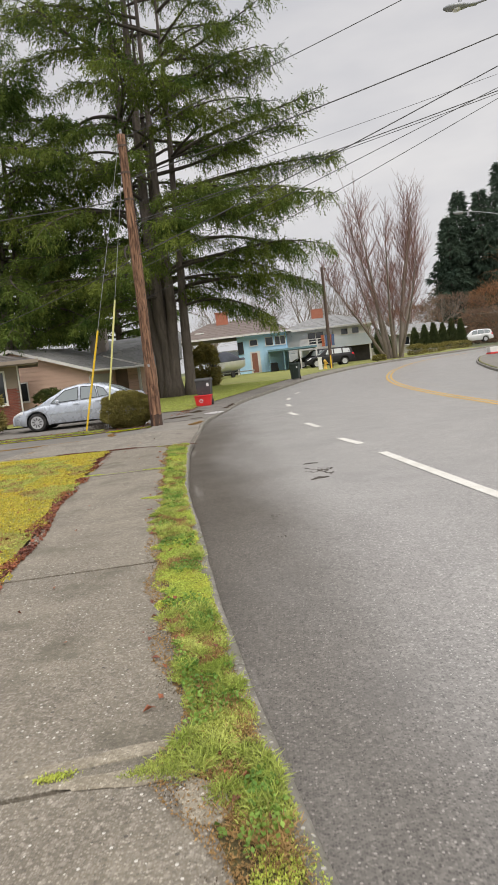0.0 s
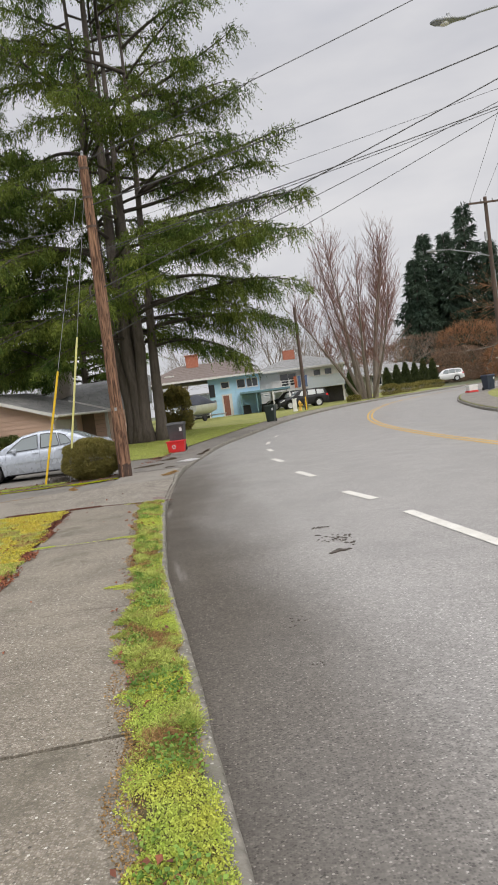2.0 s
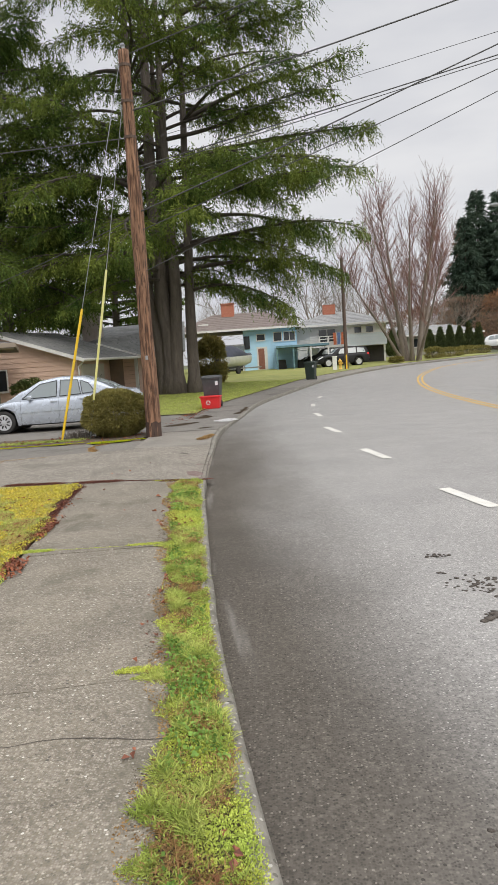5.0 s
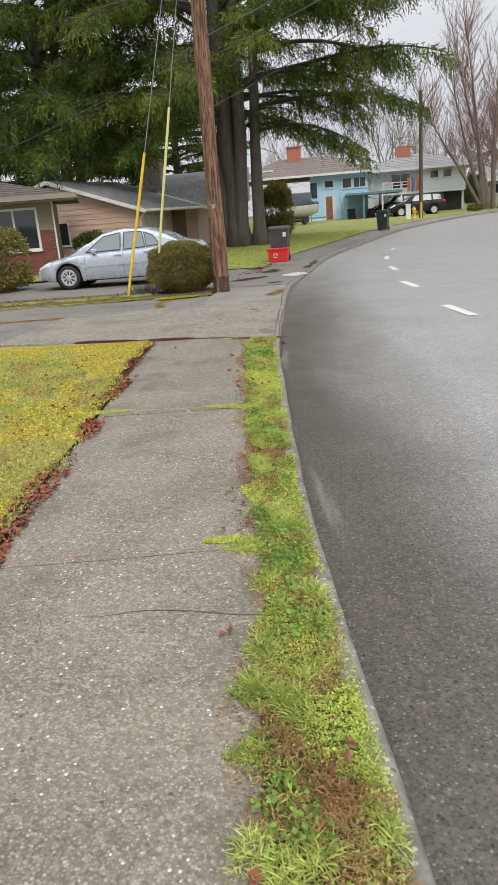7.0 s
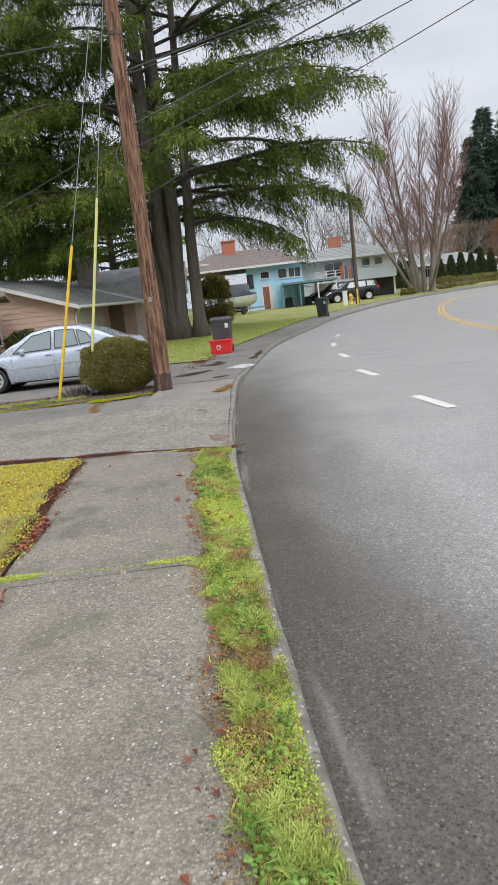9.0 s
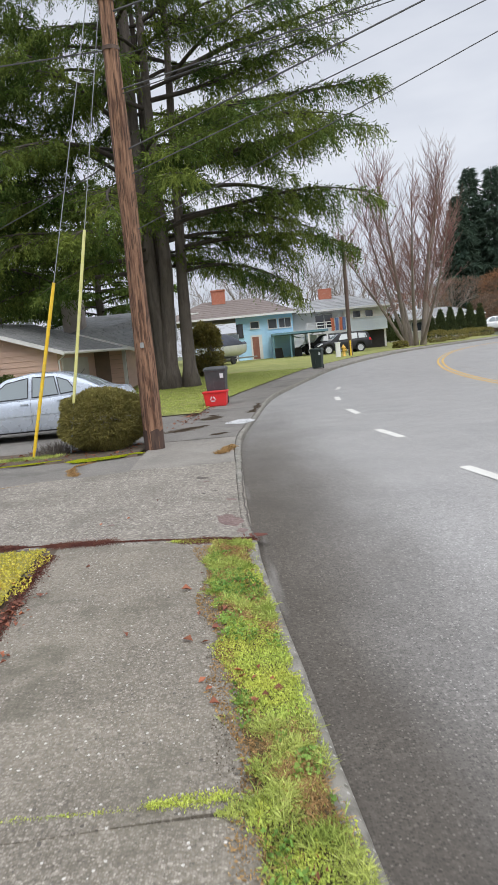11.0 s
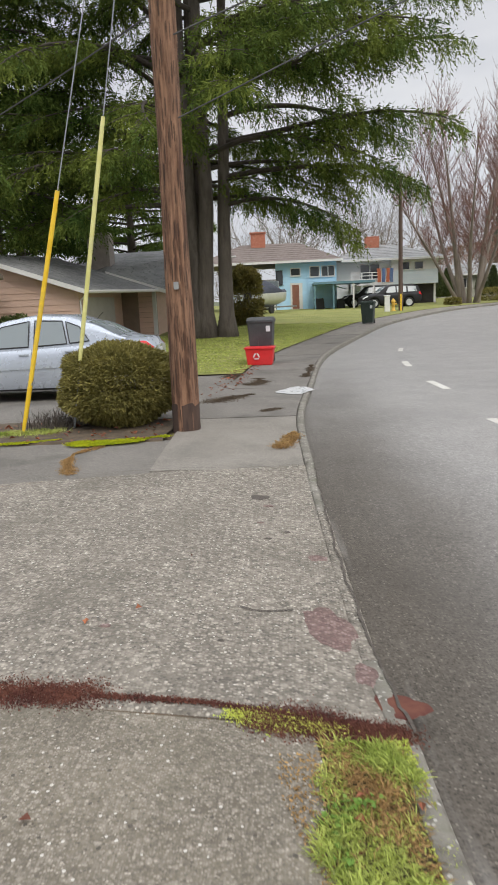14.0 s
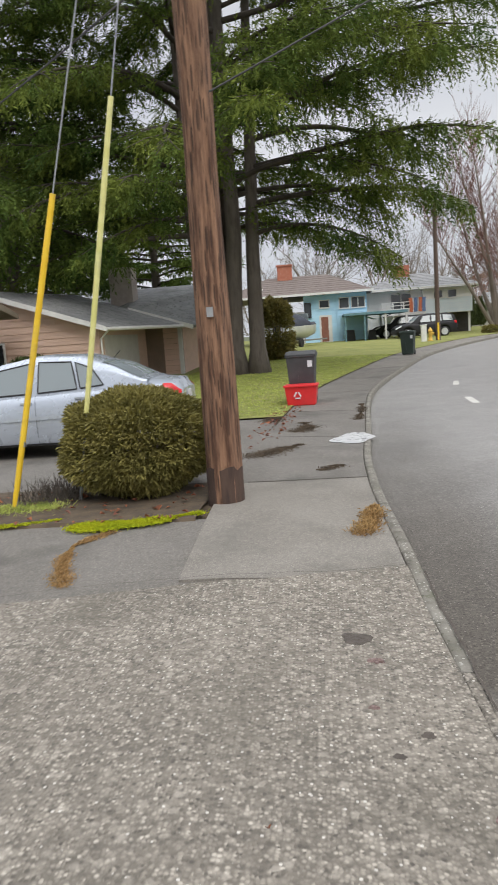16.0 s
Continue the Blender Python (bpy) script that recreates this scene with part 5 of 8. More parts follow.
for i, (x, h) in enumerate(((13.3, 3.2), (14.3, 3.0), (18.0, 2.9), (19.3, 3.1), (20.5, 3.3), (21.7, 3.1), (22.9, 3.5), (24.1, 3.4))):
    thuja(x, 94.5 + 0.2 * i, h, 0.62, 60 + i)
for x, y, r, h, sd in ((15.2, 80.0, 1.0, 1.1, 71), (17.5, 82.5, 1.3, 0.9, 72), (10.0, 71.5, 0.6, 0.5, 73), (20.5, 88, 1.2, 0.9, 74), (22.5, 90, 1.2, 0.8, 75)):
    clump("low_shrub", x, y, r, r * 0.8, h, sd, "low rounded dull green shrub on the lawn", M_BUSH, 0.16, 1800, group="low lawn shrubs")

# the russet tree across the road
rng = np.random.default_rng(81)
russet = thing("russet_tree", "broad leafless tree with a haze of russet twigs", "tree", pose(27.5, 64, gz(27, 64)))
wood, twigs = Mesh(), Mesh()
for k in range(6):
    a = k * 1.05
    d = np.array([math.cos(a) * 0.75, math.sin(a) * 0.75, 0.8])
    grow(rng, wood, twigs, np.array([0.0, 0.0, 2.0]), d / np.linalg.norm(d), 4.4, 0.19, 5, 0.0, 0.5)
wood.tube([(0, 0, -0.2), (0, 0, 1.0), (0, 0, 2.3)], [0.36, 0.30, 0.25], 10)
part("trunk", wood, M_BARE, russet, smooth=True)
tagged(part("twig_crown", twigs, M_RUSSET, russet, "dense russet twigs"), kind="stuff")


# ---- vehicles ----
def paint(name, colour, rough=0.32, metal=0.0, dirt=(0.2, 0.19, 0.17)):
    return material(name, colour, tuple(c * 0.93 for c in colour), 1.5, rough, 0.03, 200.0, stain=dirt, stain_scale=2.5, stain_amount=0.12, metal=metal, coat=0.6)


M_SILVER = paint("silver_car_paint", (0.50, 0.545, 0.61), 0.28, 0.35)
M_CARWHITE = paint("white_car_paint", (0.70, 0.71, 0.72))
M_CARDARK = material("dark_car_paint", (0.014, 0.014, 0.016), (0.02, 0.02, 0.022), 1.5, 0.55, 0.02, 200.0, spec=0.3)
# part of the sky's reflection is painted into this pale grey base
M_GLASS = glass_material("sky_pale_glass", (0.25, 0.285, 0.295), 0.03)
M_RUBBER = material("rubber", (0.018, 0.018, 0.018), (0.035, 0.034, 0.032), 8.0, 0.85, 0.3, 60.0)
M_RIM = material("wheel_cover", (0.50, 0.51, 0.53), (0.58, 0.59, 0.60), 8.0, 0.4, 0.05, 60.0, metal=0.5)
M_TAIL = material("tail_lamp_red", (0.55, 0.012, 0.02), (0.65, 0.03, 0.03), 8.0, 0.2, 0)
M_HEAD = material("head_lamp_clear", (0.55, 0.56, 0.56), (0.66, 0.67, 0.67), 8.0, 0.12, 0)
M_BLACK = material("black_trim", (0.015, 0.015, 0.016), (0.03, 0.03, 0.03), 8.0, 0.6, 0.05, 60.0)
M_PLATE = material("plate_white", (0.6, 0.62, 0.64), (0.66, 0.67, 0.68), 6.0, 0.4, 0)


def curve(points, x):
    for (x0, y0), (x1, y1) in zip(points, points[1:]):
        if x <= x1:
            u = min(1, max(0, (x - x0) / (x1 - x0)))
            u = u * u * (3 - 2 * u) * 0.5 + u * 0.5
            return y0 + (y1 - y0) * u
    return points[-1][1]


def car(name, label, m, length, width, deck, belt, roof, wheels, wheel_r, side_windows, front_glass, rear_glass, mat, floor=0.2, roof_in=0.74, molding=True, detail=True):
    """A car whose length runs along its x axis from the front. deck: the line of bonnet, belt and boot; roof: the line of the cabin's top."""
    ob = thing(name, label, "car", m)
    hw = width / 2

    def half(x):
        e = min(x, length - x)
        return hw * (0.70 + 0.30 * min(1, max(0, e / 0.55)) ** 0.45)

    def bottom(x):
        b = floor + 0.10 * max(0, 1 - min(x, length - x) / 0.5)
        for w in wheels:
            r = wheel_r + 0.055
            if abs(x - w) < r:
                b = max(b, wheel_r + math.sqrt(r * r - (x - w) ** 2))
        return b

    def section(x):
        h, b, t = half(x), bottom(x), curve(deck, x)
        s = min(curve(belt, x), t + 0.02)
        mid = b + (s - b) * 0.45
        return [(h * 0.93, b), (h * 0.985, b + (s - b) * 0.12), (h, mid), (h * 0.992, b + (s - b) * 0.75), (h * 0.965, s - 0.03), (h * 0.90, s + 0.012), (h * 0.6, t + 0.005), (0, t + 0.02)]

    xs = sorted(set([round(v, 4) for v in steps(0, length, int(length / 0.045))] + [0.02, length - 0.02]))
    body = Mesh()
    ks = range(15)

    def place(x, k, out=0.0):
        sec = section(x)
        y, z = sec[k] if k < 8 else (-sec[14 - k][0], sec[14 - k][1])
        return Vector((x, (y + math.copysign(out, y) if y else 0), z + (out if 5 <= k <= 9 else 0)))
    body.grid(place, xs, ks)
    for x, rev in ((0, True), (length, False)):
        base = [place(x, k) for k in ks]
        body.add(base, [tuple(range(15)) if rev else tuple(reversed(range(15)))])
    part("body", body, mat, ob, smooth=True)
    # the cabin
    x0, x1 = roof[0][0], roof[-1][0]
    cabin = Mesh()

    def cab(x, k, out=0.0):
        top = curve(roof, x)
        bl = curve(belt, x)
        wb, wr = half(x) * 0.93, hw * roof_in
        f = min(1, max(0, (top - bl) / (max(p[1] for p in roof) - bl)))
        wr = wb + (wr - wb) * f
        sec = [(wb, bl - 0.02), (wb + (wr - wb) * 0.33, bl + (top - bl) * 0.33), (wb + (wr - wb) * 0.66, bl + (top - bl) * 0.64), (wr + 0.01, top - 0.075 * f - 0.004), (wr * 0.90, top - 0.012 * f), (wr * 0.5, top + 0.012), (0, top + 0.018)]
        y, z = sec[k] if k < 7 else (-sec[12 - k][0], sec[12 - k][1])
        return Vector((x, y + (math.copysign(out, y) if y else 0), z + out * 0.6))
    cxs = steps(x0, x1, 44)
    cabin.grid(cab, cxs, range(13))
    part("cabin", cabin, mat, ob, smooth=True)

    def side_y(x, z):
        top, bl = curve(roof, x), curve(belt, x)
        f = min(1, max(0, (top - bl) / (max(p[1] for p in roof) - bl)))
        wb = half(x) * 0.93
        wr = wb + (hw * roof_in - wb) * f
        u = min(1, max(0, (z - bl) / max(0.05, top - bl)))
        return wb + (wr - wb) * u
    for poly in side_windows:
        for sgn in (1, -1):
            g = Mesh()
            n = len(poly)
            cx, cz = sum(p[0] for p in poly) / n, sum(p[1] for p in poly) / n
            ring = []
            for i in range(n):
                (xa, za), (xb, zb) = poly[i], poly[(i + 1) % n]
                for k in range(4):
                    ring.append((xa + (xb - xa) * k / 4, za + (zb - za) * k / 4))
            vs = [Vector((x, sgn * (side_y(x, z) + 0.012), z)) for x, z in ring] + [Vector((cx, sgn * (side_y(cx, cz) + 0.012), cz))]
            g.add(vs, [(i, (i + 1) % len(ring), len(ring)) for i in range(len(ring))])
            w = part("side_window", g, M_GLASS, ob, "side window glass with painted pale sky reflection")
            part("window_trim", Mesh().tube(vs[:-1] + [vs[0]], 0.011, 5, caps=False), M_BLACK, w)
    for nm, (a, b) in (("windscreen", front_glass), ("rear_window", rear_glass)):
        g = Mesh()
        g.grid(lambda x, k: cab(x, k, 0.010), steps(a, b, 10), [4, 5, 6, 7, 8])
        part(nm, g, M_GLASS, ob, "car glass with painted pale sky reflection", smooth=True)
    # wheels
    tyre = Mesh().lathe([(wheel_r * 0.60, -0.05), (wheel_r * 0.64, -0.10), (wheel_r * 0.9, -0.105), (wheel_r, -0.07), (wheel_r, 0.07), (wheel_r * 0.9, 0.105), (wheel_r * 0.66, 0.10), (wheel_r * 0.60, 0.05)], 32)
    rim = Mesh().lathe([(wheel_r * 0.67, 0.04), (wheel_r * 0.70, 0.104), (wheel_r * 0.66, 0.112), (wheel_r * 0.58, 0.098), (wheel_r * 0.2, 0.10), (wheel_r * 0.1, 0.115)], 32)
    td, rd = tyre.data("tyre", M_RUBBER, True), rim.data("rim", M_RIM, True)
    slot = Mesh()
    slot.box((-0.018, wheel_r * 0.26, 0.09), (0.018, wheel_r * 0.54, 0.106))
    slot_data = slot.data("slot", M_BLACK)
    for w in wheels:
        for sgn in (1, -1):
            hub = new("wheel")
            hub.parent = ob
            hub.matrix_basis = pose(w, sgn * (hw - 0.115), wheel_r, -90 * sgn, 0, 0)
            part("tyre", td, None, hub)
            part("rim", rd, None, hub, "silver wheel cover")
            if detail:
                for i in range(9):
                    s_ = part("slot", slot_data, None, hub)
                    s_.matrix_basis = pose(0, 0, 0, 0, 0, i * 40)
            well = Mesh().tube([(w, sgn * (hw - 0.3), wheel_r + 0.03), (w, sgn * (hw - 0.03), wheel_r + 0.03)], wheel_r + 0.045, 20, caps=False)
            part("wheel_well", well, M_BLACK, ob)
    under = Mesh().box((0.35, -hw * 0.85, floor + 0.02), (length - 0.35, hw * 0.85, floor + 0.16))
    part("underbody", under, M_BLACK, ob)

    def patch(nm, a, b, k0, k1, pm, lab, out=0.012):
        for sgn in (1, -1):
            g = Mesh()

            def at(x, u):
                k = k0 + (k1 - k0) * u
                i = min(6, int(k))
                p, q = place(x, i, out), place(x, i + 1, out)
                v = p.lerp(q, k - i)
                return Vector((v.x, v.y * sgn, v.z))
            g.grid(at, steps(a, b, 6), steps(0, 1, 5))
            if sgn < 0:
                g.f = [tuple(reversed(f)) for f in g.f]
            part(nm, g, pm, ob, lab, smooth=True)
    patch("headlight", 0.01, 0.42, 3.6, 5.0, M_HEAD, "clear headlight lens")
    patch("tail_light", length - 0.26, length - 0.01, 3.2, 4.9, M_TAIL, "red tail light")
    if molding:
        patch("side_moulding", 0.9, length - 1.1, 2.25, 2.5, mat, "", 0.022)
        patch("sill", 0.95, length - 1.2, 0.0, 0.35, M_BLACK, "", 0.006)
    for sgn in (1, -1):
        mx = front_glass[0] + 0.55
        part("mirror", Mesh().box((mx - 0.07, sgn * hw * 0.96 - 0.09, curve(belt, mx) + 0.0), (mx + 0.05, sgn * hw * 0.96 + 0.09, curve(belt, mx) + 0.13), None, 0.03), mat, ob, "door mirror", smooth=True)
        for hx in ((front_glass[1] + 0.45, rear_glass[0] - 0.3) if detail else ()):
            z = curve(belt, hx) - 0.09
            part("door_handle", Mesh().box((hx - 0.09, sgn * (half(hx) * 0.985) - 0.02, z - 0.018), (hx + 0.09, sgn * (half(hx) * 0.985) + 0.02, z + 0.018), None, 0.008), mat, ob, "door handle")
        if detail:
            for dx in (1.38, 2.44, 3.45):
                pts = []
                for k in range(9):
                    u = k / 8 * 4.6 + 0.1
                    i = min(6, int(u))
                    v = place(dx, i, 0.0015).lerp(place(dx, i + 1, 0.0015), u - i)
                    pts.append((v.x, v.y * sgn, v.z))
                part("door_seam", Mesh().tube(pts, 0.004, 4, caps=False), M_BLACK, ob)
    t_ = curve(deck, length - 0.1)
    part("number_plate", Mesh().box((length + 0.002, -0.16, t_ - 0.33), (length + 0.012, 0.16, t_ - 0.18), None, 0.003), M_PLATE, ob, "blank number plate")
    part("rear_bumper", Mesh().box((length - 0.10, -hw * 0.80, floor + 0.12), (length + 0.035, hw * 0.80, floor + 0.33), None, 0.04), mat, ob, smooth=True)
    part("front_bumper", Mesh().box((-0.03, -hw * 0.78, floor + 0.06), (0.10, hw * 0.78, floor + 0.32), None, 0.04), mat, ob, smooth=True)
    return ob


sedan = car("car", "silver four-door sedan parked on the driveway", pose(-9.12, 27.55, 0, 0, 0, 1.5), 4.55, 1.72,
            [(0, 0.62), (0.25, 0.74), (1.25, 0.94), (1.9, 0.97), (3.6, 1.02), (3.95, 1.06), (4.45, 1.01), (4.55, 0.86)],
            [(0, 0.58), (0.3, 0.70), (1.2, 0.87), (2.2, 0.91), (3.6, 0.96), (4.4, 0.96), (4.55, 0.84)],
            [(1.0, 0.91), (1.45, 1.16), (1.92, 1.40), (2.45, 1.475), (3.05, 1.45), (3.45, 1.33), (4.08, 1.05)],
            (0.88, 3.48), 0.315,
            [[(1.42, 0.93), (1.92, 1.305), (2.40, 1.385), (2.38, 0.955)], [(2.48, 0.957), (2.50, 1.39), (2.98, 1.37), (3.06, 0.985)], [(3.11, 0.99), (3.04, 1.36), (3.28, 1.265), (3.45, 1.02)]],
            (1.12, 1.86), (3.42, 3.98), M_SILVER)
part("antenna", Mesh().tube([(3.3, 0.35, 1.33), (3.45, 0.35, 1.48)], 0.006, 5), M_BLACK, sedan)
part("wiper", Mesh().tube([(3.9, -0.1, 1.11), (3.75, -0.4, 1.19)], 0.008, 5), M_BLACK, sedan)

SUV = dict(length=4.7, width=1.85, deck=[(0, 0.8), (0.3, 0.98), (1.2, 1.08), (4.4, 1.12), (4.62, 1.1), (4.7, 0.95)], belt=[(0, 0.75), (0.4, 0.95), (1.2, 1.05), (4.6, 1.1), (4.7, 0.95)],
           roof=[(1.1, 1.06), (1.9, 1.62), (2.5, 1.74), (4.0, 1.72), (4.4, 1.6), (4.64, 1.1)], wheels=(0.9, 3.65), wheel_r=0.36,
           side_windows=[[(1.75, 1.12), (2.1, 1.58), (2.6, 1.62), (2.6, 1.13)], [(2.7, 1.13), (2.7, 1.62), (3.45, 1.62), (3.45, 1.14)], [(3.55, 1.15), (3.55, 1.61), (4.2, 1.55), (4.3, 1.15)]],
           front_glass=(1.25, 1.85), rear_glass=(4.42, 4.62), floor=0.28, roof_in=0.72, molding=False, detail=False)
car("car", "dark sport utility vehicle parked beside the carport", pose(3.0, 72.2, gz(3, 72), 0, 0, 8), mat=M_CARDARK, **SUV)
car("car", "white minivan parked on a distant driveway", pose(25.6, 104.0, gz(25, 104) + 0.15, 0, 0, -6), mat=M_CARWHITE, **SUV)
car("car", "dark sedan parked far down the street", pose(39.2, 95.5, gz(39, 95) + 0.05, 0, 0, 10), mat=M_CARDARK, **SUV)

# ---- bins, crate, hydrant ----
M_BIN = material("grey_bin_plastic", (0.040, 0.042, 0.045), (0.06, 0.062, 0.065), 3.0, 0.55, 0.1, 60.0, stain=(0.10, 0.10, 0.09), stain_scale=2.0, stain_amount=0.4)
M_GREEN_BIN = material("dark_green_bin_plastic", (0.018, 0.032, 0.026), (0.03, 0.046, 0.038), 3.0, 0.55, 0.1, 60.0)
M_CRATE = material("red_crate_plastic", (0.62, 0.02, 0.025), (0.72, 0.035, 0.035), 3.0, 0.45, 0.05, 60.0, stain=(0.45, 0.03, 0.03), stain_scale=3.0)
M_BLUE_BIN = material("blue_bin_plastic", (0.02, 0.03, 0.05), (0.03, 0.04, 0.07), 3.0, 0.55, 0.1, 60.0)


def tapered(w0, d0, w1, d1, z0, z1, bevel=0.02):
    bm = bmesh.new()
    bmesh.ops.create_cube(bm, size=1)
    for v in bm.verts:
        up = v.co.z > 0
        v.co = Vector((v.co.x * (w1 if up else w0), v.co.y * (d1 if up else d0), z1 if up else z0))
    bmesh.ops.bevel(bm, geom=bm.edges[:], offset=bevel, segments=2, affect="EDGES", profile=0.6)
    m = Mesh()
    bm.verts.index_update()
    m.add([v.co for v in bm.verts], [[v.index for v in f.verts] for f in bm.faces])
    bm.free()
    return m


def wheeled_bin(label, m, mat, h=1.05, w=0.62):
    ob = thing("wheelie_bin", label, "bin", m)
    part("body", tapered(w * 0.8, w * 0.85, w, w * 1.05, 0.06, h - 0.08), mat, ob, smooth=False)
    part("rim", tapered(w * 1.05, w * 1.1, w * 1.05, w * 1.1, h - 0.12, h - 0.075, 0.01), mat, ob)
    lid = part("lid", tapered(w * 1.08, w * 1.14, w * 0.96, w * 1.0, h - 0.075, h + 0.01), mat, ob, "closed lid")
    part("hinge", Mesh().tube([(-w * 0.4, w * 0.58, h - 0.06), (w * 0.4, w * 0.58, h - 0.06)], 0.018, 8), mat, lid)
    part("handle", Mesh().tube([(-w * 0.45, w * 0.52, h - 0.14), (-w * 0.45, w * 0.64, h - 0.1), (w * 0.45, w * 0.64, h - 0.1), (w * 0.45, w * 0.52, h - 0.14)], 0.016, 8), mat, ob)
    for sx in (-1, 1):
        part("wheel", Mesh().lathe([(0.03, -0.03), (0.11, -0.03), (0.12, 0), (0.11, 0.03), (0.03, 0.03)], 18, pose(sx * w * 0.40, w * 0.42, 0.12, 0, 90, 0)), M_RUBBER, ob)
    part("front_rib", Mesh().box((-w * 0.12, -w * 0.5, 0.2), (-w * 0.08, -w * 0.46, h - 0.16)), mat, ob)
    part("sticker", Mesh().box((w * 0.24, -w * 0.533, h - 0.34), (w * 0.40, -w * 0.522, h - 0.20)), M_PLATE, ob, "pale worn sticker")
    return ob


wheeled_bin("dark grey wheeled bin standing behind the red crate", pose(-2.98, 33.05, 0, 0, 0, -4), M_BIN, 1.14, 0.64)
crate = thing("recycling_crate", "bright red plastic recycling crate on the sidewalk", "crate", pose(-3.0, 32.45, 0.0, 0, 0, -4))
part("tub", tapered(0.60, 0.40, 0.70, 0.50, 0.0, 0.42, 0.025), M_CRATE, crate)
part("rim", tapered(0.74, 0.54, 0.74, 0.54, 0.40, 0.445, 0.012), M_CRATE, crate)
emblem = Mesh()
for k in range(3):
    a = k * 2.0944 + 0.52
    emblem.box((-0.055, -0.01, -0.014), (0.055, 0.0, 0.014), Matrix.Translation((-0.07 + 0.055 * math.cos(a), -0.232, 0.22 + 0.055 * math.sin(a))) @ pose(0, 0, 0, -6.8, -math.degrees(a) + 90, 0))
part("emblem", emblem, M_PLATE, crate, "pale triangular mark")
wheeled_bin("dark green wheeled bin standing at the kerb", pose(1.36, 49.6, gz(1, 49.6) - 0.02, 0, 0, -15), M_GREEN_BIN, 1.08, 0.62)
wheeled_bin("dark blue wheeled bin on the opposite corner", pose(16.9, 54.6, gz(17, 54.6) + 0.02, 0, 0, 20), M_BLUE_BIN, 1.08, 0.66)
box = thing("storage_tub", "white plastic tub with a red base on the corner", "tub", pose(15.6, 54.3, gz(15.6, 54.3) + 0.03, 0, 0, 15))
part("tub", tapered(0.62, 0.45, 0.72, 0.52, 0.12, 0.5), M_SIGN, box)
part("base", tapered(0.74, 0.55, 0.70, 0.52, 0.0, 0.12, 0.01), M_RED, box, "red plastic base")
M_HYD = material("hydrant_yellow", (0.60, 0.36, 0.05), (0.70, 0.45, 0.08), 6.0, 0.5, 0.1, 40.0)
hyd = thing("fire_hydrant", "yellow fire hydrant beside the dark pole", "hydrant", pose(4.15, 61.6, gz(4, 61.6)))
part("barrel", Mesh().lathe([(0.17, 0), (0.17, 0.05), (0.11, 0.06), (0.11, 0.55), (0.15, 0.57), (0.15, 0.62), (0.11, 0.7), (0.04, 0.77), (0.03, 0.82)], 16), M_HYD, hyd, smooth=True)
for a in (0, 90, 180):
    part("nozzle", Mesh().lathe([(0.06, 0.08), (0.06, 0.18), (0.075, 0.18), (0.075, 0.22)], 12, pose(0, 0, 0.45, 90, 0, a)), M_HYD, hyd)
post = thing("marker_post", "short white marker post beside the hydrant", "post", pose(3.72, 61.3, gz(4, 61.3)))
part("post", Mesh().box((-0.16, -0.12, -0.1), (0.16, 0.12, 0.95), None, 0.03), M_SIGN, post)
part("cap", Mesh().box((-0.19, -0.15, 0.95), (0.19, 0.15, 1.02), None, 0.02), M_SIGN, post)

# ---- houses ----
M_ROOF = material("grey_shingle", (0.24, 0.245, 0.245), (0.33, 0.33, 0.32), 3.0, 0.9, 0.5, 20.0, [(0.12, 0.12, 0.12)], 9.0, 0.35, (0.12, 0.12, 0.10), 0.6, 0.5)
M_ROOF_DARK = material("dark_brown_shingle", (0.10, 0.088, 0.08), (0.14, 0.125, 0.112), 3.0, 0.9, 0.5, 20.0, [(0.07, 0.062, 0.057)], 9.0, 0.35)
M_ROOF_BROWN = material("brown_shingle", (0.155, 0.125, 0.11), (0.205, 0.17, 0.15), 3.0, 0.9, 0.5, 20.0, [(0.12, 0.09, 0.08)], 9.0, 0.35)
M_PINK = material("salmon_siding", (0.62, 0.43, 0.33), (0.68, 0.48, 0.38), 1.6, 0.75, 0.15, 30.0, stain=(0.52, 0.37, 0.29), stain_scale=1.2, stain_amount=0.5, stretch=(0.3, 1, 3), vary=0.05)
M_BROWN_WALL = material("brown_entry_wall", (0.20, 0.145, 0.11), (0.26, 0.19, 0.145), 1.6, 0.8, 0.15, 30.0, vary=0.05)
M_TRIM = material("white_trim", (0.68, 0.67, 0.64), (0.76, 0.75, 0.72), 3.0, 0.6, 0.05, 30.0, stain=(0.5, 0.49, 0.45), stain_scale=1.5, stain_amount=0.4)
M_GARAGE = material("garage_door_cream", (0.52, 0.49, 0.44), (0.58, 0.55, 0.50), 2.0, 0.6, 0.05, 30.0)
M_BRICK = material("red_brick", (0.17, 0.06, 0.045), (0.25, 0.09, 0.065), 6.0, 0.9, 0.6, 40.0, vary=0.18)
M_MORTAR = material("mortar", (0.22, 0.19, 0.17), (0.28, 0.25, 0.22), 6.0, 0.95, 0.5, 50.0)
M_TAN = material("tan_panel", (0.26, 0.215, 0.17), (0.31, 0.26, 0.21), 1.5, 0.8, 0.1, 30.0)
M_BLUE = material("sky_blue_siding", (0.42, 0.68, 0.88), (0.48, 0.73, 0.90), 1.2, 0.75, 0.1, 30.0, vary=0.04)
M_PALEBLUE = material("pale_blue_siding", (0.66, 0.73, 0.76), (0.71, 0.77, 0.79), 1.2, 0.75, 0.1, 30.0, vary=0.04)
M_OFFWHITE = material("off_white_siding", (0.76, 0.75, 0.73), (0.80, 0.79, 0.77), 1.2, 0.75, 0.1, 30.0, vary=0.03)
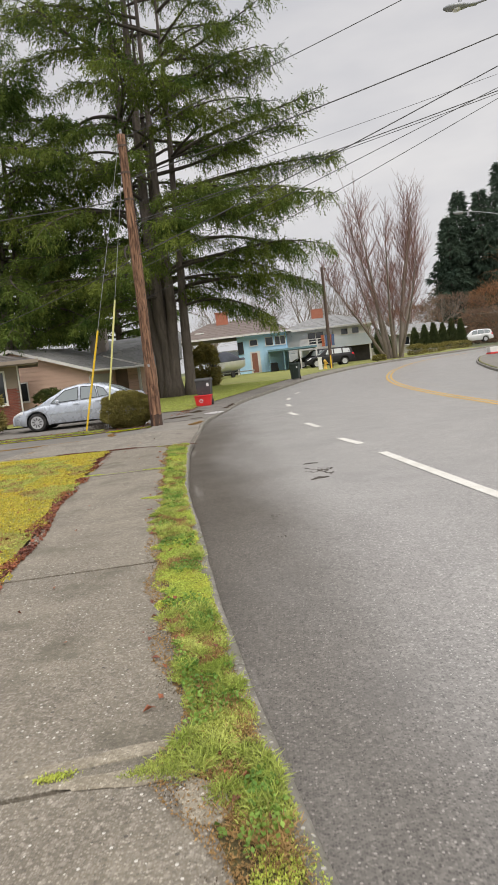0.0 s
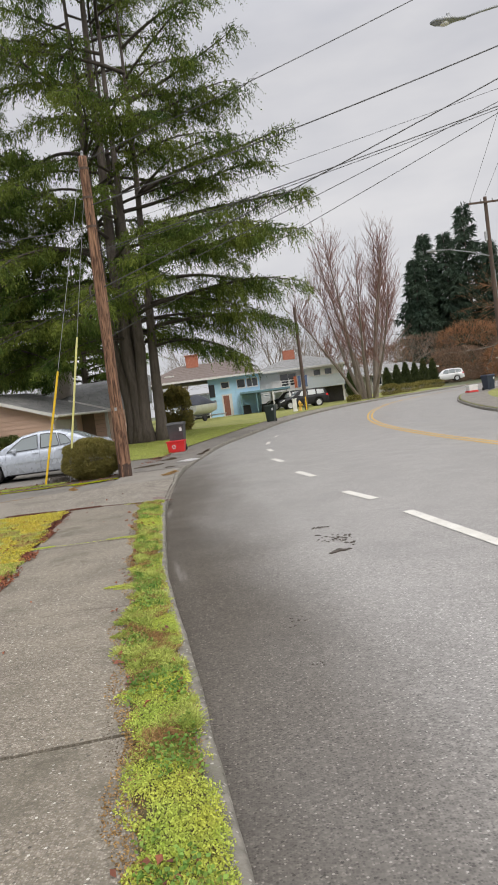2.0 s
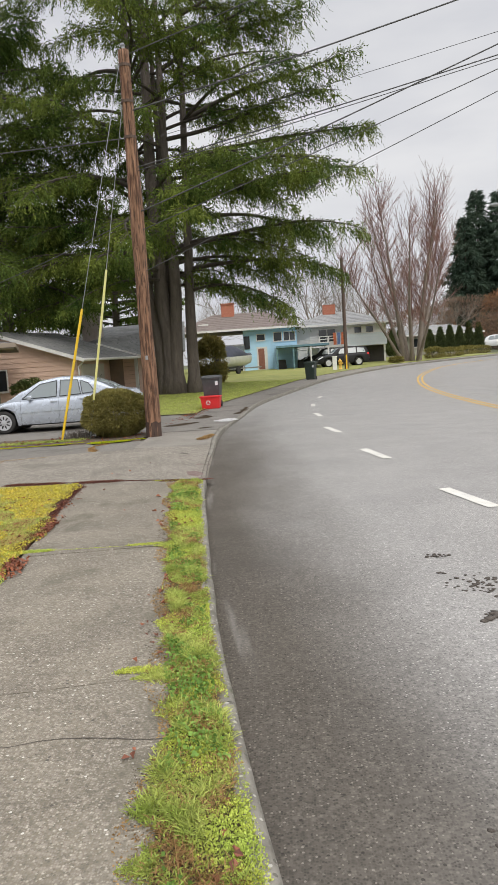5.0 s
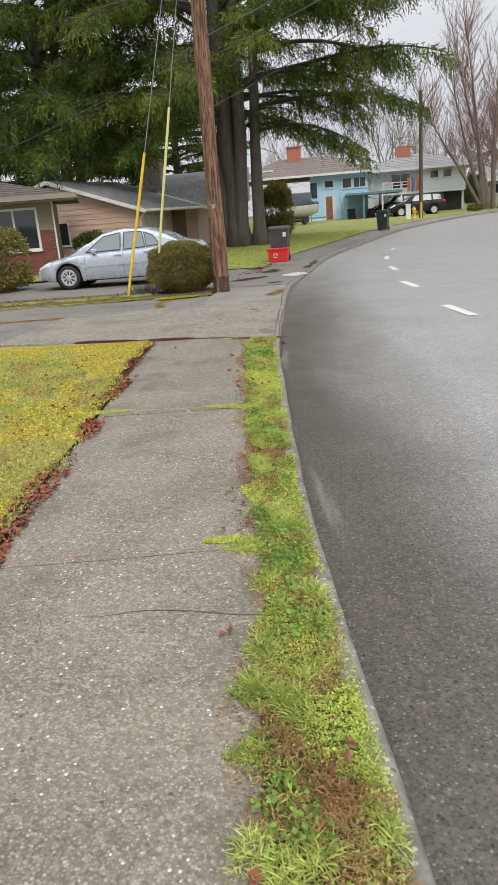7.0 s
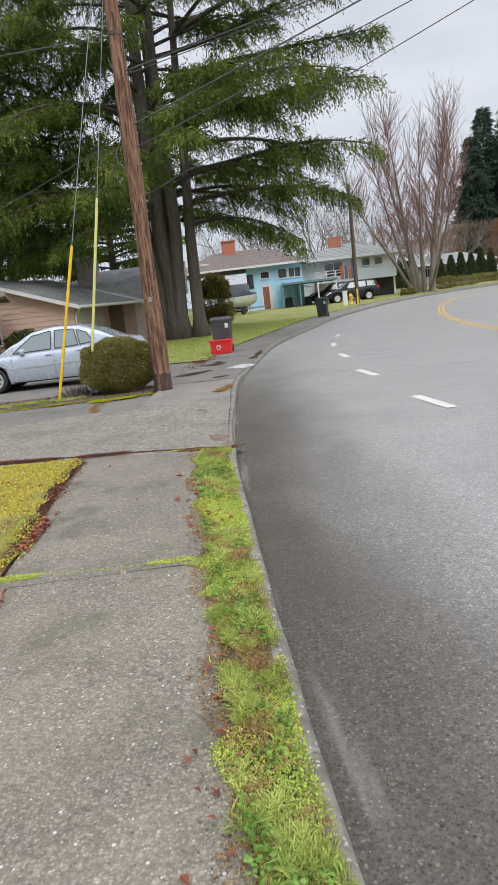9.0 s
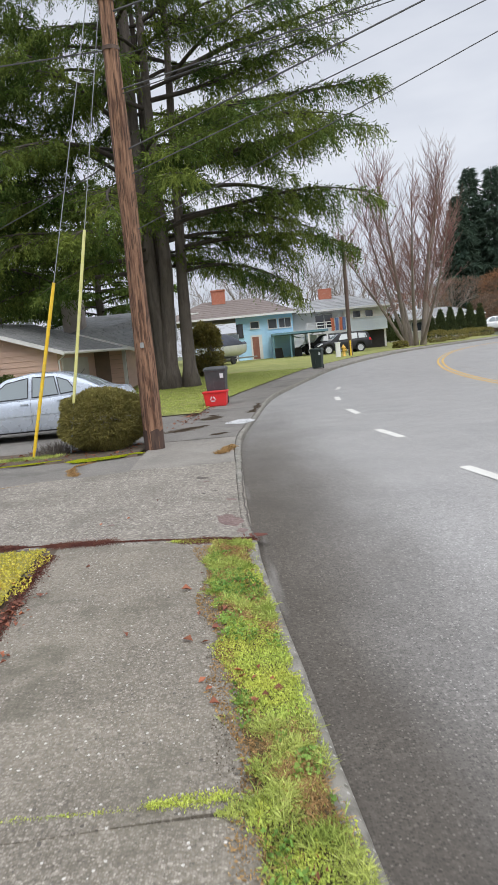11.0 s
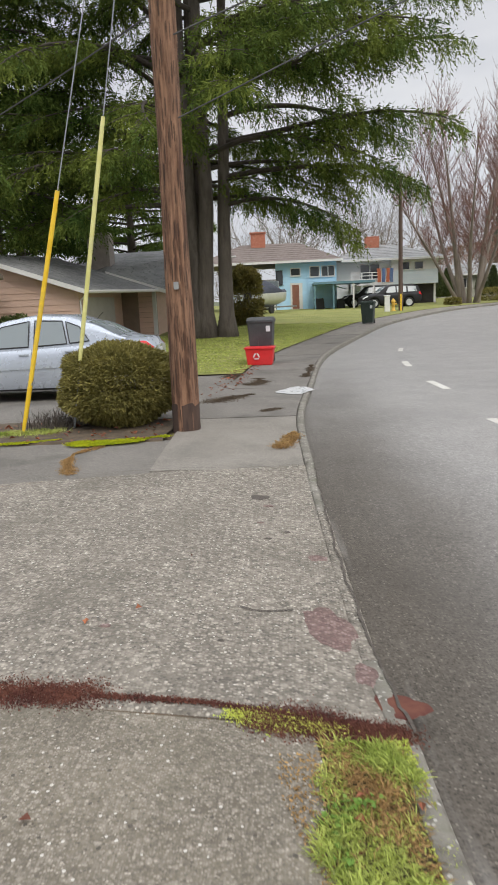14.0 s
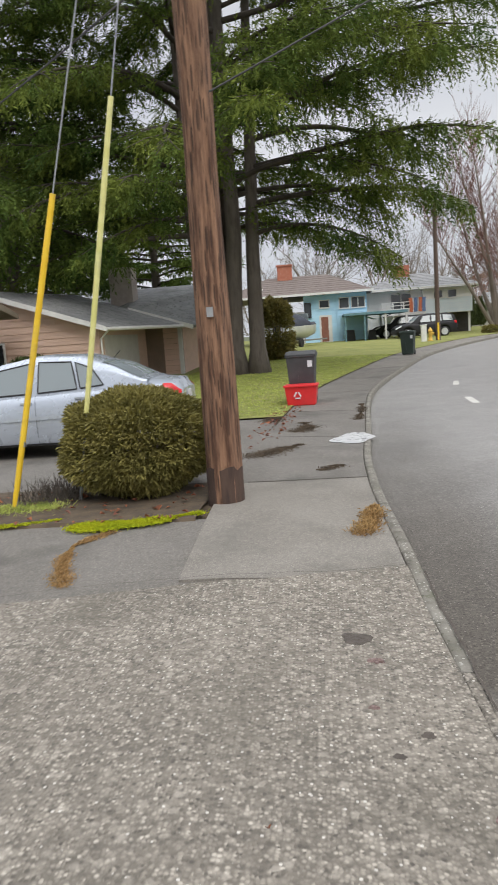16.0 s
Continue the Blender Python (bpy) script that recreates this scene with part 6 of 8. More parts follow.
M_CHIMNEY = material("chimney_brick", (0.38, 0.13, 0.08), (0.48, 0.19, 0.12), 5.0, 0.9, 0.5, 30.0, [(0.5, 0.35, 0.28)], 9.0, 0.25)
M_STONE = material("pale_chimney_stone", (0.42, 0.36, 0.33), (0.52, 0.46, 0.43), 4.0, 0.9, 0.6, 20.0)
M_TEAL = material("teal_carport", (0.10, 0.20, 0.24), (0.15, 0.26, 0.30), 2.0, 0.6, 0.1, 30.0)
M_PANE = glass_material("window_glass", (0.03, 0.035, 0.04), 0.08)
M_DOOR = material("brown_door", (0.22, 0.09, 0.06), (0.28, 0.12, 0.08), 3.0, 0.6, 0.05, 30.0)
# near-black colour that stands in for shade under overhangs
M_SHADE = material("painted_shade", (0.035, 0.03, 0.027), (0.05, 0.045, 0.04), 3.0, 0.9, 0)


def slab_between(a, b, c, d, thick, name, mat, parent, label=""):
    """A flat roof plane with thickness, from its four corners."""
    q = [Vector(p) for p in (a, b, c, d)]
    n = (q[1] - q[0]).cross(q[3] - q[0]).normalized()
    if n.z < 0:
        n = -n
    m = Mesh()
    lo = [p - n * thick for p in q]
    m.add(q + lo, [(0, 1, 2, 3), (7, 6, 5, 4)] + [(i, i + 4, (i + 1) % 4 + 4, (i + 1) % 4) for i in range(4)])
    fixed = m.data(name, mat)
    fix_normals(fixed)
    return part(name, fixed, None, parent, label)


def hip_roof(parent, x0, x1, y0, y1, z, rise, ridge_in, mat, thick=0.14, fascia=M_TRIM):
    """A hipped roof with its eaves' boards."""
    ym = (y0 + y1) / 2
    r0, r1 = (x0 + ridge_in, ym, z + rise), (x1 - ridge_in, ym, z + rise)
    m = Mesh()
    v = [(x0, y0, z), (x1, y0, z), (x1, y1, z), (x0, y1, z), r0, r1, (x0, y0, z - thick), (x1, y0, z - thick), (x1, y1, z - thick), (x0, y1, z - thick)]
    m.add(v, [(0, 1, 5, 4), (1, 2, 5), (2, 3, 4, 5), (3, 0, 4), (6, 9, 8, 7)])
    data = m.data("roof", mat)
    part("roof", data, None, parent, "shallow shingled roof")
    e = 0.03
    for a, b in (((x0 - e, y0 - e), (x1 + e, y0)), ((x0 - e, y1), (x1 + e, y1 + e)), ((x0 - e, y0), (x0, y1)), ((x1, y0), (x1 + e, y1))):
        part("fascia", Mesh().box((*a, z - thick - 0.03), (*b, z + 0.012)), fascia, parent)
    if rise > 0.3:
        rows = []
        for k in range(1, 9):
            u = k / 9
            rows.append(((x0 + ridge_in * u, y0 + (ym - y0) * u, z + rise * u), (x1 - ridge_in * u, y0 + (ym - y0) * u, z + rise * u)))
        for a, b in rows:
            part("shingle_course", Mesh().box((a[0], a[1] - 0.03, a[2] + 0.0), (b[0], b[1] + 0.03, b[2] + 0.018)), mat, parent)


def window(parent, x0, x1, z0, z1, y, mullions=1, frame_mat=M_TRIM, fr=0.06):
    """A window in a wall that faces -y: a frame round a set-back pane."""
    w = new("window")
    w.parent = parent
    part("pane", Mesh().box((x0, y - 0.012, z0), (x1, y - 0.004, z1)), M_PANE, w, "dark window glass")
    for a, b in (((x0 - fr, z0 - fr), (x1 + fr, z0)), ((x0 - fr, z1), (x1 + fr, z1 + fr)), ((x0 - fr, z0), (x0, z1)), ((x1, z0), (x1 + fr, z1))):
        part("frame", Mesh().box((a[0], y - 0.05, a[1]), (b[0], y - 0.002, b[1])), frame_mat, w)
    for k in range(1, mullions + 1):
        xm = x0 + (x1 - x0) * k / (mullions + 1)
        part("mullion", Mesh().box((xm - fr * 0.4, y - 0.04, z0), (xm + fr * 0.4, y - 0.013, z1)), frame_mat, w)
    part("sill", Mesh().box((x0 - fr * 1.3, y - 0.09, z0 - fr * 1.5), (x1 + fr * 1.3, y - 0.002, z0 - fr)), frame_mat, w)
    return w


def boards(parent, x0, x1, z0, z1, y, step, mat, clip=None):
    """Overlapping lap siding on a wall that faces -y; clip gives the highest z at each x."""
    z = z0
    while z < z1 - 0.01:
        t = min(z + step, z1)
        xa, xb = x0, x1
        if clip:
            ok = [x for x in steps(x0, x1, 160) if clip(x) >= t]
            if not ok:
                break
            xa, xb = ok[0], ok[-1]
        m = Mesh()
        m.add([(xa, y - 0.028, z), (xb, y - 0.028, z), (xb, y - 0.006, t - 0.008), (xa, y - 0.006, t - 0.008), (xa, y, z), (xb, y, z), (xb, y, t - 0.008), (xa, y, t - 0.008)],
              [(0, 1, 2, 3), (4, 5, 1, 0), (1, 5, 6, 2), (4, 0, 3, 7), (3, 2, 6, 7)])
        part("siding_board", m, mat, parent)
        z = t


# the salmon-coloured house
pink = thing("house", "low salmon-sided house with grey shingle roof", "house")
RX, EX, EZ, RZ = -13.9, -9.56, 2.21, 3.70
slope = (RZ - EZ) / (EX - RX)
gable = Mesh().prism([(-18.0, -0.2), (EX - 0.35, -0.2), (EX - 0.35, EZ - 0.02), (RX, RZ - 0.18), (-18.0, EZ - 0.02)], 40.55, 40.75, "y")
part("gable_wall", gable, M_PINK, pink)
boards(pink, -18.0, EX - 0.35, 0.1, 3.2, 40.55, 0.23, M_PINK, lambda x: RZ - 0.2 - abs(x - RX) * slope)
part("side_wall", Mesh().box((EX - 0.55, 40.75, -0.2), (EX - 0.35, 49, EZ + 0.02)), M_PINK, pink)
slab_between((RX, 40.1, RZ), (EX, 40.1, EZ), (EX + 1.5, 46.0, EZ + 0.04), (RX + 1.5, 46.0, RZ + 0.04), 0.12, "roof", M_ROOF, pink, "grey shingle roof slope")
slab_between((RX, 40.1, RZ), (-18.2, 40.1, EZ), (-18.2, 49.4, EZ), (RX, 49.4, RZ), 0.12, "roof", M_ROOF, pink, "grey shingle roof slope")
for sgn, xe in ((1, EX), (-1, -18.2)):
    a, b = Vector((RX, 40.07, RZ + 0.012)), Vector((xe + 0.03 * sgn, 40.07, EZ + 0.012))
    m = Mesh()
    m.add([a, b, b - Vector((0, 0, 0.17)), a - Vector((0, 0, 0.17)), a + Vector((0, 0.045, 0)), b + Vector((0, 0.045, 0)), b + Vector((0, 0.045, -0.17)), a + Vector((0, 0.045, -0.17))],
          [(0, 1, 2, 3), (7, 6, 5, 4), (0, 4, 5, 1), (3, 2, 6, 7), (1, 5, 6, 2), (0, 3, 7, 4)])
    part("barge_board", m, M_TRIM, pink)
part("gutter", Mesh().tube([(EX + 0.05, 40.1, EZ - 0.08), (EX + 1.55, 46.0, EZ - 0.04)], 0.065, 8), M_TRIM, pink)
part("downpipe", Mesh().tube([(EX + 0.02, 40.4, EZ - 0.12), (EX - 0.28, 40.48, EZ - 0.38), (EX - 0.28, 40.48, 0)], 0.035, 8), M_TRIM, pink)
door = part("garage_door", Mesh().box((EX - 0.36, 41.0, 0.0), (EX - 0.31, 45.5, 1.95)), M_GARAGE, pink, "cream panelled garage door")
for i in range(4):
    part("door_panel", Mesh().box((EX - 0.312, 41.1, 0.05 + 0.48 * i), (EX - 0.295, 45.4, 0.49 + 0.48 * i), None, 0.006), M_GARAGE, door)
window(pink, -14.3, -13.3, 0.9, 1.85, 40.52, 0)
part("entry_wall", Mesh().box((-10.0, 47.0, -0.1), (-8.35, 47.2, 2.5)), M_BROWN_WALL, pink)
boards(pink, -9.15, -8.4, 0.1, 2.35, 47.0, 0.23, M_PINK)
part("corner_post", Mesh().box((-8.5, 46.9, -0.1), (-8.34, 47.06, 2.4)), M_TRIM, pink)
part("rear_wall", Mesh().box((-8.55, 47.2, -0.1), (-8.35, 57, 2.5)), M_PINK, pink)
slab_between((-10.26, 45.9, 3.05), (-7.63, 45.9, 2.17), (-6.06, 50.5, 2.49), (-6.37, 53.5, 4.36), 0.12, "roof", M_ROOF, pink, "grey shingle roof slope")
slab_between((-10.26, 45.9, 3.05), (-6.37, 53.5, 4.36), (-11.52, 51.5, 4.2), (-15.52, 51.5, 3.0), 0.12, "roof", M_ROOF, pink, "grey shingle roof slope")
part("rear_gable", Mesh().prism([(-16.0, 2.3), (-9.4, 2.3), (-12.0, 3.1)], 47.02, 47.2, "y"), M_PINK, pink)
a, b = Vector((-10.26, 45.86, 3.07)), Vector((-7.63, 45.86, 2.19))
m = Mesh()
m.add([a, b, b - Vector((0, 0, 0.18)), a - Vector((0, 0, 0.18)), a + Vector((0, 0.045, 0)), b + Vector((0, 0.045, 0)), b + Vector((0, 0.045, -0.18)), a + Vector((0, 0.045, -0.18))],
      [(0, 1, 2, 3), (7, 6, 5, 4), (0, 4, 5, 1), (3, 2, 6, 7), (1, 5, 6, 2), (0, 3, 7, 4)])
part("barge_board", m, M_TRIM, pink)
part("chimney", Mesh().box((-11.4, 47.4, 3.0), (-10.4, 48.3, 4.85), None, 0.03), M_STONE, pink, "pale stone chimney")
part("back_wall", Mesh().box((-18.0, 56.8, -0.2), (-8.35, 57, 2.5)), M_PINK, pink)
part("west_wall", Mesh().box((-18.2, 40.55, -0.2), (-18.0, 57, 2.2)), M_PINK, pink)

# the brick house beside the driveway
brick = thing("house", "low brick house with a wide white-framed window", "house", pose(-11.5, 34.4, 0, 0, 0, 19))
part("wall_core", Mesh().box((-14, 0, -0.2), (0, 4.6, 2.6)), M_MORTAR, brick)
part("upper_panel", Mesh().box((-14, -0.045, 1.62), (0.03, 0, 2.6)), M_TAN, brick, "tan wall panel above the brick")
window(brick, -3.0, -0.62, 1.0, 2.36, -0.055, 2, fr=0.085)
part("downpipe", Mesh().tube([(0.03, -0.1, 2.6), (0.03, -0.1, 0)], 0.035, 8), M_TRIM, brick)
hip_roof(brick, -15, 0.95, -1.0, 5.4, 2.80, 0.75, 3.0, M_ROOF_DARK, 0.12, M_TAN)
part("soffit", Mesh().box((-14.9, -0.95, 2.60), (0.9, 0, 2.64)), M_TAN, brick)
brick_data = Mesh().box((0, -0.055, 0), (0.205, 0.0, 0.062), None, 0.004).data("brick", M_BRICK)
for row in range(22):
    for k in range(18):
        bx = -0.215 * (k + 1) - (0.107 if row % 2 else 0)
        bz = 0.02 + row * 0.073
        if bx > -0.62 - 2.5 and bx < -0.72 and bz > 0.85:
            continue
        ob_ = part("brick", brick_data, None, brick)
        ob_.location = (bx, 0, bz)
part("far_brickwork", Mesh().box((-14, -0.05, 0), (-4.0, -0.002, 1.6)), M_BRICK, brick)

# the blue house
blue = thing("house", "split-level sky blue house with brown roof and brick chimney", "house", pose(0, 78, gz(0, 78)))
part("wall_core", Mesh().box((-3.75, 0, -0.3), (1.5, 9, 3.95)), M_BLUE, blue)
part("garage_core", Mesh().box((-7.2, 2.5, -0.3), (-3.75, 9, 2.3)), M_OFFWHITE, blue)
boards(blue, -3.7, -1.0, 0.0, 3.9, 0.0, 0.26, M_BLUE)
boards(blue, -1.0, 1.5, 0.0, 3.9, 0.0, 0.26, M_BLUE)
part("corner_board", Mesh().box((-1.06, -0.08, 0), (-0.94, -0.01, 3.9)), M_BLUE, blue)
hip_roof(blue, -10.6, 2.0, -0.8, 10, 4.1, 1.85, 3.6, M_ROOF_BROWN)
dr = part("door", Mesh().box((-2.35, -0.06, 0.05), (-1.75, -0.03, 2.1), None, 0.01), M_DOOR, blue, "reddish brown front door")
part("door_frame", Mesh().box((-2.5, -0.05, 0.0), (-1.45, -0.035, 2.25)), M_TRIM, blue, "white door surround")
window(blue, -2.4, -1.65, 2.9, 3.45, -0.03, 0, fr=0.07)
window(blue, -0.75, 0.0, 2.75, 3.55, -0.03, 0, fr=0.07)
window(blue, 0.25, 1.3, 2.75, 3.55, -0.03, 1, fr=0.07)
window(blue, -3.65, -3.2, 2.2, 3.3, -0.03, 0, M_BLACK, 0.07)
part("chimney", Mesh().box((-6.0, 3.6, 4.8), (-4.7, 4.6, 6.85), None, 0.02), M_CHIMNEY, blue, "red brick chimney")
part("chimney_cap", Mesh().box((-6.08, 3.52, 6.85), (-4.62, 4.68, 6.98), None, 0.02), M_CHIMNEY, blue)
part("skylight", Mesh().box((-8.2, 0.9, 4.72), (-7.2, 1.9, 4.86), pose(0, 0, 0, 0, 0, 0), 0.02), M_TRIM, blue, "white roof skylight")
part("lean_to_roof", Mesh().box((-7.6, -1.0, 2.5), (-3.7, 3.0, 2.62)), M_ROOF, blue)
# dark sheet before the off-white wall, painting the lean-to's shade
part("lean_to_shade", Mesh().box((-7.5, 2.4, -0.2), (-3.76, 2.5, 2.5)), M_SHADE, blue)
for x in (-7.4, -3.85):
    part("post", Mesh().box((x - 0.07, -0.9, -0.2), (x + 0.07, -0.76, 2.5)), M_TRIM, blue)

# the white house with deck
white = thing("house", "two-storey white and pale blue house with a deck", "house", pose(0, 82, gz(0, 82)))
part("wall_core", Mesh().box((1.6, 0, -0.3), (10.7, 9, 3.95)), M_OFFWHITE, white)
boards(white, 1.62, 5.0, 0.0, 3.9, 0.0, 0.26, M_OFFWHITE)
part("upper_bay", Mesh().box((6.6, -0.7, 1.75), (10.75, 0, 3.9)), M_OFFWHITE, white)
boards(white, 6.6, 10.75, 1.75, 3.0, -0.7, 0.22, M_PALEBLUE)
boards(white, 6.6, 10.75, 3.0, 3.9, -0.7, 0.22, M_OFFWHITE)
window(white, 7.5, 8.2, 3.05, 3.65, -0.73, 0, fr=0.06)
window(white, 8.7, 9.4, 3.05, 3.65, -0.73, 0, fr=0.06)
window(white, 3.9, 5.6, 2.3, 3.6, -0.03, 1, fr=0.07)
hip_roof(white, 0.9, 11.6, -1.3, 10.3, 4.05, 1.55, 4.2, M_ROOF)
part("chimney", Mesh().box((4.7, 3.4, 4.6), (6.0, 4.4, 6.35), None, 0.02), M_CHIMNEY, white, "red brick chimney")
part("chimney_flashing", Mesh().box((4.6, 3.3, 4.5), (6.1, 4.5, 5.05)), M_TRIM, white)
deck = part("deck", Mesh().box((2.9, -2.0, 1.75), (6.6, 0, 1.95)), M_OFFWHITE, white, "raised wooden deck")
for x in steps(2.95, 6.55, 4):
    part("deck_post", Mesh().box((x - 0.05, -1.98, -0.3), (x + 0.05, -1.88, 2.85)), M_TRIM, deck)
for z in (2.25, 2.55, 2.82):
    part("rail", Mesh().box((2.9, -1.97, z), (6.6, -1.9, z + 0.07)), M_TRIM, deck)
# flat dark sheet on the wall paints the shade below the bay
part("bay_shade", Mesh().box((7.0, -0.02, 0), (10.5, -0.005, 1.7)), M_SHADE, white, "flat dark sheet painted as shade under the bay")
M_CLOTH_R = material("orange_red_cloth", (0.50, 0.13, 0.06), (0.58, 0.20, 0.10), 6.0, 0.9, 0.2, 20.0)
M_CLOTH_B = material("blue_cloth", (0.10, 0.16, 0.30), (0.16, 0.22, 0.36), 6.0, 0.9, 0.2, 20.0)
for i, x in enumerate((5.35, 5.75, 6.15, 6.45)):
    cl = thing("hanging_cloth", "bright cloth hung over the deck rail", "cloth", pose(x, 79.97, gz(0, 82) + 2.92), "cloths on the deck rail")
    m = Mesh()
    m.grid(lambda u, v: Vector((u + 0.03 * math.sin(v * 3 + i), -0.03 - 0.03 * math.sin(u * 18 + i), -v)), steps(-0.15, 0.15, 8), steps(-0.25, 0.95, 8))
    part("drape", m, M_CLOTH_R if i % 2 == 0 else M_CLOTH_B, cl)

# carport between the lawns
cp = thing("carport", "flat teal carport on thin posts", "carport", pose(0, 73.5, gz(0, 74)))
part("roof", Mesh().box((-0.6, 0, 2.0), (4.3, 5.2, 2.2), pose(0, 0, 0, 0, 0, 0), 0.02), M_TEAL, cp, "flat teal roof")
part("sagging_tarp", Mesh().grid(lambda u, v: Vector((u, v, 1.98 - 0.35 * math.sin((u - 1.0) / 2.2 * math.pi) * 1.0)), steps(1.0, 3.2, 10), steps(0.1, 3, 4)), M_TEAL, cp)
for x in (-0.5, 1.0, 2.6, 4.2):
    for y in (0.15, 5.0):
        part("post", Mesh().box((x - 0.06, y - 0.06, -0.3), (x + 0.06, y + 0.06, 2.0)), M_TRIM if x > 2 else M_TEAL, cp)
for x, w, h in ((-0.1, 0.9, 0.9), (1.7, 0.7, 0.8)):
    gr = thing("covered_grill", "dark covered shape under the carport", "grill", pose(x, 76, gz(x, 76)))
    part("cover", tapered(w, 0.7, w * 0.8, 0.55, 0.0, h, 0.08), M_BLACK, gr)
car("car", "dark car parked under the carport", pose(1.9, 77.2, gz(2, 77), 0, 0, 4), mat=M_CARDARK, **SUV)

# the boat by the blue house
M_HULL = material("white_hull", (0.62, 0.63, 0.63), (0.70, 0.71, 0.71), 2.0, 0.35, 0.02, 30.0)
M_CANVAS = material("dark_canvas", (0.03, 0.035, 0.05), (0.05, 0.055, 0.07), 5.0, 0.85, 0.3, 30.0)
boat = thing("boat", "white motor boat with dark canvas cover on a trailer", "boat", pose(-5.3, 66.5, gz(-5, 66), 0, 0, 62))
hull = Mesh()


def hull_at(x, k):
    t = x / 5.2
    w = 1.05 * (1 - max(0, t - 0.45) ** 2 * 3.1)
    keel = 0.55 + 0.5 * max(0, t - 0.5) ** 2 * 3
    sec = [(w, 1.45 + 0.12 * t), (w * 0.92, 1.0 + 0.1 * t), (w * 0.5, keel + 0.15), (0, keel), (-w * 0.5, keel + 0.15), (-w * 0.92, 1.0 + 0.1 * t), (-w, 1.45 + 0.12 * t)]
    return Vector((x, *sec[k]))


hull.grid(hull_at, steps(0, 5.2, 16), range(7))
hull.add([hull_at(0, k) for k in range(7)], [tuple(range(7))])
part("hull", hull, M_HULL, boat, smooth=True)
cover = Mesh()
cover.grid(lambda x, a: Vector((x, hull_at(x, 0).y * math.cos(a), 1.45 + 0.12 * x / 5.2 + (0.95 * math.sin(min(1, x / 3.2) * 3.0) ** 0.6 if x < 3.2 else 0.2) * math.sin(a) * (0.9 + 0.1 * math.cos(4 * a)))), steps(0.02, 5.1, 22), steps(0, math.pi, 10))
part("canvas_cover", cover, M_CANVAS, boat, "dark canvas cover", smooth=True)
part("windscreen", Mesh().box((2.9, -0.7, 1.75), (2.98, 0.7, 2.35), None, 0.02), M_GLASS, boat)
part("trailer", Mesh().box((-0.2, -0.45, 0.40), (6.2, 0.45, 0.50)).box((1.2, -1.0, 0.35), (1.4, 1.0, 0.45)), M_STEEL, boat, "steel trailer frame")
for y in (-0.95, 0.95):
    part("wheel", Mesh().lathe([(0.1, -0.09), (0.29, -0.09), (0.31, 0), (0.29, 0.09), (0.1, 0.09)], 18, pose(1.3, y, 0.31, 90, 0, 0)), M_RUBBER, boat)
part("outboard", Mesh().box((-0.55, -0.2, 0.7), (-0.1, 0.2, 1.75), None, 0.06), M_BLACK, boat, "black outboard motor")
van = car("car", "white van parked beside the blue house", pose(-6.9, 72, gz(-6, 72), 0, 0, 80), mat=M_CARWHITE, **SUV)

# far right: low fence, houses and mailbox
M_FENCE = material("pale_fence", (0.36, 0.35, 0.28), (0.44, 0.43, 0.35), 1.5, 0.85, 0.2, 20.0)
fh = thing("house", "long pale low house behind the arborvitae", "house", pose(0, 100, gz(20, 100)))
part("wall_core", Mesh().box((11, 0, -0.3), (25.2, 7, 2.4)), M_FENCE, fh)
hip_roof(fh, 10.4, 25.8, -0.7, 7.7, 2.5, 1.2, 3.2, M_ROOF)
for x in (13, 17, 20.5, 23):
    window(fh, x, x + 1.2, 1.0, 2.0, -0.02, 1)
rh = thing("house", "low grey-roofed house far down the street", "house", pose(5.5, 106, gz(40, 106)))
part("wall_core", Mesh().box((34.5, 0, -0.3), (50, 8, 2.8)), M_FENCE, rh)
hip_roof(rh, 33.6, 51, -1.5, 9, 2.9, 1.7, 4.0, M_ROOF)
for x in (36.5, 39.5, 43):
    part("porch_post", Mesh().box((x, -1.2, -0.3), (x + 0.25, -0.95, 2.8)), M_TRIM, rh)
window(rh, 37.5, 39, 0.9, 2.1, -0.02, 1)
mb = thing("mailbox", "dark mailbox on a wooden stand beside the pole", "mailbox", pose(19.2, 58.4, gz(19, 58)))
part("post", Mesh().box((-0.05, -0.05, -0.2), (0.05, 0.05, 1.0)), M_DARK_POLE, mb)
part("box", Mesh().prism([(-0.12, 0), (0.12, 0), (0.12, 0.14), (0.08, 0.22), (-0.08, 0.22), (-0.12, 0.14)], -0.28, 0.28, "y", pose(0, 0, 1.0)), M_BLACK, mb, "black metal mailbox")
part("shelf", Mesh().box((-0.4, -0.12, 0.94), (0.4, 0.12, 1.0)), M_DARK_POLE, mb)


# ---- what grows and lies on the ground ----
M_GRASS = material("verge_grass", (0.28, 0.36, 0.07), (0.54, 0.58, 0.17), 3.0, 0.8, 0, translucent=0.3, island=0.35, spec=0.2)
M_CLOVER = material("clover_leaf", (0.12, 0.24, 0.045), (0.26, 0.38, 0.08), 3.0, 0.7, 0, translucent=0.25, island=0.35, spec=0.25)
M_MOSSY = material("yellow_moss", (0.56, 0.58, 0.12), (0.44, 0.54, 0.12), 3.0, 0.9, 0, translucent=0.25, island=0.35, spec=0.1)
M_LAWNMOSS = material("lawn_moss", (0.60, 0.48, 0.08), (0.48, 0.45, 0.08), 2.0, 0.9, 0, translucent=0.25, island=0.35, spec=0.1)
M_STRAW = material("dead_grass", (0.28, 0.17, 0.075), (0.42, 0.28, 0.12), 3.0, 0.9, 0, translucent=0.2, island=0.35, spec=0.1)
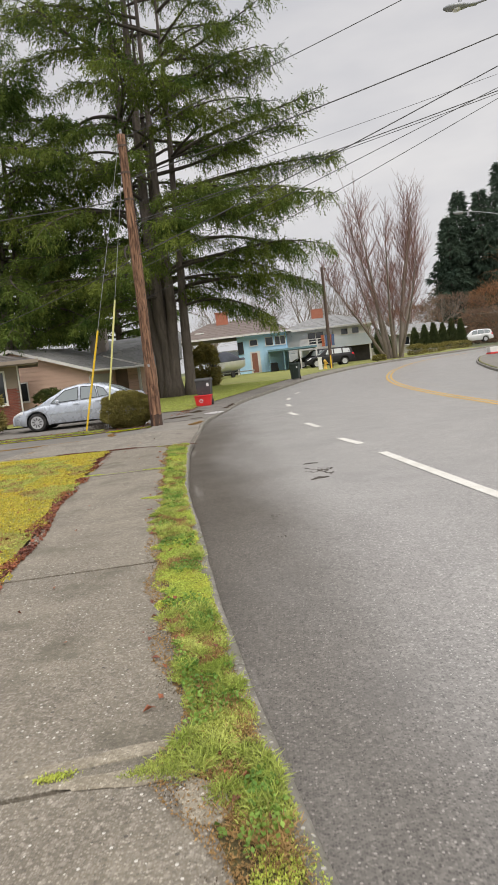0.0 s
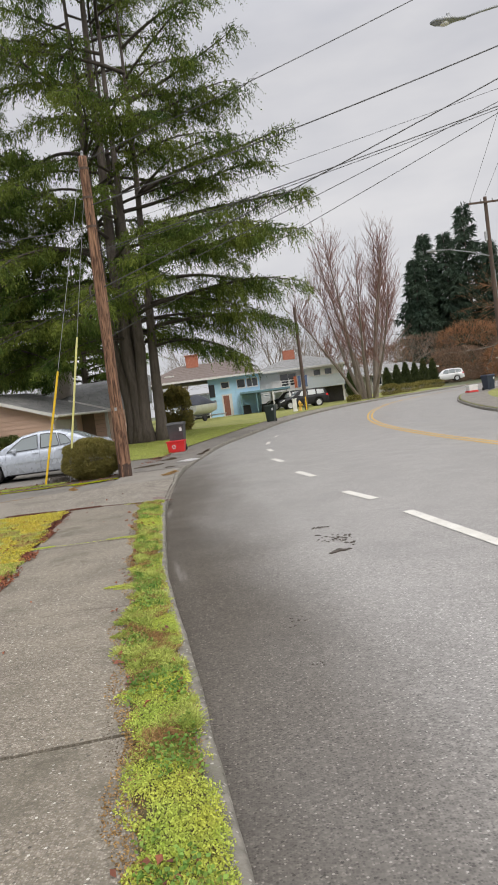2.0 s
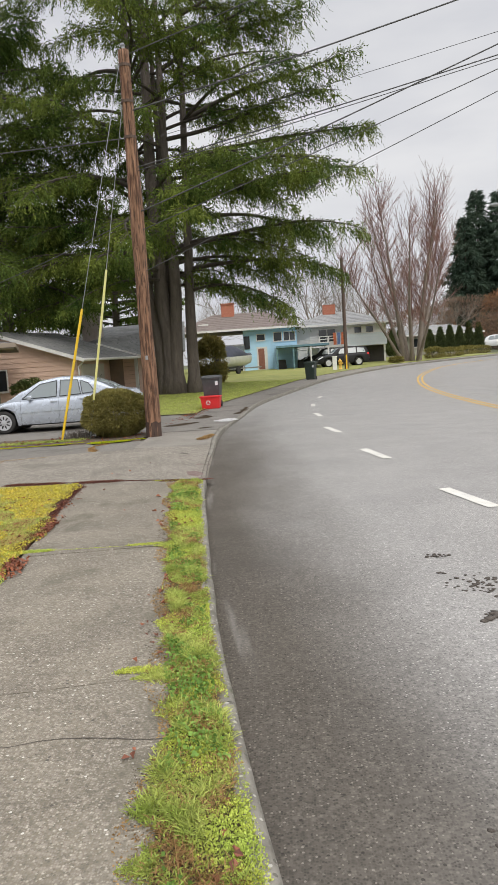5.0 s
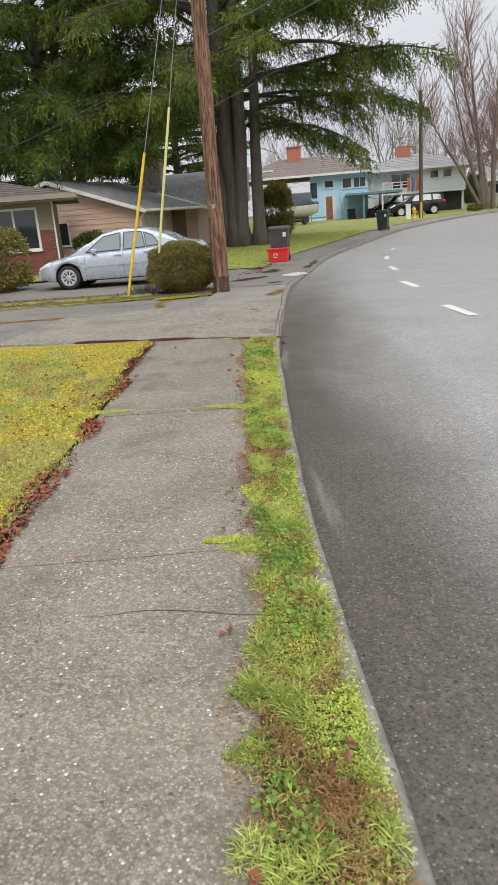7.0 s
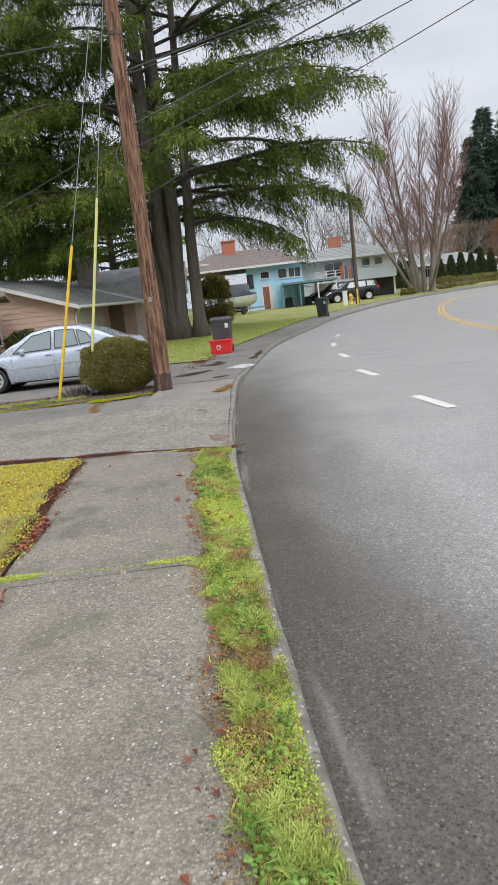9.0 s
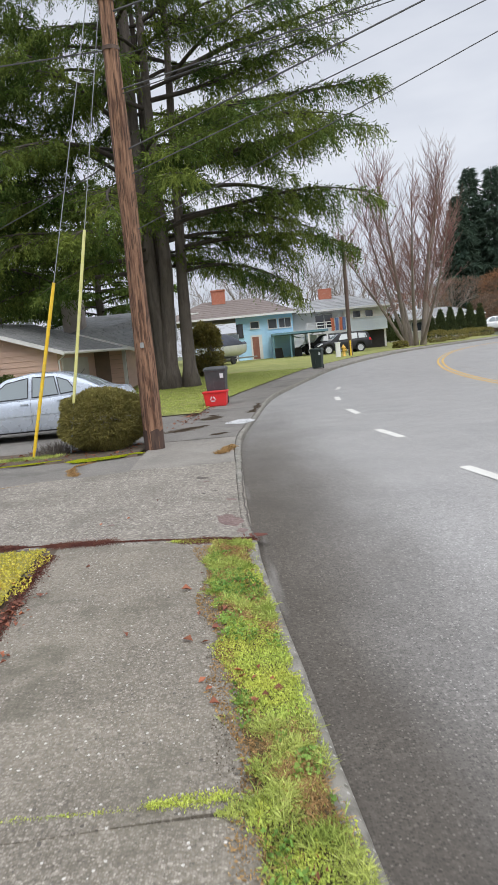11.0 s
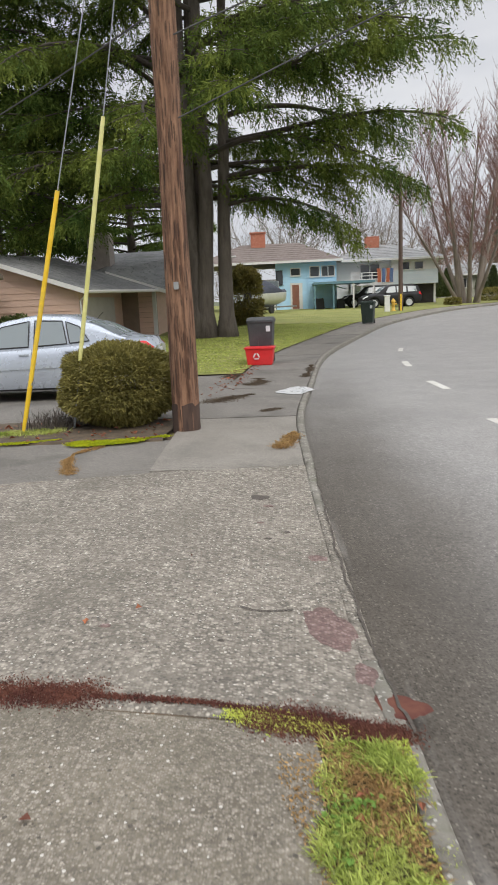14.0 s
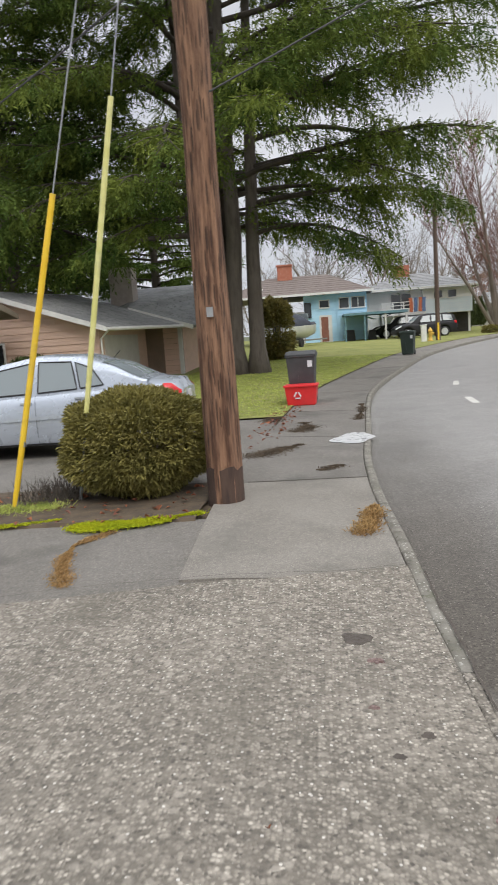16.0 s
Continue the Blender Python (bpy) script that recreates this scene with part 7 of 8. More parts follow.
M_LEAF = material("fallen_leaf", (0.30, 0.10, 0.04), (0.17, 0.06, 0.04), 2.0, 0.7, 0.2, 60.0, translucent=0.15, island=0.5)
M_REDMOSS = material("red_brown_moss", (0.085, 0.032, 0.026), (0.15, 0.062, 0.042), 6.0, 0.9, 0, island=0.35, spec=0.2)
M_BRIGHT = material("bright_moss", (0.44, 0.46, 0.02), (0.34, 0.40, 0.02), 6.0, 0.9, 0, translucent=0.2, island=0.3, spec=0.1)
M_MUD = material("dark_mud", (0.06, 0.05, 0.04), (0.10, 0.083, 0.068), 20.0, 0.8, 0.8, 60.0, bump_distance=0.01)
M_REDSTAIN = material("reddish_stain", (0.108, 0.069, 0.058), (0.151, 0.105, 0.089), 7.0, 0.85, 0.7, 90.0, bump_distance=0.006,
                      chips=((0.0, (0.07, 0.04, 0.036)), (1.0, (0.36, 0.27, 0.25)), (0.5, (0.18, 0.11, 0.10))), chip_scale=62.0, chip_amount=0.7)
# puddle at the kerb: the sky's white reflection is put into the base colour
M_PUDDLE_SHEEN = material("painted_puddle_sheen", (0.46, 0.46, 0.455), (0.58, 0.58, 0.57), 5.0, 0.3, 0.2, 60.0, stain=(0.42, 0.41, 0.40), stain_scale=3.0, stain_amount=0.5)
M_WORN = material("worn_cement", (0.20, 0.172, 0.120), (0.275, 0.24, 0.175), 9.0, 0.9, 0.5, 120.0, [(0.62, 0.58, 0.50)], 26.0, 0.15, (0.15, 0.13, 0.092), 6.0, 0.9, bump_distance=0.005,
                  chips=((0.0, (0.10, 0.088, 0.068)), (1.0, (0.52, 0.47, 0.38)), (0.5, (0.25, 0.215, 0.16))), chip_scale=105.0, chip_amount=0.6)



def kerb_places(rng, count, y0, y1, d0, d1):
    """Random places by distance along and from the kerb."""
    table = [(KERB.at(s), KERB.at(s, 1.0)) for s in steps(SY(y0), SY(y1), 240)]
    a = np.array([p[0] for p in table])
    n = np.array([p[1] for p in table]) - a
    f = rng.uniform(0, 239.99, count)
    i = f.astype(int)
    w = (f - i)[:, None]
    base, nn = a[i] * (1 - w) + a[i + 1] * w, n[i] * (1 - w) + n[i + 1] * w
    d = rng.uniform(0, 1, count)
    lo = d0 if not callable(d0) else d0(base[:, 1])
    hi = d1 if not callable(d1) else d1(base[:, 1])
    d = lo + (hi - lo) * d
    return base + nn * d[:, None], d


def waves(p, k=1.0, ph=0.0):
    """A cheap uneven field over the ground, about -1 to 1."""
    x, y = p[:, 0] * k, p[:, 1] * k
    return (np.sin(x * 7.1 + 1.3 * np.sin(y * 3.7 + ph)) + np.sin(y * 5.3 + 1.7 * np.sin(x * 4.1 + ph * 2)) + np.sin((x + y) * 2.3 + ph)) / 3


def tufts(name, p, length, width, rng, mat, label, lean=0.55, z=0.0, category="grass"):
    d = rng.normal(size=p.shape) * lean
    d[:, 2] = 1.0
    p = p.copy()
    p[:, 2] += z
    me = blade_mesh(name, [blades(p, d, length, width, rng, 0.2)], mat)
    return tagged(new(name, me), label, category, "", "stuff")


rng = np.random.default_rng(5)
def cushions(p):
    """Low mounds that the verge's moss and grass form."""
    return 0.020 * np.clip(0.35 + waves(p, 1.6, 1.5) + 0.5 * waves(p, 3.7, 0.6), 0, 1.3)


p, d = kerb_places(rng, 210000, 1.0, 17.05, 0.05, lambda y: verge_edge(y) + 0.05 + 0.04 * np.sin(y * 7.7) + 0.035 * np.sin(y * 17.3))
w = waves(p, 0.9)
w2 = waves(p, 2.1, 2.0)
w3 = waves(p, 4.3, 3.1)
width = verge_edge(p[:, 1])
edge = np.minimum((d - 0.03) / 0.10, (width + 0.05 - d) / 0.13)
keep = (edge + 0.7 * w2 + 0.55 * w3 + rng.normal(size=len(d)) * 0.22 > 0.22)
p, d, w, w2, w3 = p[keep], d[keep], w[keep], w2[keep], w3[keep]
p[:, 2] += cushions(p)
jit = rng.normal(size=len(w)) * 0.16
moss = w + 0.5 * w2 + jit > 0.12
straw = (~moss) & (0.6 * w2 + 0.7 * w3 + 2 * jit < -0.30)
green = ~(moss | straw)
tall = green & (w3 > 0.32)
short = green & ~tall
tufts("verge_grass", p[short], rng.uniform(0.012, 0.036, short.sum()), 0.006, rng, M_GRASS, "short bright green grass on the verge", 0.9)
tufts("verge_grass", p[tall], rng.uniform(0.03, 0.085, tall.sum()), 0.0045, rng, M_GRASS, "longer green grass tufts on the verge", 1.1)
tufts("verge_moss", p[moss], rng.uniform(0.007, 0.020, moss.sum()), 0.008, rng, M_MOSSY, "soft yellow-green moss cushions on the verge", 0.9)
tufts("verge_straw", p[straw], rng.uniform(0.02, 0.06, straw.sum()), 0.004, rng, M_STRAW, "brown dead grass on the verge", 1.6)
p, d = kerb_places(rng, 15000, 1.0, 16.75, 0.08, lambda y: verge_edge(y) + 0.02)
keep = waves(p, 1.3, 4.0) + 0.4 * waves(p, 3.9, 1.0) > 0.12
p = p[keep]
p[:, 2] += cushions(p)
tufts("clover", p, rng.uniform(0.014, 0.030, len(p)), 0.017, rng, M_CLOVER, "small green clover leaves in the verge", 1.5, 0.018, "plant")
for y, reach, count in ((5.12, 0.26, 1500), (9.6, 0.12, 700), (10.97, 0.20, 1300), (13.62, 0.16, 900)):
    # grass that creeps from the verge along a joint
    u = rng.uniform(0, 1, count) ** 1.4
    base = np.array([KERB.at(SY(y + dy), float(verge_edge(y)) + reach * uu) for uu, dy in zip(u, rng.normal(size=count) * 0.05 * (1.1 - u))])
    tufts("joint_grass", base, rng.uniform(0.015, 0.05, count) * (1.2 - u), 0.005, rng, M_GRASS, "green grass creeping along a sidewalk joint", 1.1, 0.002)

# the front lawn
p, d = kerb_places(rng, 165000, 4.0, 17.40, lambda y: 1.64 + 0.05 * np.sin(y * 2.9) + 0.04 * np.sin(y * 9.1) + 0.12 * np.clip((y - 14.2) / 2.2, 0, 1), 6.2)
w, w2 = waves(p, 0.45), waves(p, 1.4, 1.0)
moss = w + 0.6 * w2 > -0.15
straw = (~moss) & (w2 + rng.normal(size=len(w2)) * 0.3 < -0.42)
green = ~(moss | straw)
tufts("lawn_grass", p[green], rng.uniform(0.02, 0.05, green.sum()), 0.008, rng, M_GRASS, "short green grass of the front lawn", 0.9, 0.01)
tufts("lawn_moss", p[moss], rng.uniform(0.015, 0.035, moss.sum()), 0.014, rng, M_LAWNMOSS, "yellow moss spread through the lawn", 1.0, 0.01)
tufts("lawn_straw", p[straw], rng.uniform(0.02, 0.045, straw.sum()), 0.007, rng, M_STRAW, "straw-coloured dead grass in the lawn", 1.2, 0.01)
p, d = kerb_places(rng, 40000, 11.0, 17.7, 6.2, 12.0)
tufts("lawn_moss", p, rng.uniform(0.02, 0.045, len(p)), 0.024, rng, M_LAWNMOSS, "yellow moss spread over the back of the lawn", 1.0, 0.01)
p, d = kerb_places(rng, 15000, 2.0, 17.0, lambda y: verge_edge(y) - 0.03, lambda y: verge_edge(y) + 0.09 + 0.05 * np.sin(y * 5.3))
tufts("verge_litter", p, rng.uniform(0.006, 0.022, len(p)), 0.008, rng, M_STRAW, "brown grass litter along the sidewalk edge", 2.0, 0.003, "litter")
p, d = kerb_places(rng, 7000, 2.0, 17.0, lambda y: verge_edge(y) - 0.03, lambda y: verge_edge(y) + 0.13)
keep = waves(p, 1.7, 5.0) > 0.1
tufts("verge_litter", p[keep], rng.uniform(0.004, 0.012, keep.sum()), 0.007, rng, M_SOIL, "dark soil crumbs along the sidewalk edge", 2.0, 0.003, "litter")
p, d = kerb_places(rng, 16000, 3.0, 17.0, 0.03, 0.11)
keep = waves(p, 1.9, 7.0) > 0.05
tufts("kerb_moss", p[keep], rng.uniform(0.005, 0.014, keep.sum()), 0.008, rng, M_MOSSY, "thin moss creeping over the kerb", 1.6, 0.0, "moss")
# the houses' lawn, nearest stretch
p, d = kerb_places(rng, 50000, 30.4, 50, 1.66, 9.0)
p[:, 2] += np.array([gz(0, y) for y in p[:, 1]])
tufts("house_lawn_grass", p, rng.uniform(0.03, 0.07, len(p)), 0.018, rng, M_GRASS, "short green grass under the cedar", 0.8, 0.01)


def leaf_litter(name, p, size, rng, label, z=0.012):
    """Curled fallen leaves: two bent halves each."""
    n = len(p)
    a = rng.uniform(0, 6.283, n)
    ax = np.stack([np.cos(a), np.sin(a), rng.normal(size=n) * 0.25], axis=1)
    sd = np.stack([-np.sin(a), np.cos(a), rng.normal(size=n) * 0.3], axis=1)
    L = (size * rng.uniform(0.6, 1.4, n))[:, None]
    c = p + np.array([0, 0, z])
    lift = np.array([0, 0, 1.0]) * L * rng.uniform(0.1, 0.45, (n, 1))
    tip, tail = c + ax * L * 0.6, c - ax * L * 0.5
    v = np.stack([tail, c + sd * L * 0.36 + lift, tip, c, tail, c, tip, c - sd * L * 0.36 + lift], axis=1).reshape(-1, 3)
    return tagged(new(name, blade_mesh(name, [v], M_LEAF)), label, "leaves", "", "stuff")


p1, _ = kerb_places(rng, 5600, 5.0, 17.0, lambda y: 1.55 - 0.04 * np.sin(y * 2.1), lambda y: 1.72 + 0.05 * np.sin(y * 3.3))
keep = waves(p1, 0.9, 3.0) + 0.5 * waves(p1, 2.7, 1.0) + 0.9 * np.exp(-((p1[:, 1] - 8.6) / 1.8) ** 2) + rng.normal(size=len(p1)) * 0.3 > 0.25
p2, _ = kerb_places(rng, 2600, 5.0, 16.6, 1.8, 6.5)
p3, _ = kerb_places(rng, 420, 2.0, 16.9, 0.08, 0.50)
keep3 = waves(p3, 1.1, 6.0) > 0.0
p3 = p3[keep3]
p4, _ = kerb_places(rng, 12, 3.0, 21.0, 0.5, 1.5)
leaf_litter("fallen_leaves", np.concatenate([p1[keep], p2, p3, p4]), 0.036, rng, "brown and russet fallen leaves along the lawn edge")
leaf_litter("fallen_leaves", np.array([(-2.05, 15.05, 0.0), (-2.42, 15.2, 0.0), (-1.45, 12.0, 0.0), (-0.15, 5.0, 0.0), (-1.52, 12.25, 0.0), (-2.15, 15.9, 0.0), (-1.1, 9.0, 0.0)]), 0.055, rng, "single red and orange leaves on the sidewalk")
p5 = np.stack([rng.uniform(-9.5, -3.8, 260), rng.uniform(22.85, 24.2, 260), np.full(260, 0.02)], axis=1)
p6, _ = kerb_places(rng, 160, 26.5, 33.0, 1.35, 1.9)
leaf_litter("bed_leaves", np.concatenate([p5, p6]), 0.055, rng, "brown fallen leaves on the planting strip")


def tuft_band(points, width, count, rng, jitter=0.3):
    """Places scattered along a bent band of the ground."""
    q = np.array(points, dtype=float)
    seg = np.linalg.norm(np.diff(q, axis=0), axis=1)
    cum = np.concatenate([[0], np.cumsum(seg)])
    t = rng.uniform(0, cum[-1], count)
    i = np.clip(np.searchsorted(cum, t) - 1, 0, len(seg) - 1)
    u = ((t - cum[i]) / seg[i])[:, None]
    p = q[i] * (1 - u) + q[i + 1] * u
    wd = width * (0.65 + 0.35 * np.sin(t * 5.1) + 0.25 * np.sin(t * 11.7))
    p = p + rng.normal(size=(count, 2)) * np.maximum(0.12, wd / width)[:, None] * width * 0.4
    return np.concatenate([p, np.zeros((count, 1))], axis=1)


def slope_z(p):
    """Sets places near the kerb down with the dipped apron."""
    for q in p:
        k = KERB.at(SY(q[1]), 0).x
        q[2] -= dip(q[1]) * max(0.0, 1 - max(0, k - q[0]) / 1.3)
    return p


# moss and debris in the joints
tufts("joint_moss", tuft_band([(-3.25, 13.56), (-2.9, 13.60), (-2.75, 13.61)], 0.07, 3000, rng), rng.uniform(0.006, 0.02, 3000), 0.008, rng, M_MOSSY, "green moss in a sidewalk joint", 1.0, 0, "moss")
tufts("joint_moss", tuft_band([(-2.75, 13.61), (-2.3, 13.62), (-1.75, 13.64)], 0.022, 1500, rng), rng.uniform(0.005, 0.015, 1500), 0.008, rng, M_MOSSY, "thin moss in a sidewalk joint", 1.4, -0.004, "moss")
tufts("joint_moss", tuft_band([(-2.05, 13.64), (-1.9, 13.65), (-1.75, 13.66)], 0.05, 1300, rng), rng.uniform(0.006, 0.018, 1300), 0.007, rng, M_MOSSY, "green moss spreading from the verge joint", 1.2, 0, "moss")
tufts("joint_moss", tuft_band([(-0.80, 5.0), (-0.74, 5.01), (-0.69, 5.03)], 0.05, 420, rng), rng.uniform(0.006, 0.016, 420), 0.008, rng, M_MOSSY, "small green moss cushion in a sidewalk joint", 1.0, 0.003, "moss")
tufts("joint_moss", tuft_band([(-1.55, 10.98), (-1.5, 11.0), (-1.35, 11.0), (-1.3, 11.0)], 0.05, 1100, rng), rng.uniform(0.008, 0.02, 1100), 0.007, rng, M_MOSSY, "green moss in a sidewalk joint", 1.0, 0, "moss")
for band, wd, cnt, mat_, lab in (([(-4.6, 17.50), (-3.9, 17.44), (-3.4, 17.38), (-2.98, 17.36)], 0.15, 26000, M_REDMOSS, "dark red-brown moss along the apron joint"),
                                 ([(-2.98, 17.36), (-2.5, 17.32), (-2.2, 17.24), (-1.78, 17.12)], 0.035, 5000, M_REDMOSS, "dark red-brown moss in the apron joint"),
                                 ([(-2.30, 17.20), (-2.10, 17.18), (-1.95, 17.13), (-1.74, 17.08)], 0.12, 16000, M_REDMOSS, "dark red-brown moss beside the verge"),
                                 ([(-2.40, 17.24), (-2.2, 17.18), (-1.95, 17.12)], 0.08, 3600, M_MOSSY, "yellow moss among the red moss")):
    red = slope_z(tuft_band(band, wd, cnt, rng))
    tufts("red_moss" if mat_ is M_REDMOSS else "joint_moss", red, rng.uniform(0.004, 0.012, len(red)), 0.008, rng, mat_, lab, 1.4, 0.002, "moss")
edge = np.array([KERB.at(SY(y), 1.72 + dd) for y, dd in zip(rng.uniform(13.8, 17.2, 9000), rng.normal(size=9000) * 0.035)])
tufts("red_moss", edge, rng.uniform(0.006, 0.016, len(edge)), 0.009, rng, M_REDMOSS, "dark red-brown moss along the lawn edge", 1.4, 0.004, "moss")
red = np.concatenate([tuft_band([(-5.7, 17.3), (-5.7, 18.4), (-5.75, 19.6), (-5.85, 20.5)], 0.10, 9000, rng), tuft_band([(-7.4, 20.4), (-6.5, 20.5), (-5.85, 20.6)], 0.16, 7000, rng), tuft_band([(-5.85, 20.6), (-5.2, 20.75), (-4.5, 21.0)], 0.05, 5000, rng)])
tufts("edge_moss", red, rng.uniform(0.008, 0.025, len(red)), 0.009, rng, M_STRAW, "brown debris along the driveway edge", 1.1, -0.012, "debris")
br = tuft_band([(-4.75, 22.80), (-4.35, 22.82), (-3.95, 22.98), (-3.72, 23.12)], 0.17, 26000, rng)
tufts("bright_moss", br, rng.uniform(0.012, 0.035, len(br)), 0.010, rng, M_BRIGHT, "vivid yellow-green moss in front of the bush", 0.9, 0.004, "moss")
br = tuft_band([(-9.5, 22.7), (-7.0, 22.78), (-6.0, 22.82), (-5.3, 22.98), (-5.0, 23.1)], 0.08, 14000, rng)
tufts("bright_moss", br, rng.uniform(0.012, 0.03, len(br)), 0.010, rng, M_BRIGHT, "yellow-green moss edging the planting strip", 0.9, 0.004, "moss")
gr = tuft_band([(-9.5, 23.3), (-7, 23.4), (-5.2, 23.6)], 0.3, 9000, rng)
tufts("strip_grass", gr, rng.uniform(0.02, 0.09, len(gr)), 0.008, rng, M_GRASS, "thin grass and weeds in the planting strip", 0.7, 0.01)
ds = tuft_band([(-2.30, 22.25), (-2.2, 22.7), (-2.15, 23.1)], 0.13, 2600, rng)
tufts("dead_tuft", ds, rng.uniform(0.02, 0.06, len(ds)), 0.007, rng, M_STRAW, "pale dead grass tuft at the kerb", 1.0, 0.0)
for x, y, n in ((-5.3, 24.0, 260), (-5.45, 23.75, 160)):
    st = np.stack([rng.normal(x, 0.16, n), rng.normal(y, 0.08, n), np.zeros(n)], axis=1)
    tufts("dead_stalks", st, rng.uniform(0.15, 0.42, n), 0.008, rng, M_MUD, "dark dead flower stalks by the guy wire", 0.35, 0.0, "plant")


def blob(name, x, y, rx, ry, h, mat, label, seed, category, rot=0.0, z=None, n=28):
    """A thin uneven patch lying on the ground, raised in the middle."""
    m = Mesh()
    rings = [0.0, 0.3, 0.55, 0.78, 0.93, 1.0]

    def at(r, k):
        a = 2 * math.pi * k / n
        e = 1 + 0.38 * noise.noise((math.cos(a) * 1.6 + seed, math.sin(a) * 1.6, seed)) + 0.16 * noise.noise((math.cos(a) * 5 + seed, math.sin(a) * 5, seed))
        u, v = r * e * rx * math.cos(a), r * e * ry * math.sin(a)
        px, py = x + u * math.cos(rot) - v * math.sin(rot), y + u * math.sin(rot) + v * math.cos(rot)
        pz = z(px, py) if callable(z) else (z or 0)
        return Vector((px, py, pz + h * (1 - r ** 3) * (1 + 0.5 * noise.noise((px * 14, py * 14, 1))) + (0.001 if r < 1 else -0.004)))
    m.grid(at, rings, range(n + 1))
    return solid(name, m, mat, label, category, "stuff", smooth=True)


def apron_z(x, y):
    k = KERB.at(SY(y), 0).x
    return -dip(y) * max(0.0, 1 - max(0, k - x) / 1.3) + 0.006 * noise.noise((x * 1.7, y * 1.7, 0.3))


for x, y, sx, sy, count, top in ((0.58, 13.15, 0.15, 0.05, 30, 0.016), (0.70, 12.40, 0.17, 0.20, 60, 0.018), (0.64, 11.78, 0.09, 0.06, 26, 0.030), (0.52, 12.7, 0.05, 0.05, 8, 0.014), (0.80, 12.1, 0.06, 0.10, 16, 0.018),
                                 (0.06, 9.72, 0.08, 0.10, 20, 0.011), (0.12, 8.86, 0.08, 0.04, 10, 0.009)):
    m = Mesh()
    for k in range(count):
        cx, cy = x + rng.normal() * sx * 0.5, y + rng.normal() * sy * 0.5
        r = top * rng.uniform(0.2, 0.8)
        bm = bmesh.new()
        bmesh.ops.create_icosphere(bm, subdivisions=1, radius=r)
        for v in bm.verts:
            v.co *= 1 + 0.5 * noise.noise(v.co * 40 + Vector((cx, cy, k)))
            v.co = Vector((v.co.x * 1.5 + cx, v.co.y * 1.5 + cy, v.co.z * 0.45 + road_z(cx, cy) + r * 0.15))
        bm.verts.index_update()
        m.add([v.co for v in bm.verts], [[v.index for v in f.verts] for f in bm.faces])
        bm.free()
    solid("mud_crumbs", m, M_MUD, "dark crumbs of mud dropped on the asphalt", "mud", "stuff", smooth=True)
blob("red_stain", -1.97, 18.12, 0.11, 0.28, 0.002, M_REDSTAIN, "reddish worn stain on the apron", 31, "stain", 0.25, apron_z)
blob("red_stain", -1.83, 17.62, 0.06, 0.11, 0.002, M_REDSTAIN, "reddish worn stain on the apron", 32, "stain", 0, apron_z)
blob("red_stain", -1.72, 17.32, 0.10, 0.12, 0.003, M_REDMOSS, "dark red moss patch on the apron", 33, "moss", 0.5, apron_z)
for i, (x, y, r) in enumerate(((-2.0, 19.1, 0.07), (-2.44, 20.5, 0.09), (-2.36, 20.25, 0.04), (-2.2, 19.6, 0.03), (-2.4, 19.8, 0.025), (-2.33, 19.45, 0.025), (-3.1, 18.0, 0.03), (-2.5, 17.9, 0.02))):
    blob("dark_spot", x, y, r, r * 0.8, 0.003, M_REDSTAIN if i % 2 == 0 else M_MUD, "small dark spot on the apron", 40 + i, "stain", 0, apron_z)
# the puddle, its sky reflection painted as a pale patch
blob("puddle_sheen", -2.14, 27.45, 0.25, 0.62, 0.0, M_PUDDLE_SHEEN, "puddle at the kerb with painted pale sky reflection", 51, "patch", -0.3, lambda x, y: land(SY(y), max(0.0, KERB.at(SY(y)).x - x)).z + 0.009)
for x, y, rx, ry, rot, sd in ((-0.55, 5.13, 0.34, 0.045, 0.24, 61), (-0.42, 4.98, 0.30, 0.06, 0.1, 62), (-0.16, 4.80, 0.10, 0.15, 0.5, 63)):
    blob("worn_patch", x, y, rx, ry, 0.0012, M_WORN, "pale worn cement beside a sidewalk joint", sd, "stain", rot, lambda x, y: 0.0035)
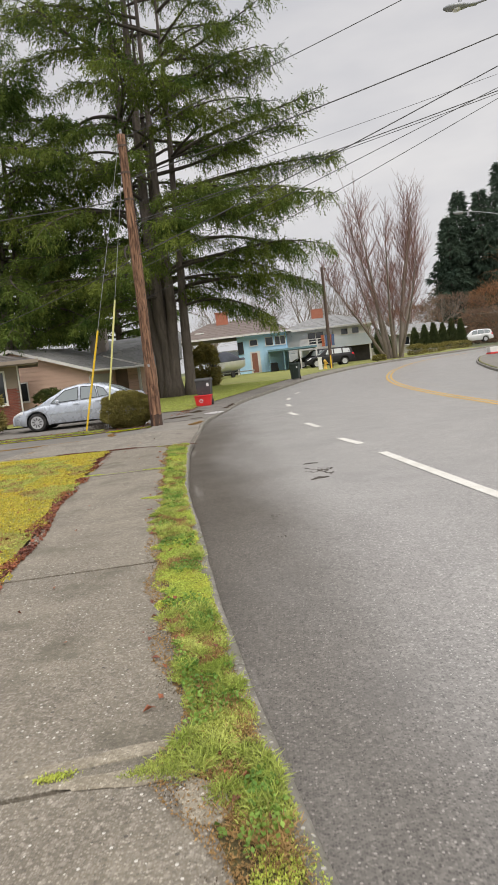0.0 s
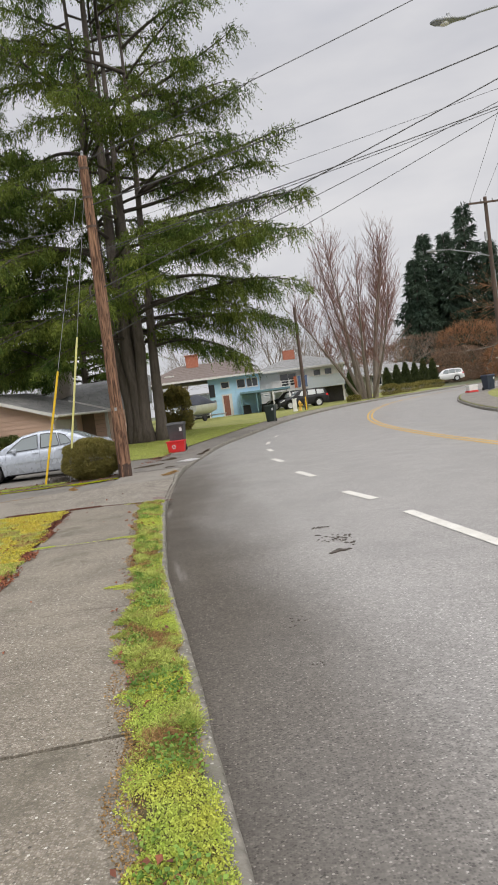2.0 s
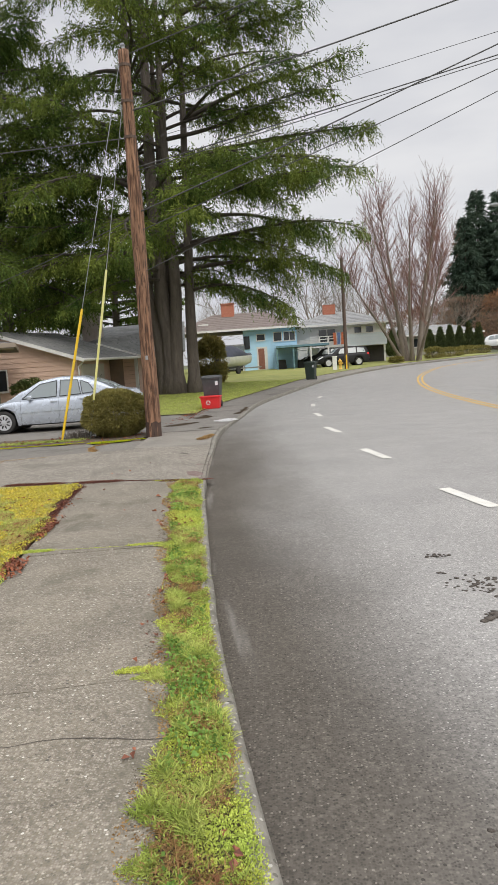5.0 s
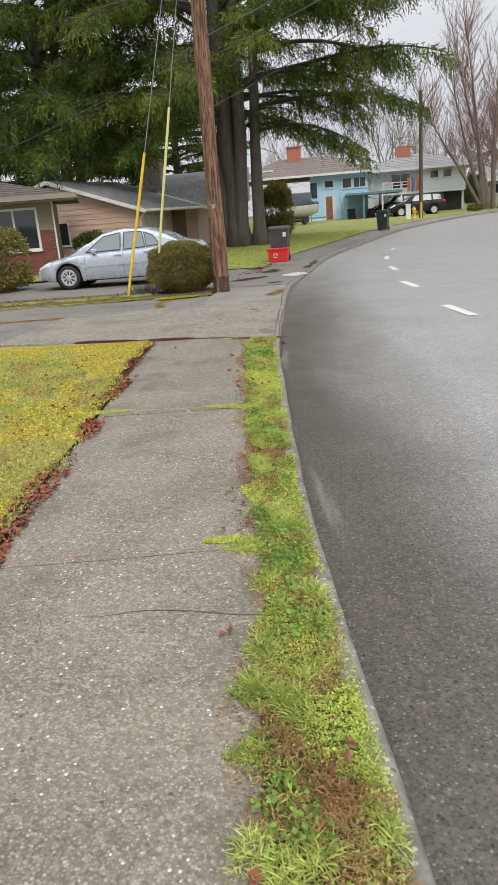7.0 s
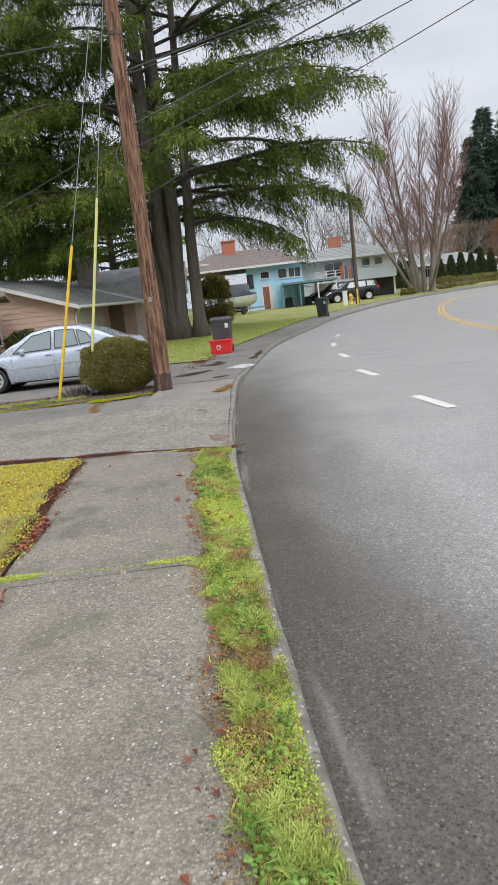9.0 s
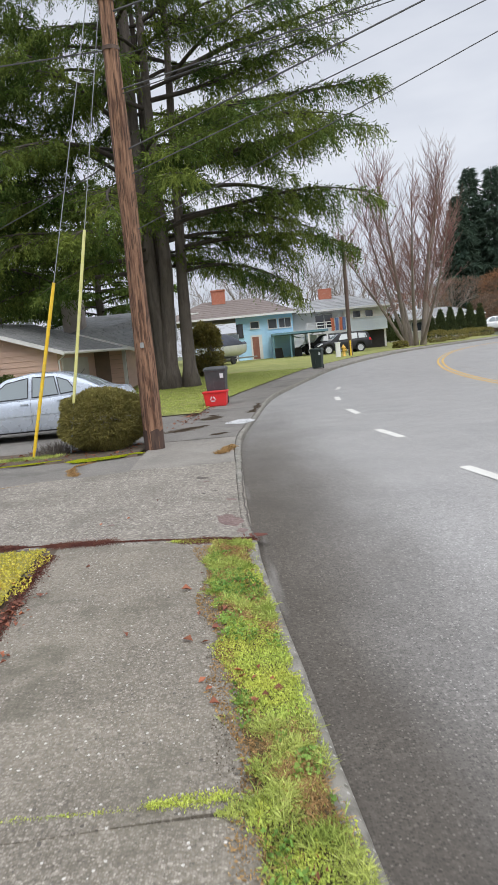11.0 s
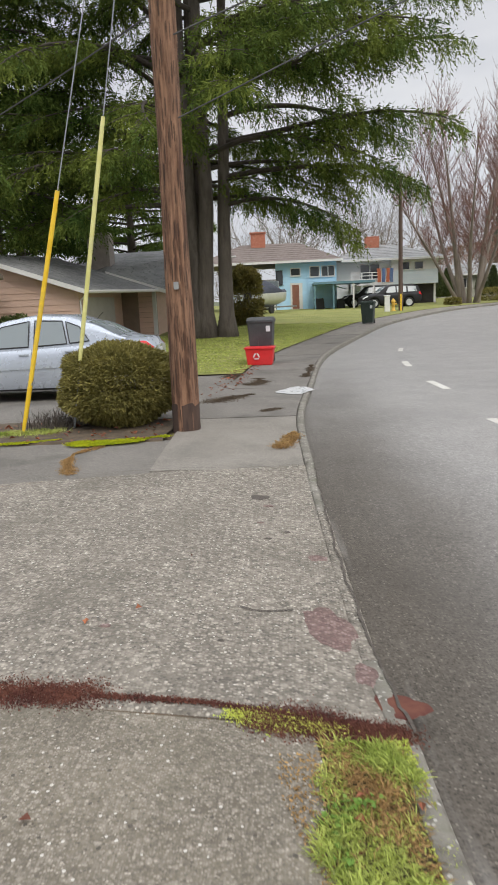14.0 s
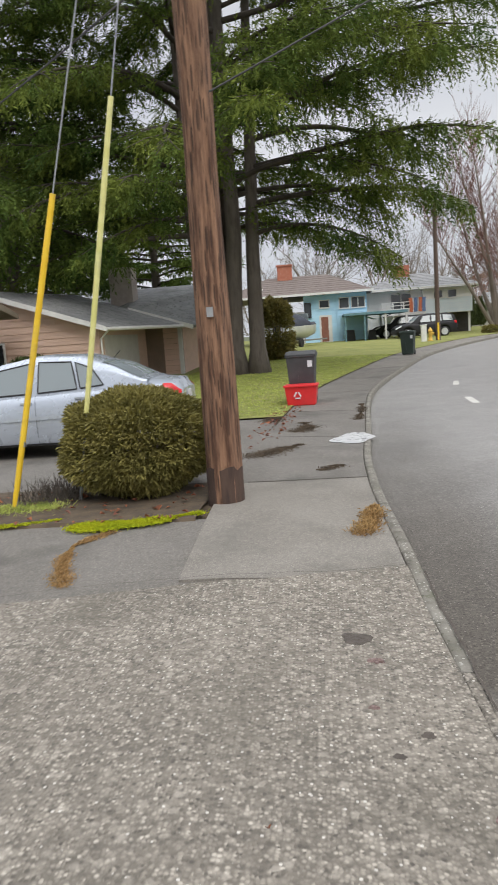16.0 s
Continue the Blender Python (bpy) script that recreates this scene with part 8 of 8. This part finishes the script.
for band, wd, cnt in (([(-3.5, 26.0), (-3.1, 26.6), (-2.9, 26.9)], 0.3, 5000), ([(-3.0, 28.2), (-2.8, 28.7), (-2.9, 29.3)], 0.25, 5000), ([(-3.5, 29.6), (-3.45, 30.6), (-3.6, 31.2)], 0.28, 6000), ([(-1.95, 29.6), (-1.8, 31.0), (-1.75, 32.0)], 0.14, 3500), ([(-2.6, 24.9), (-2.4, 25.2)], 0.12, 1200)):
    deb = slope_z(tuft_band(band, wd, cnt, rng))
    tufts("dirt_litter", deb, rng.uniform(0.006, 0.02, len(deb)), 0.014, rng, M_SOIL, "dark needle litter washed over the sidewalk", 2.5, 0.004, "litter")


def crack(points, width, label="thin dark crack in the concrete"):
    """A narrow crooked crack filled with dirt."""
    m = Mesh()
    line = Line(points)
    n = max(6, int(line.length / 0.04))
    row = []
    for i, s in enumerate(steps(0.001, line.length - 0.001, n)):
        j = 0.018 * noise.noise((s * 5, points[0][0], 0)) + 0.008 * noise.noise((s * 17, points[0][1], 3))
        w_ = width * (0.55 + 0.6 * abs(noise.noise((s * 3, 2.0, points[0][1]))))
        a, b = line.at(s, j - w_), line.at(s, j + w_)
        for q in (a, b):
            q.z = apron_z(q.x, q.y) + 0.0075
        row.append((a, b))
    for (a, b), (c, e) in zip(row, row[1:]):
        m.add([a, b, e, c], [(0, 3, 2, 1)])
    return solid("crack", m, M_MUD, label, "crack", "stuff")


crack([(-1.95, 10.28), (-1.6, 10.33), (-1.25, 10.30), (-0.95, 10.34)], 0.004)
crack([(-2.15, 18.28), (-2.3, 18.24), (-2.45, 18.3)], 0.008)
crack([(-6.0, 20.72), (-5.0, 21.02), (-4.2, 21.28), (-3.2, 21.42), (-2.4, 21.52), (-2.02, 21.62)], 0.004, "dark joint between apron and sidewalk")
deb = tuft_band([(-4.35, 21.35), (-4.55, 21.9), (-4.6, 22.3), (-4.4, 22.7)], 0.10, 5000, rng)
tufts("dirt_litter", deb, rng.uniform(0.006, 0.02, len(deb)), 0.012, rng, M_STRAW, "brown debris in a driveway joint", 2.0, -0.012, "litter")
crack([(-1.70, 17.1), (-1.85, 19.0), (-1.95, 21.5)], 0.010, "dark joint between apron and road")
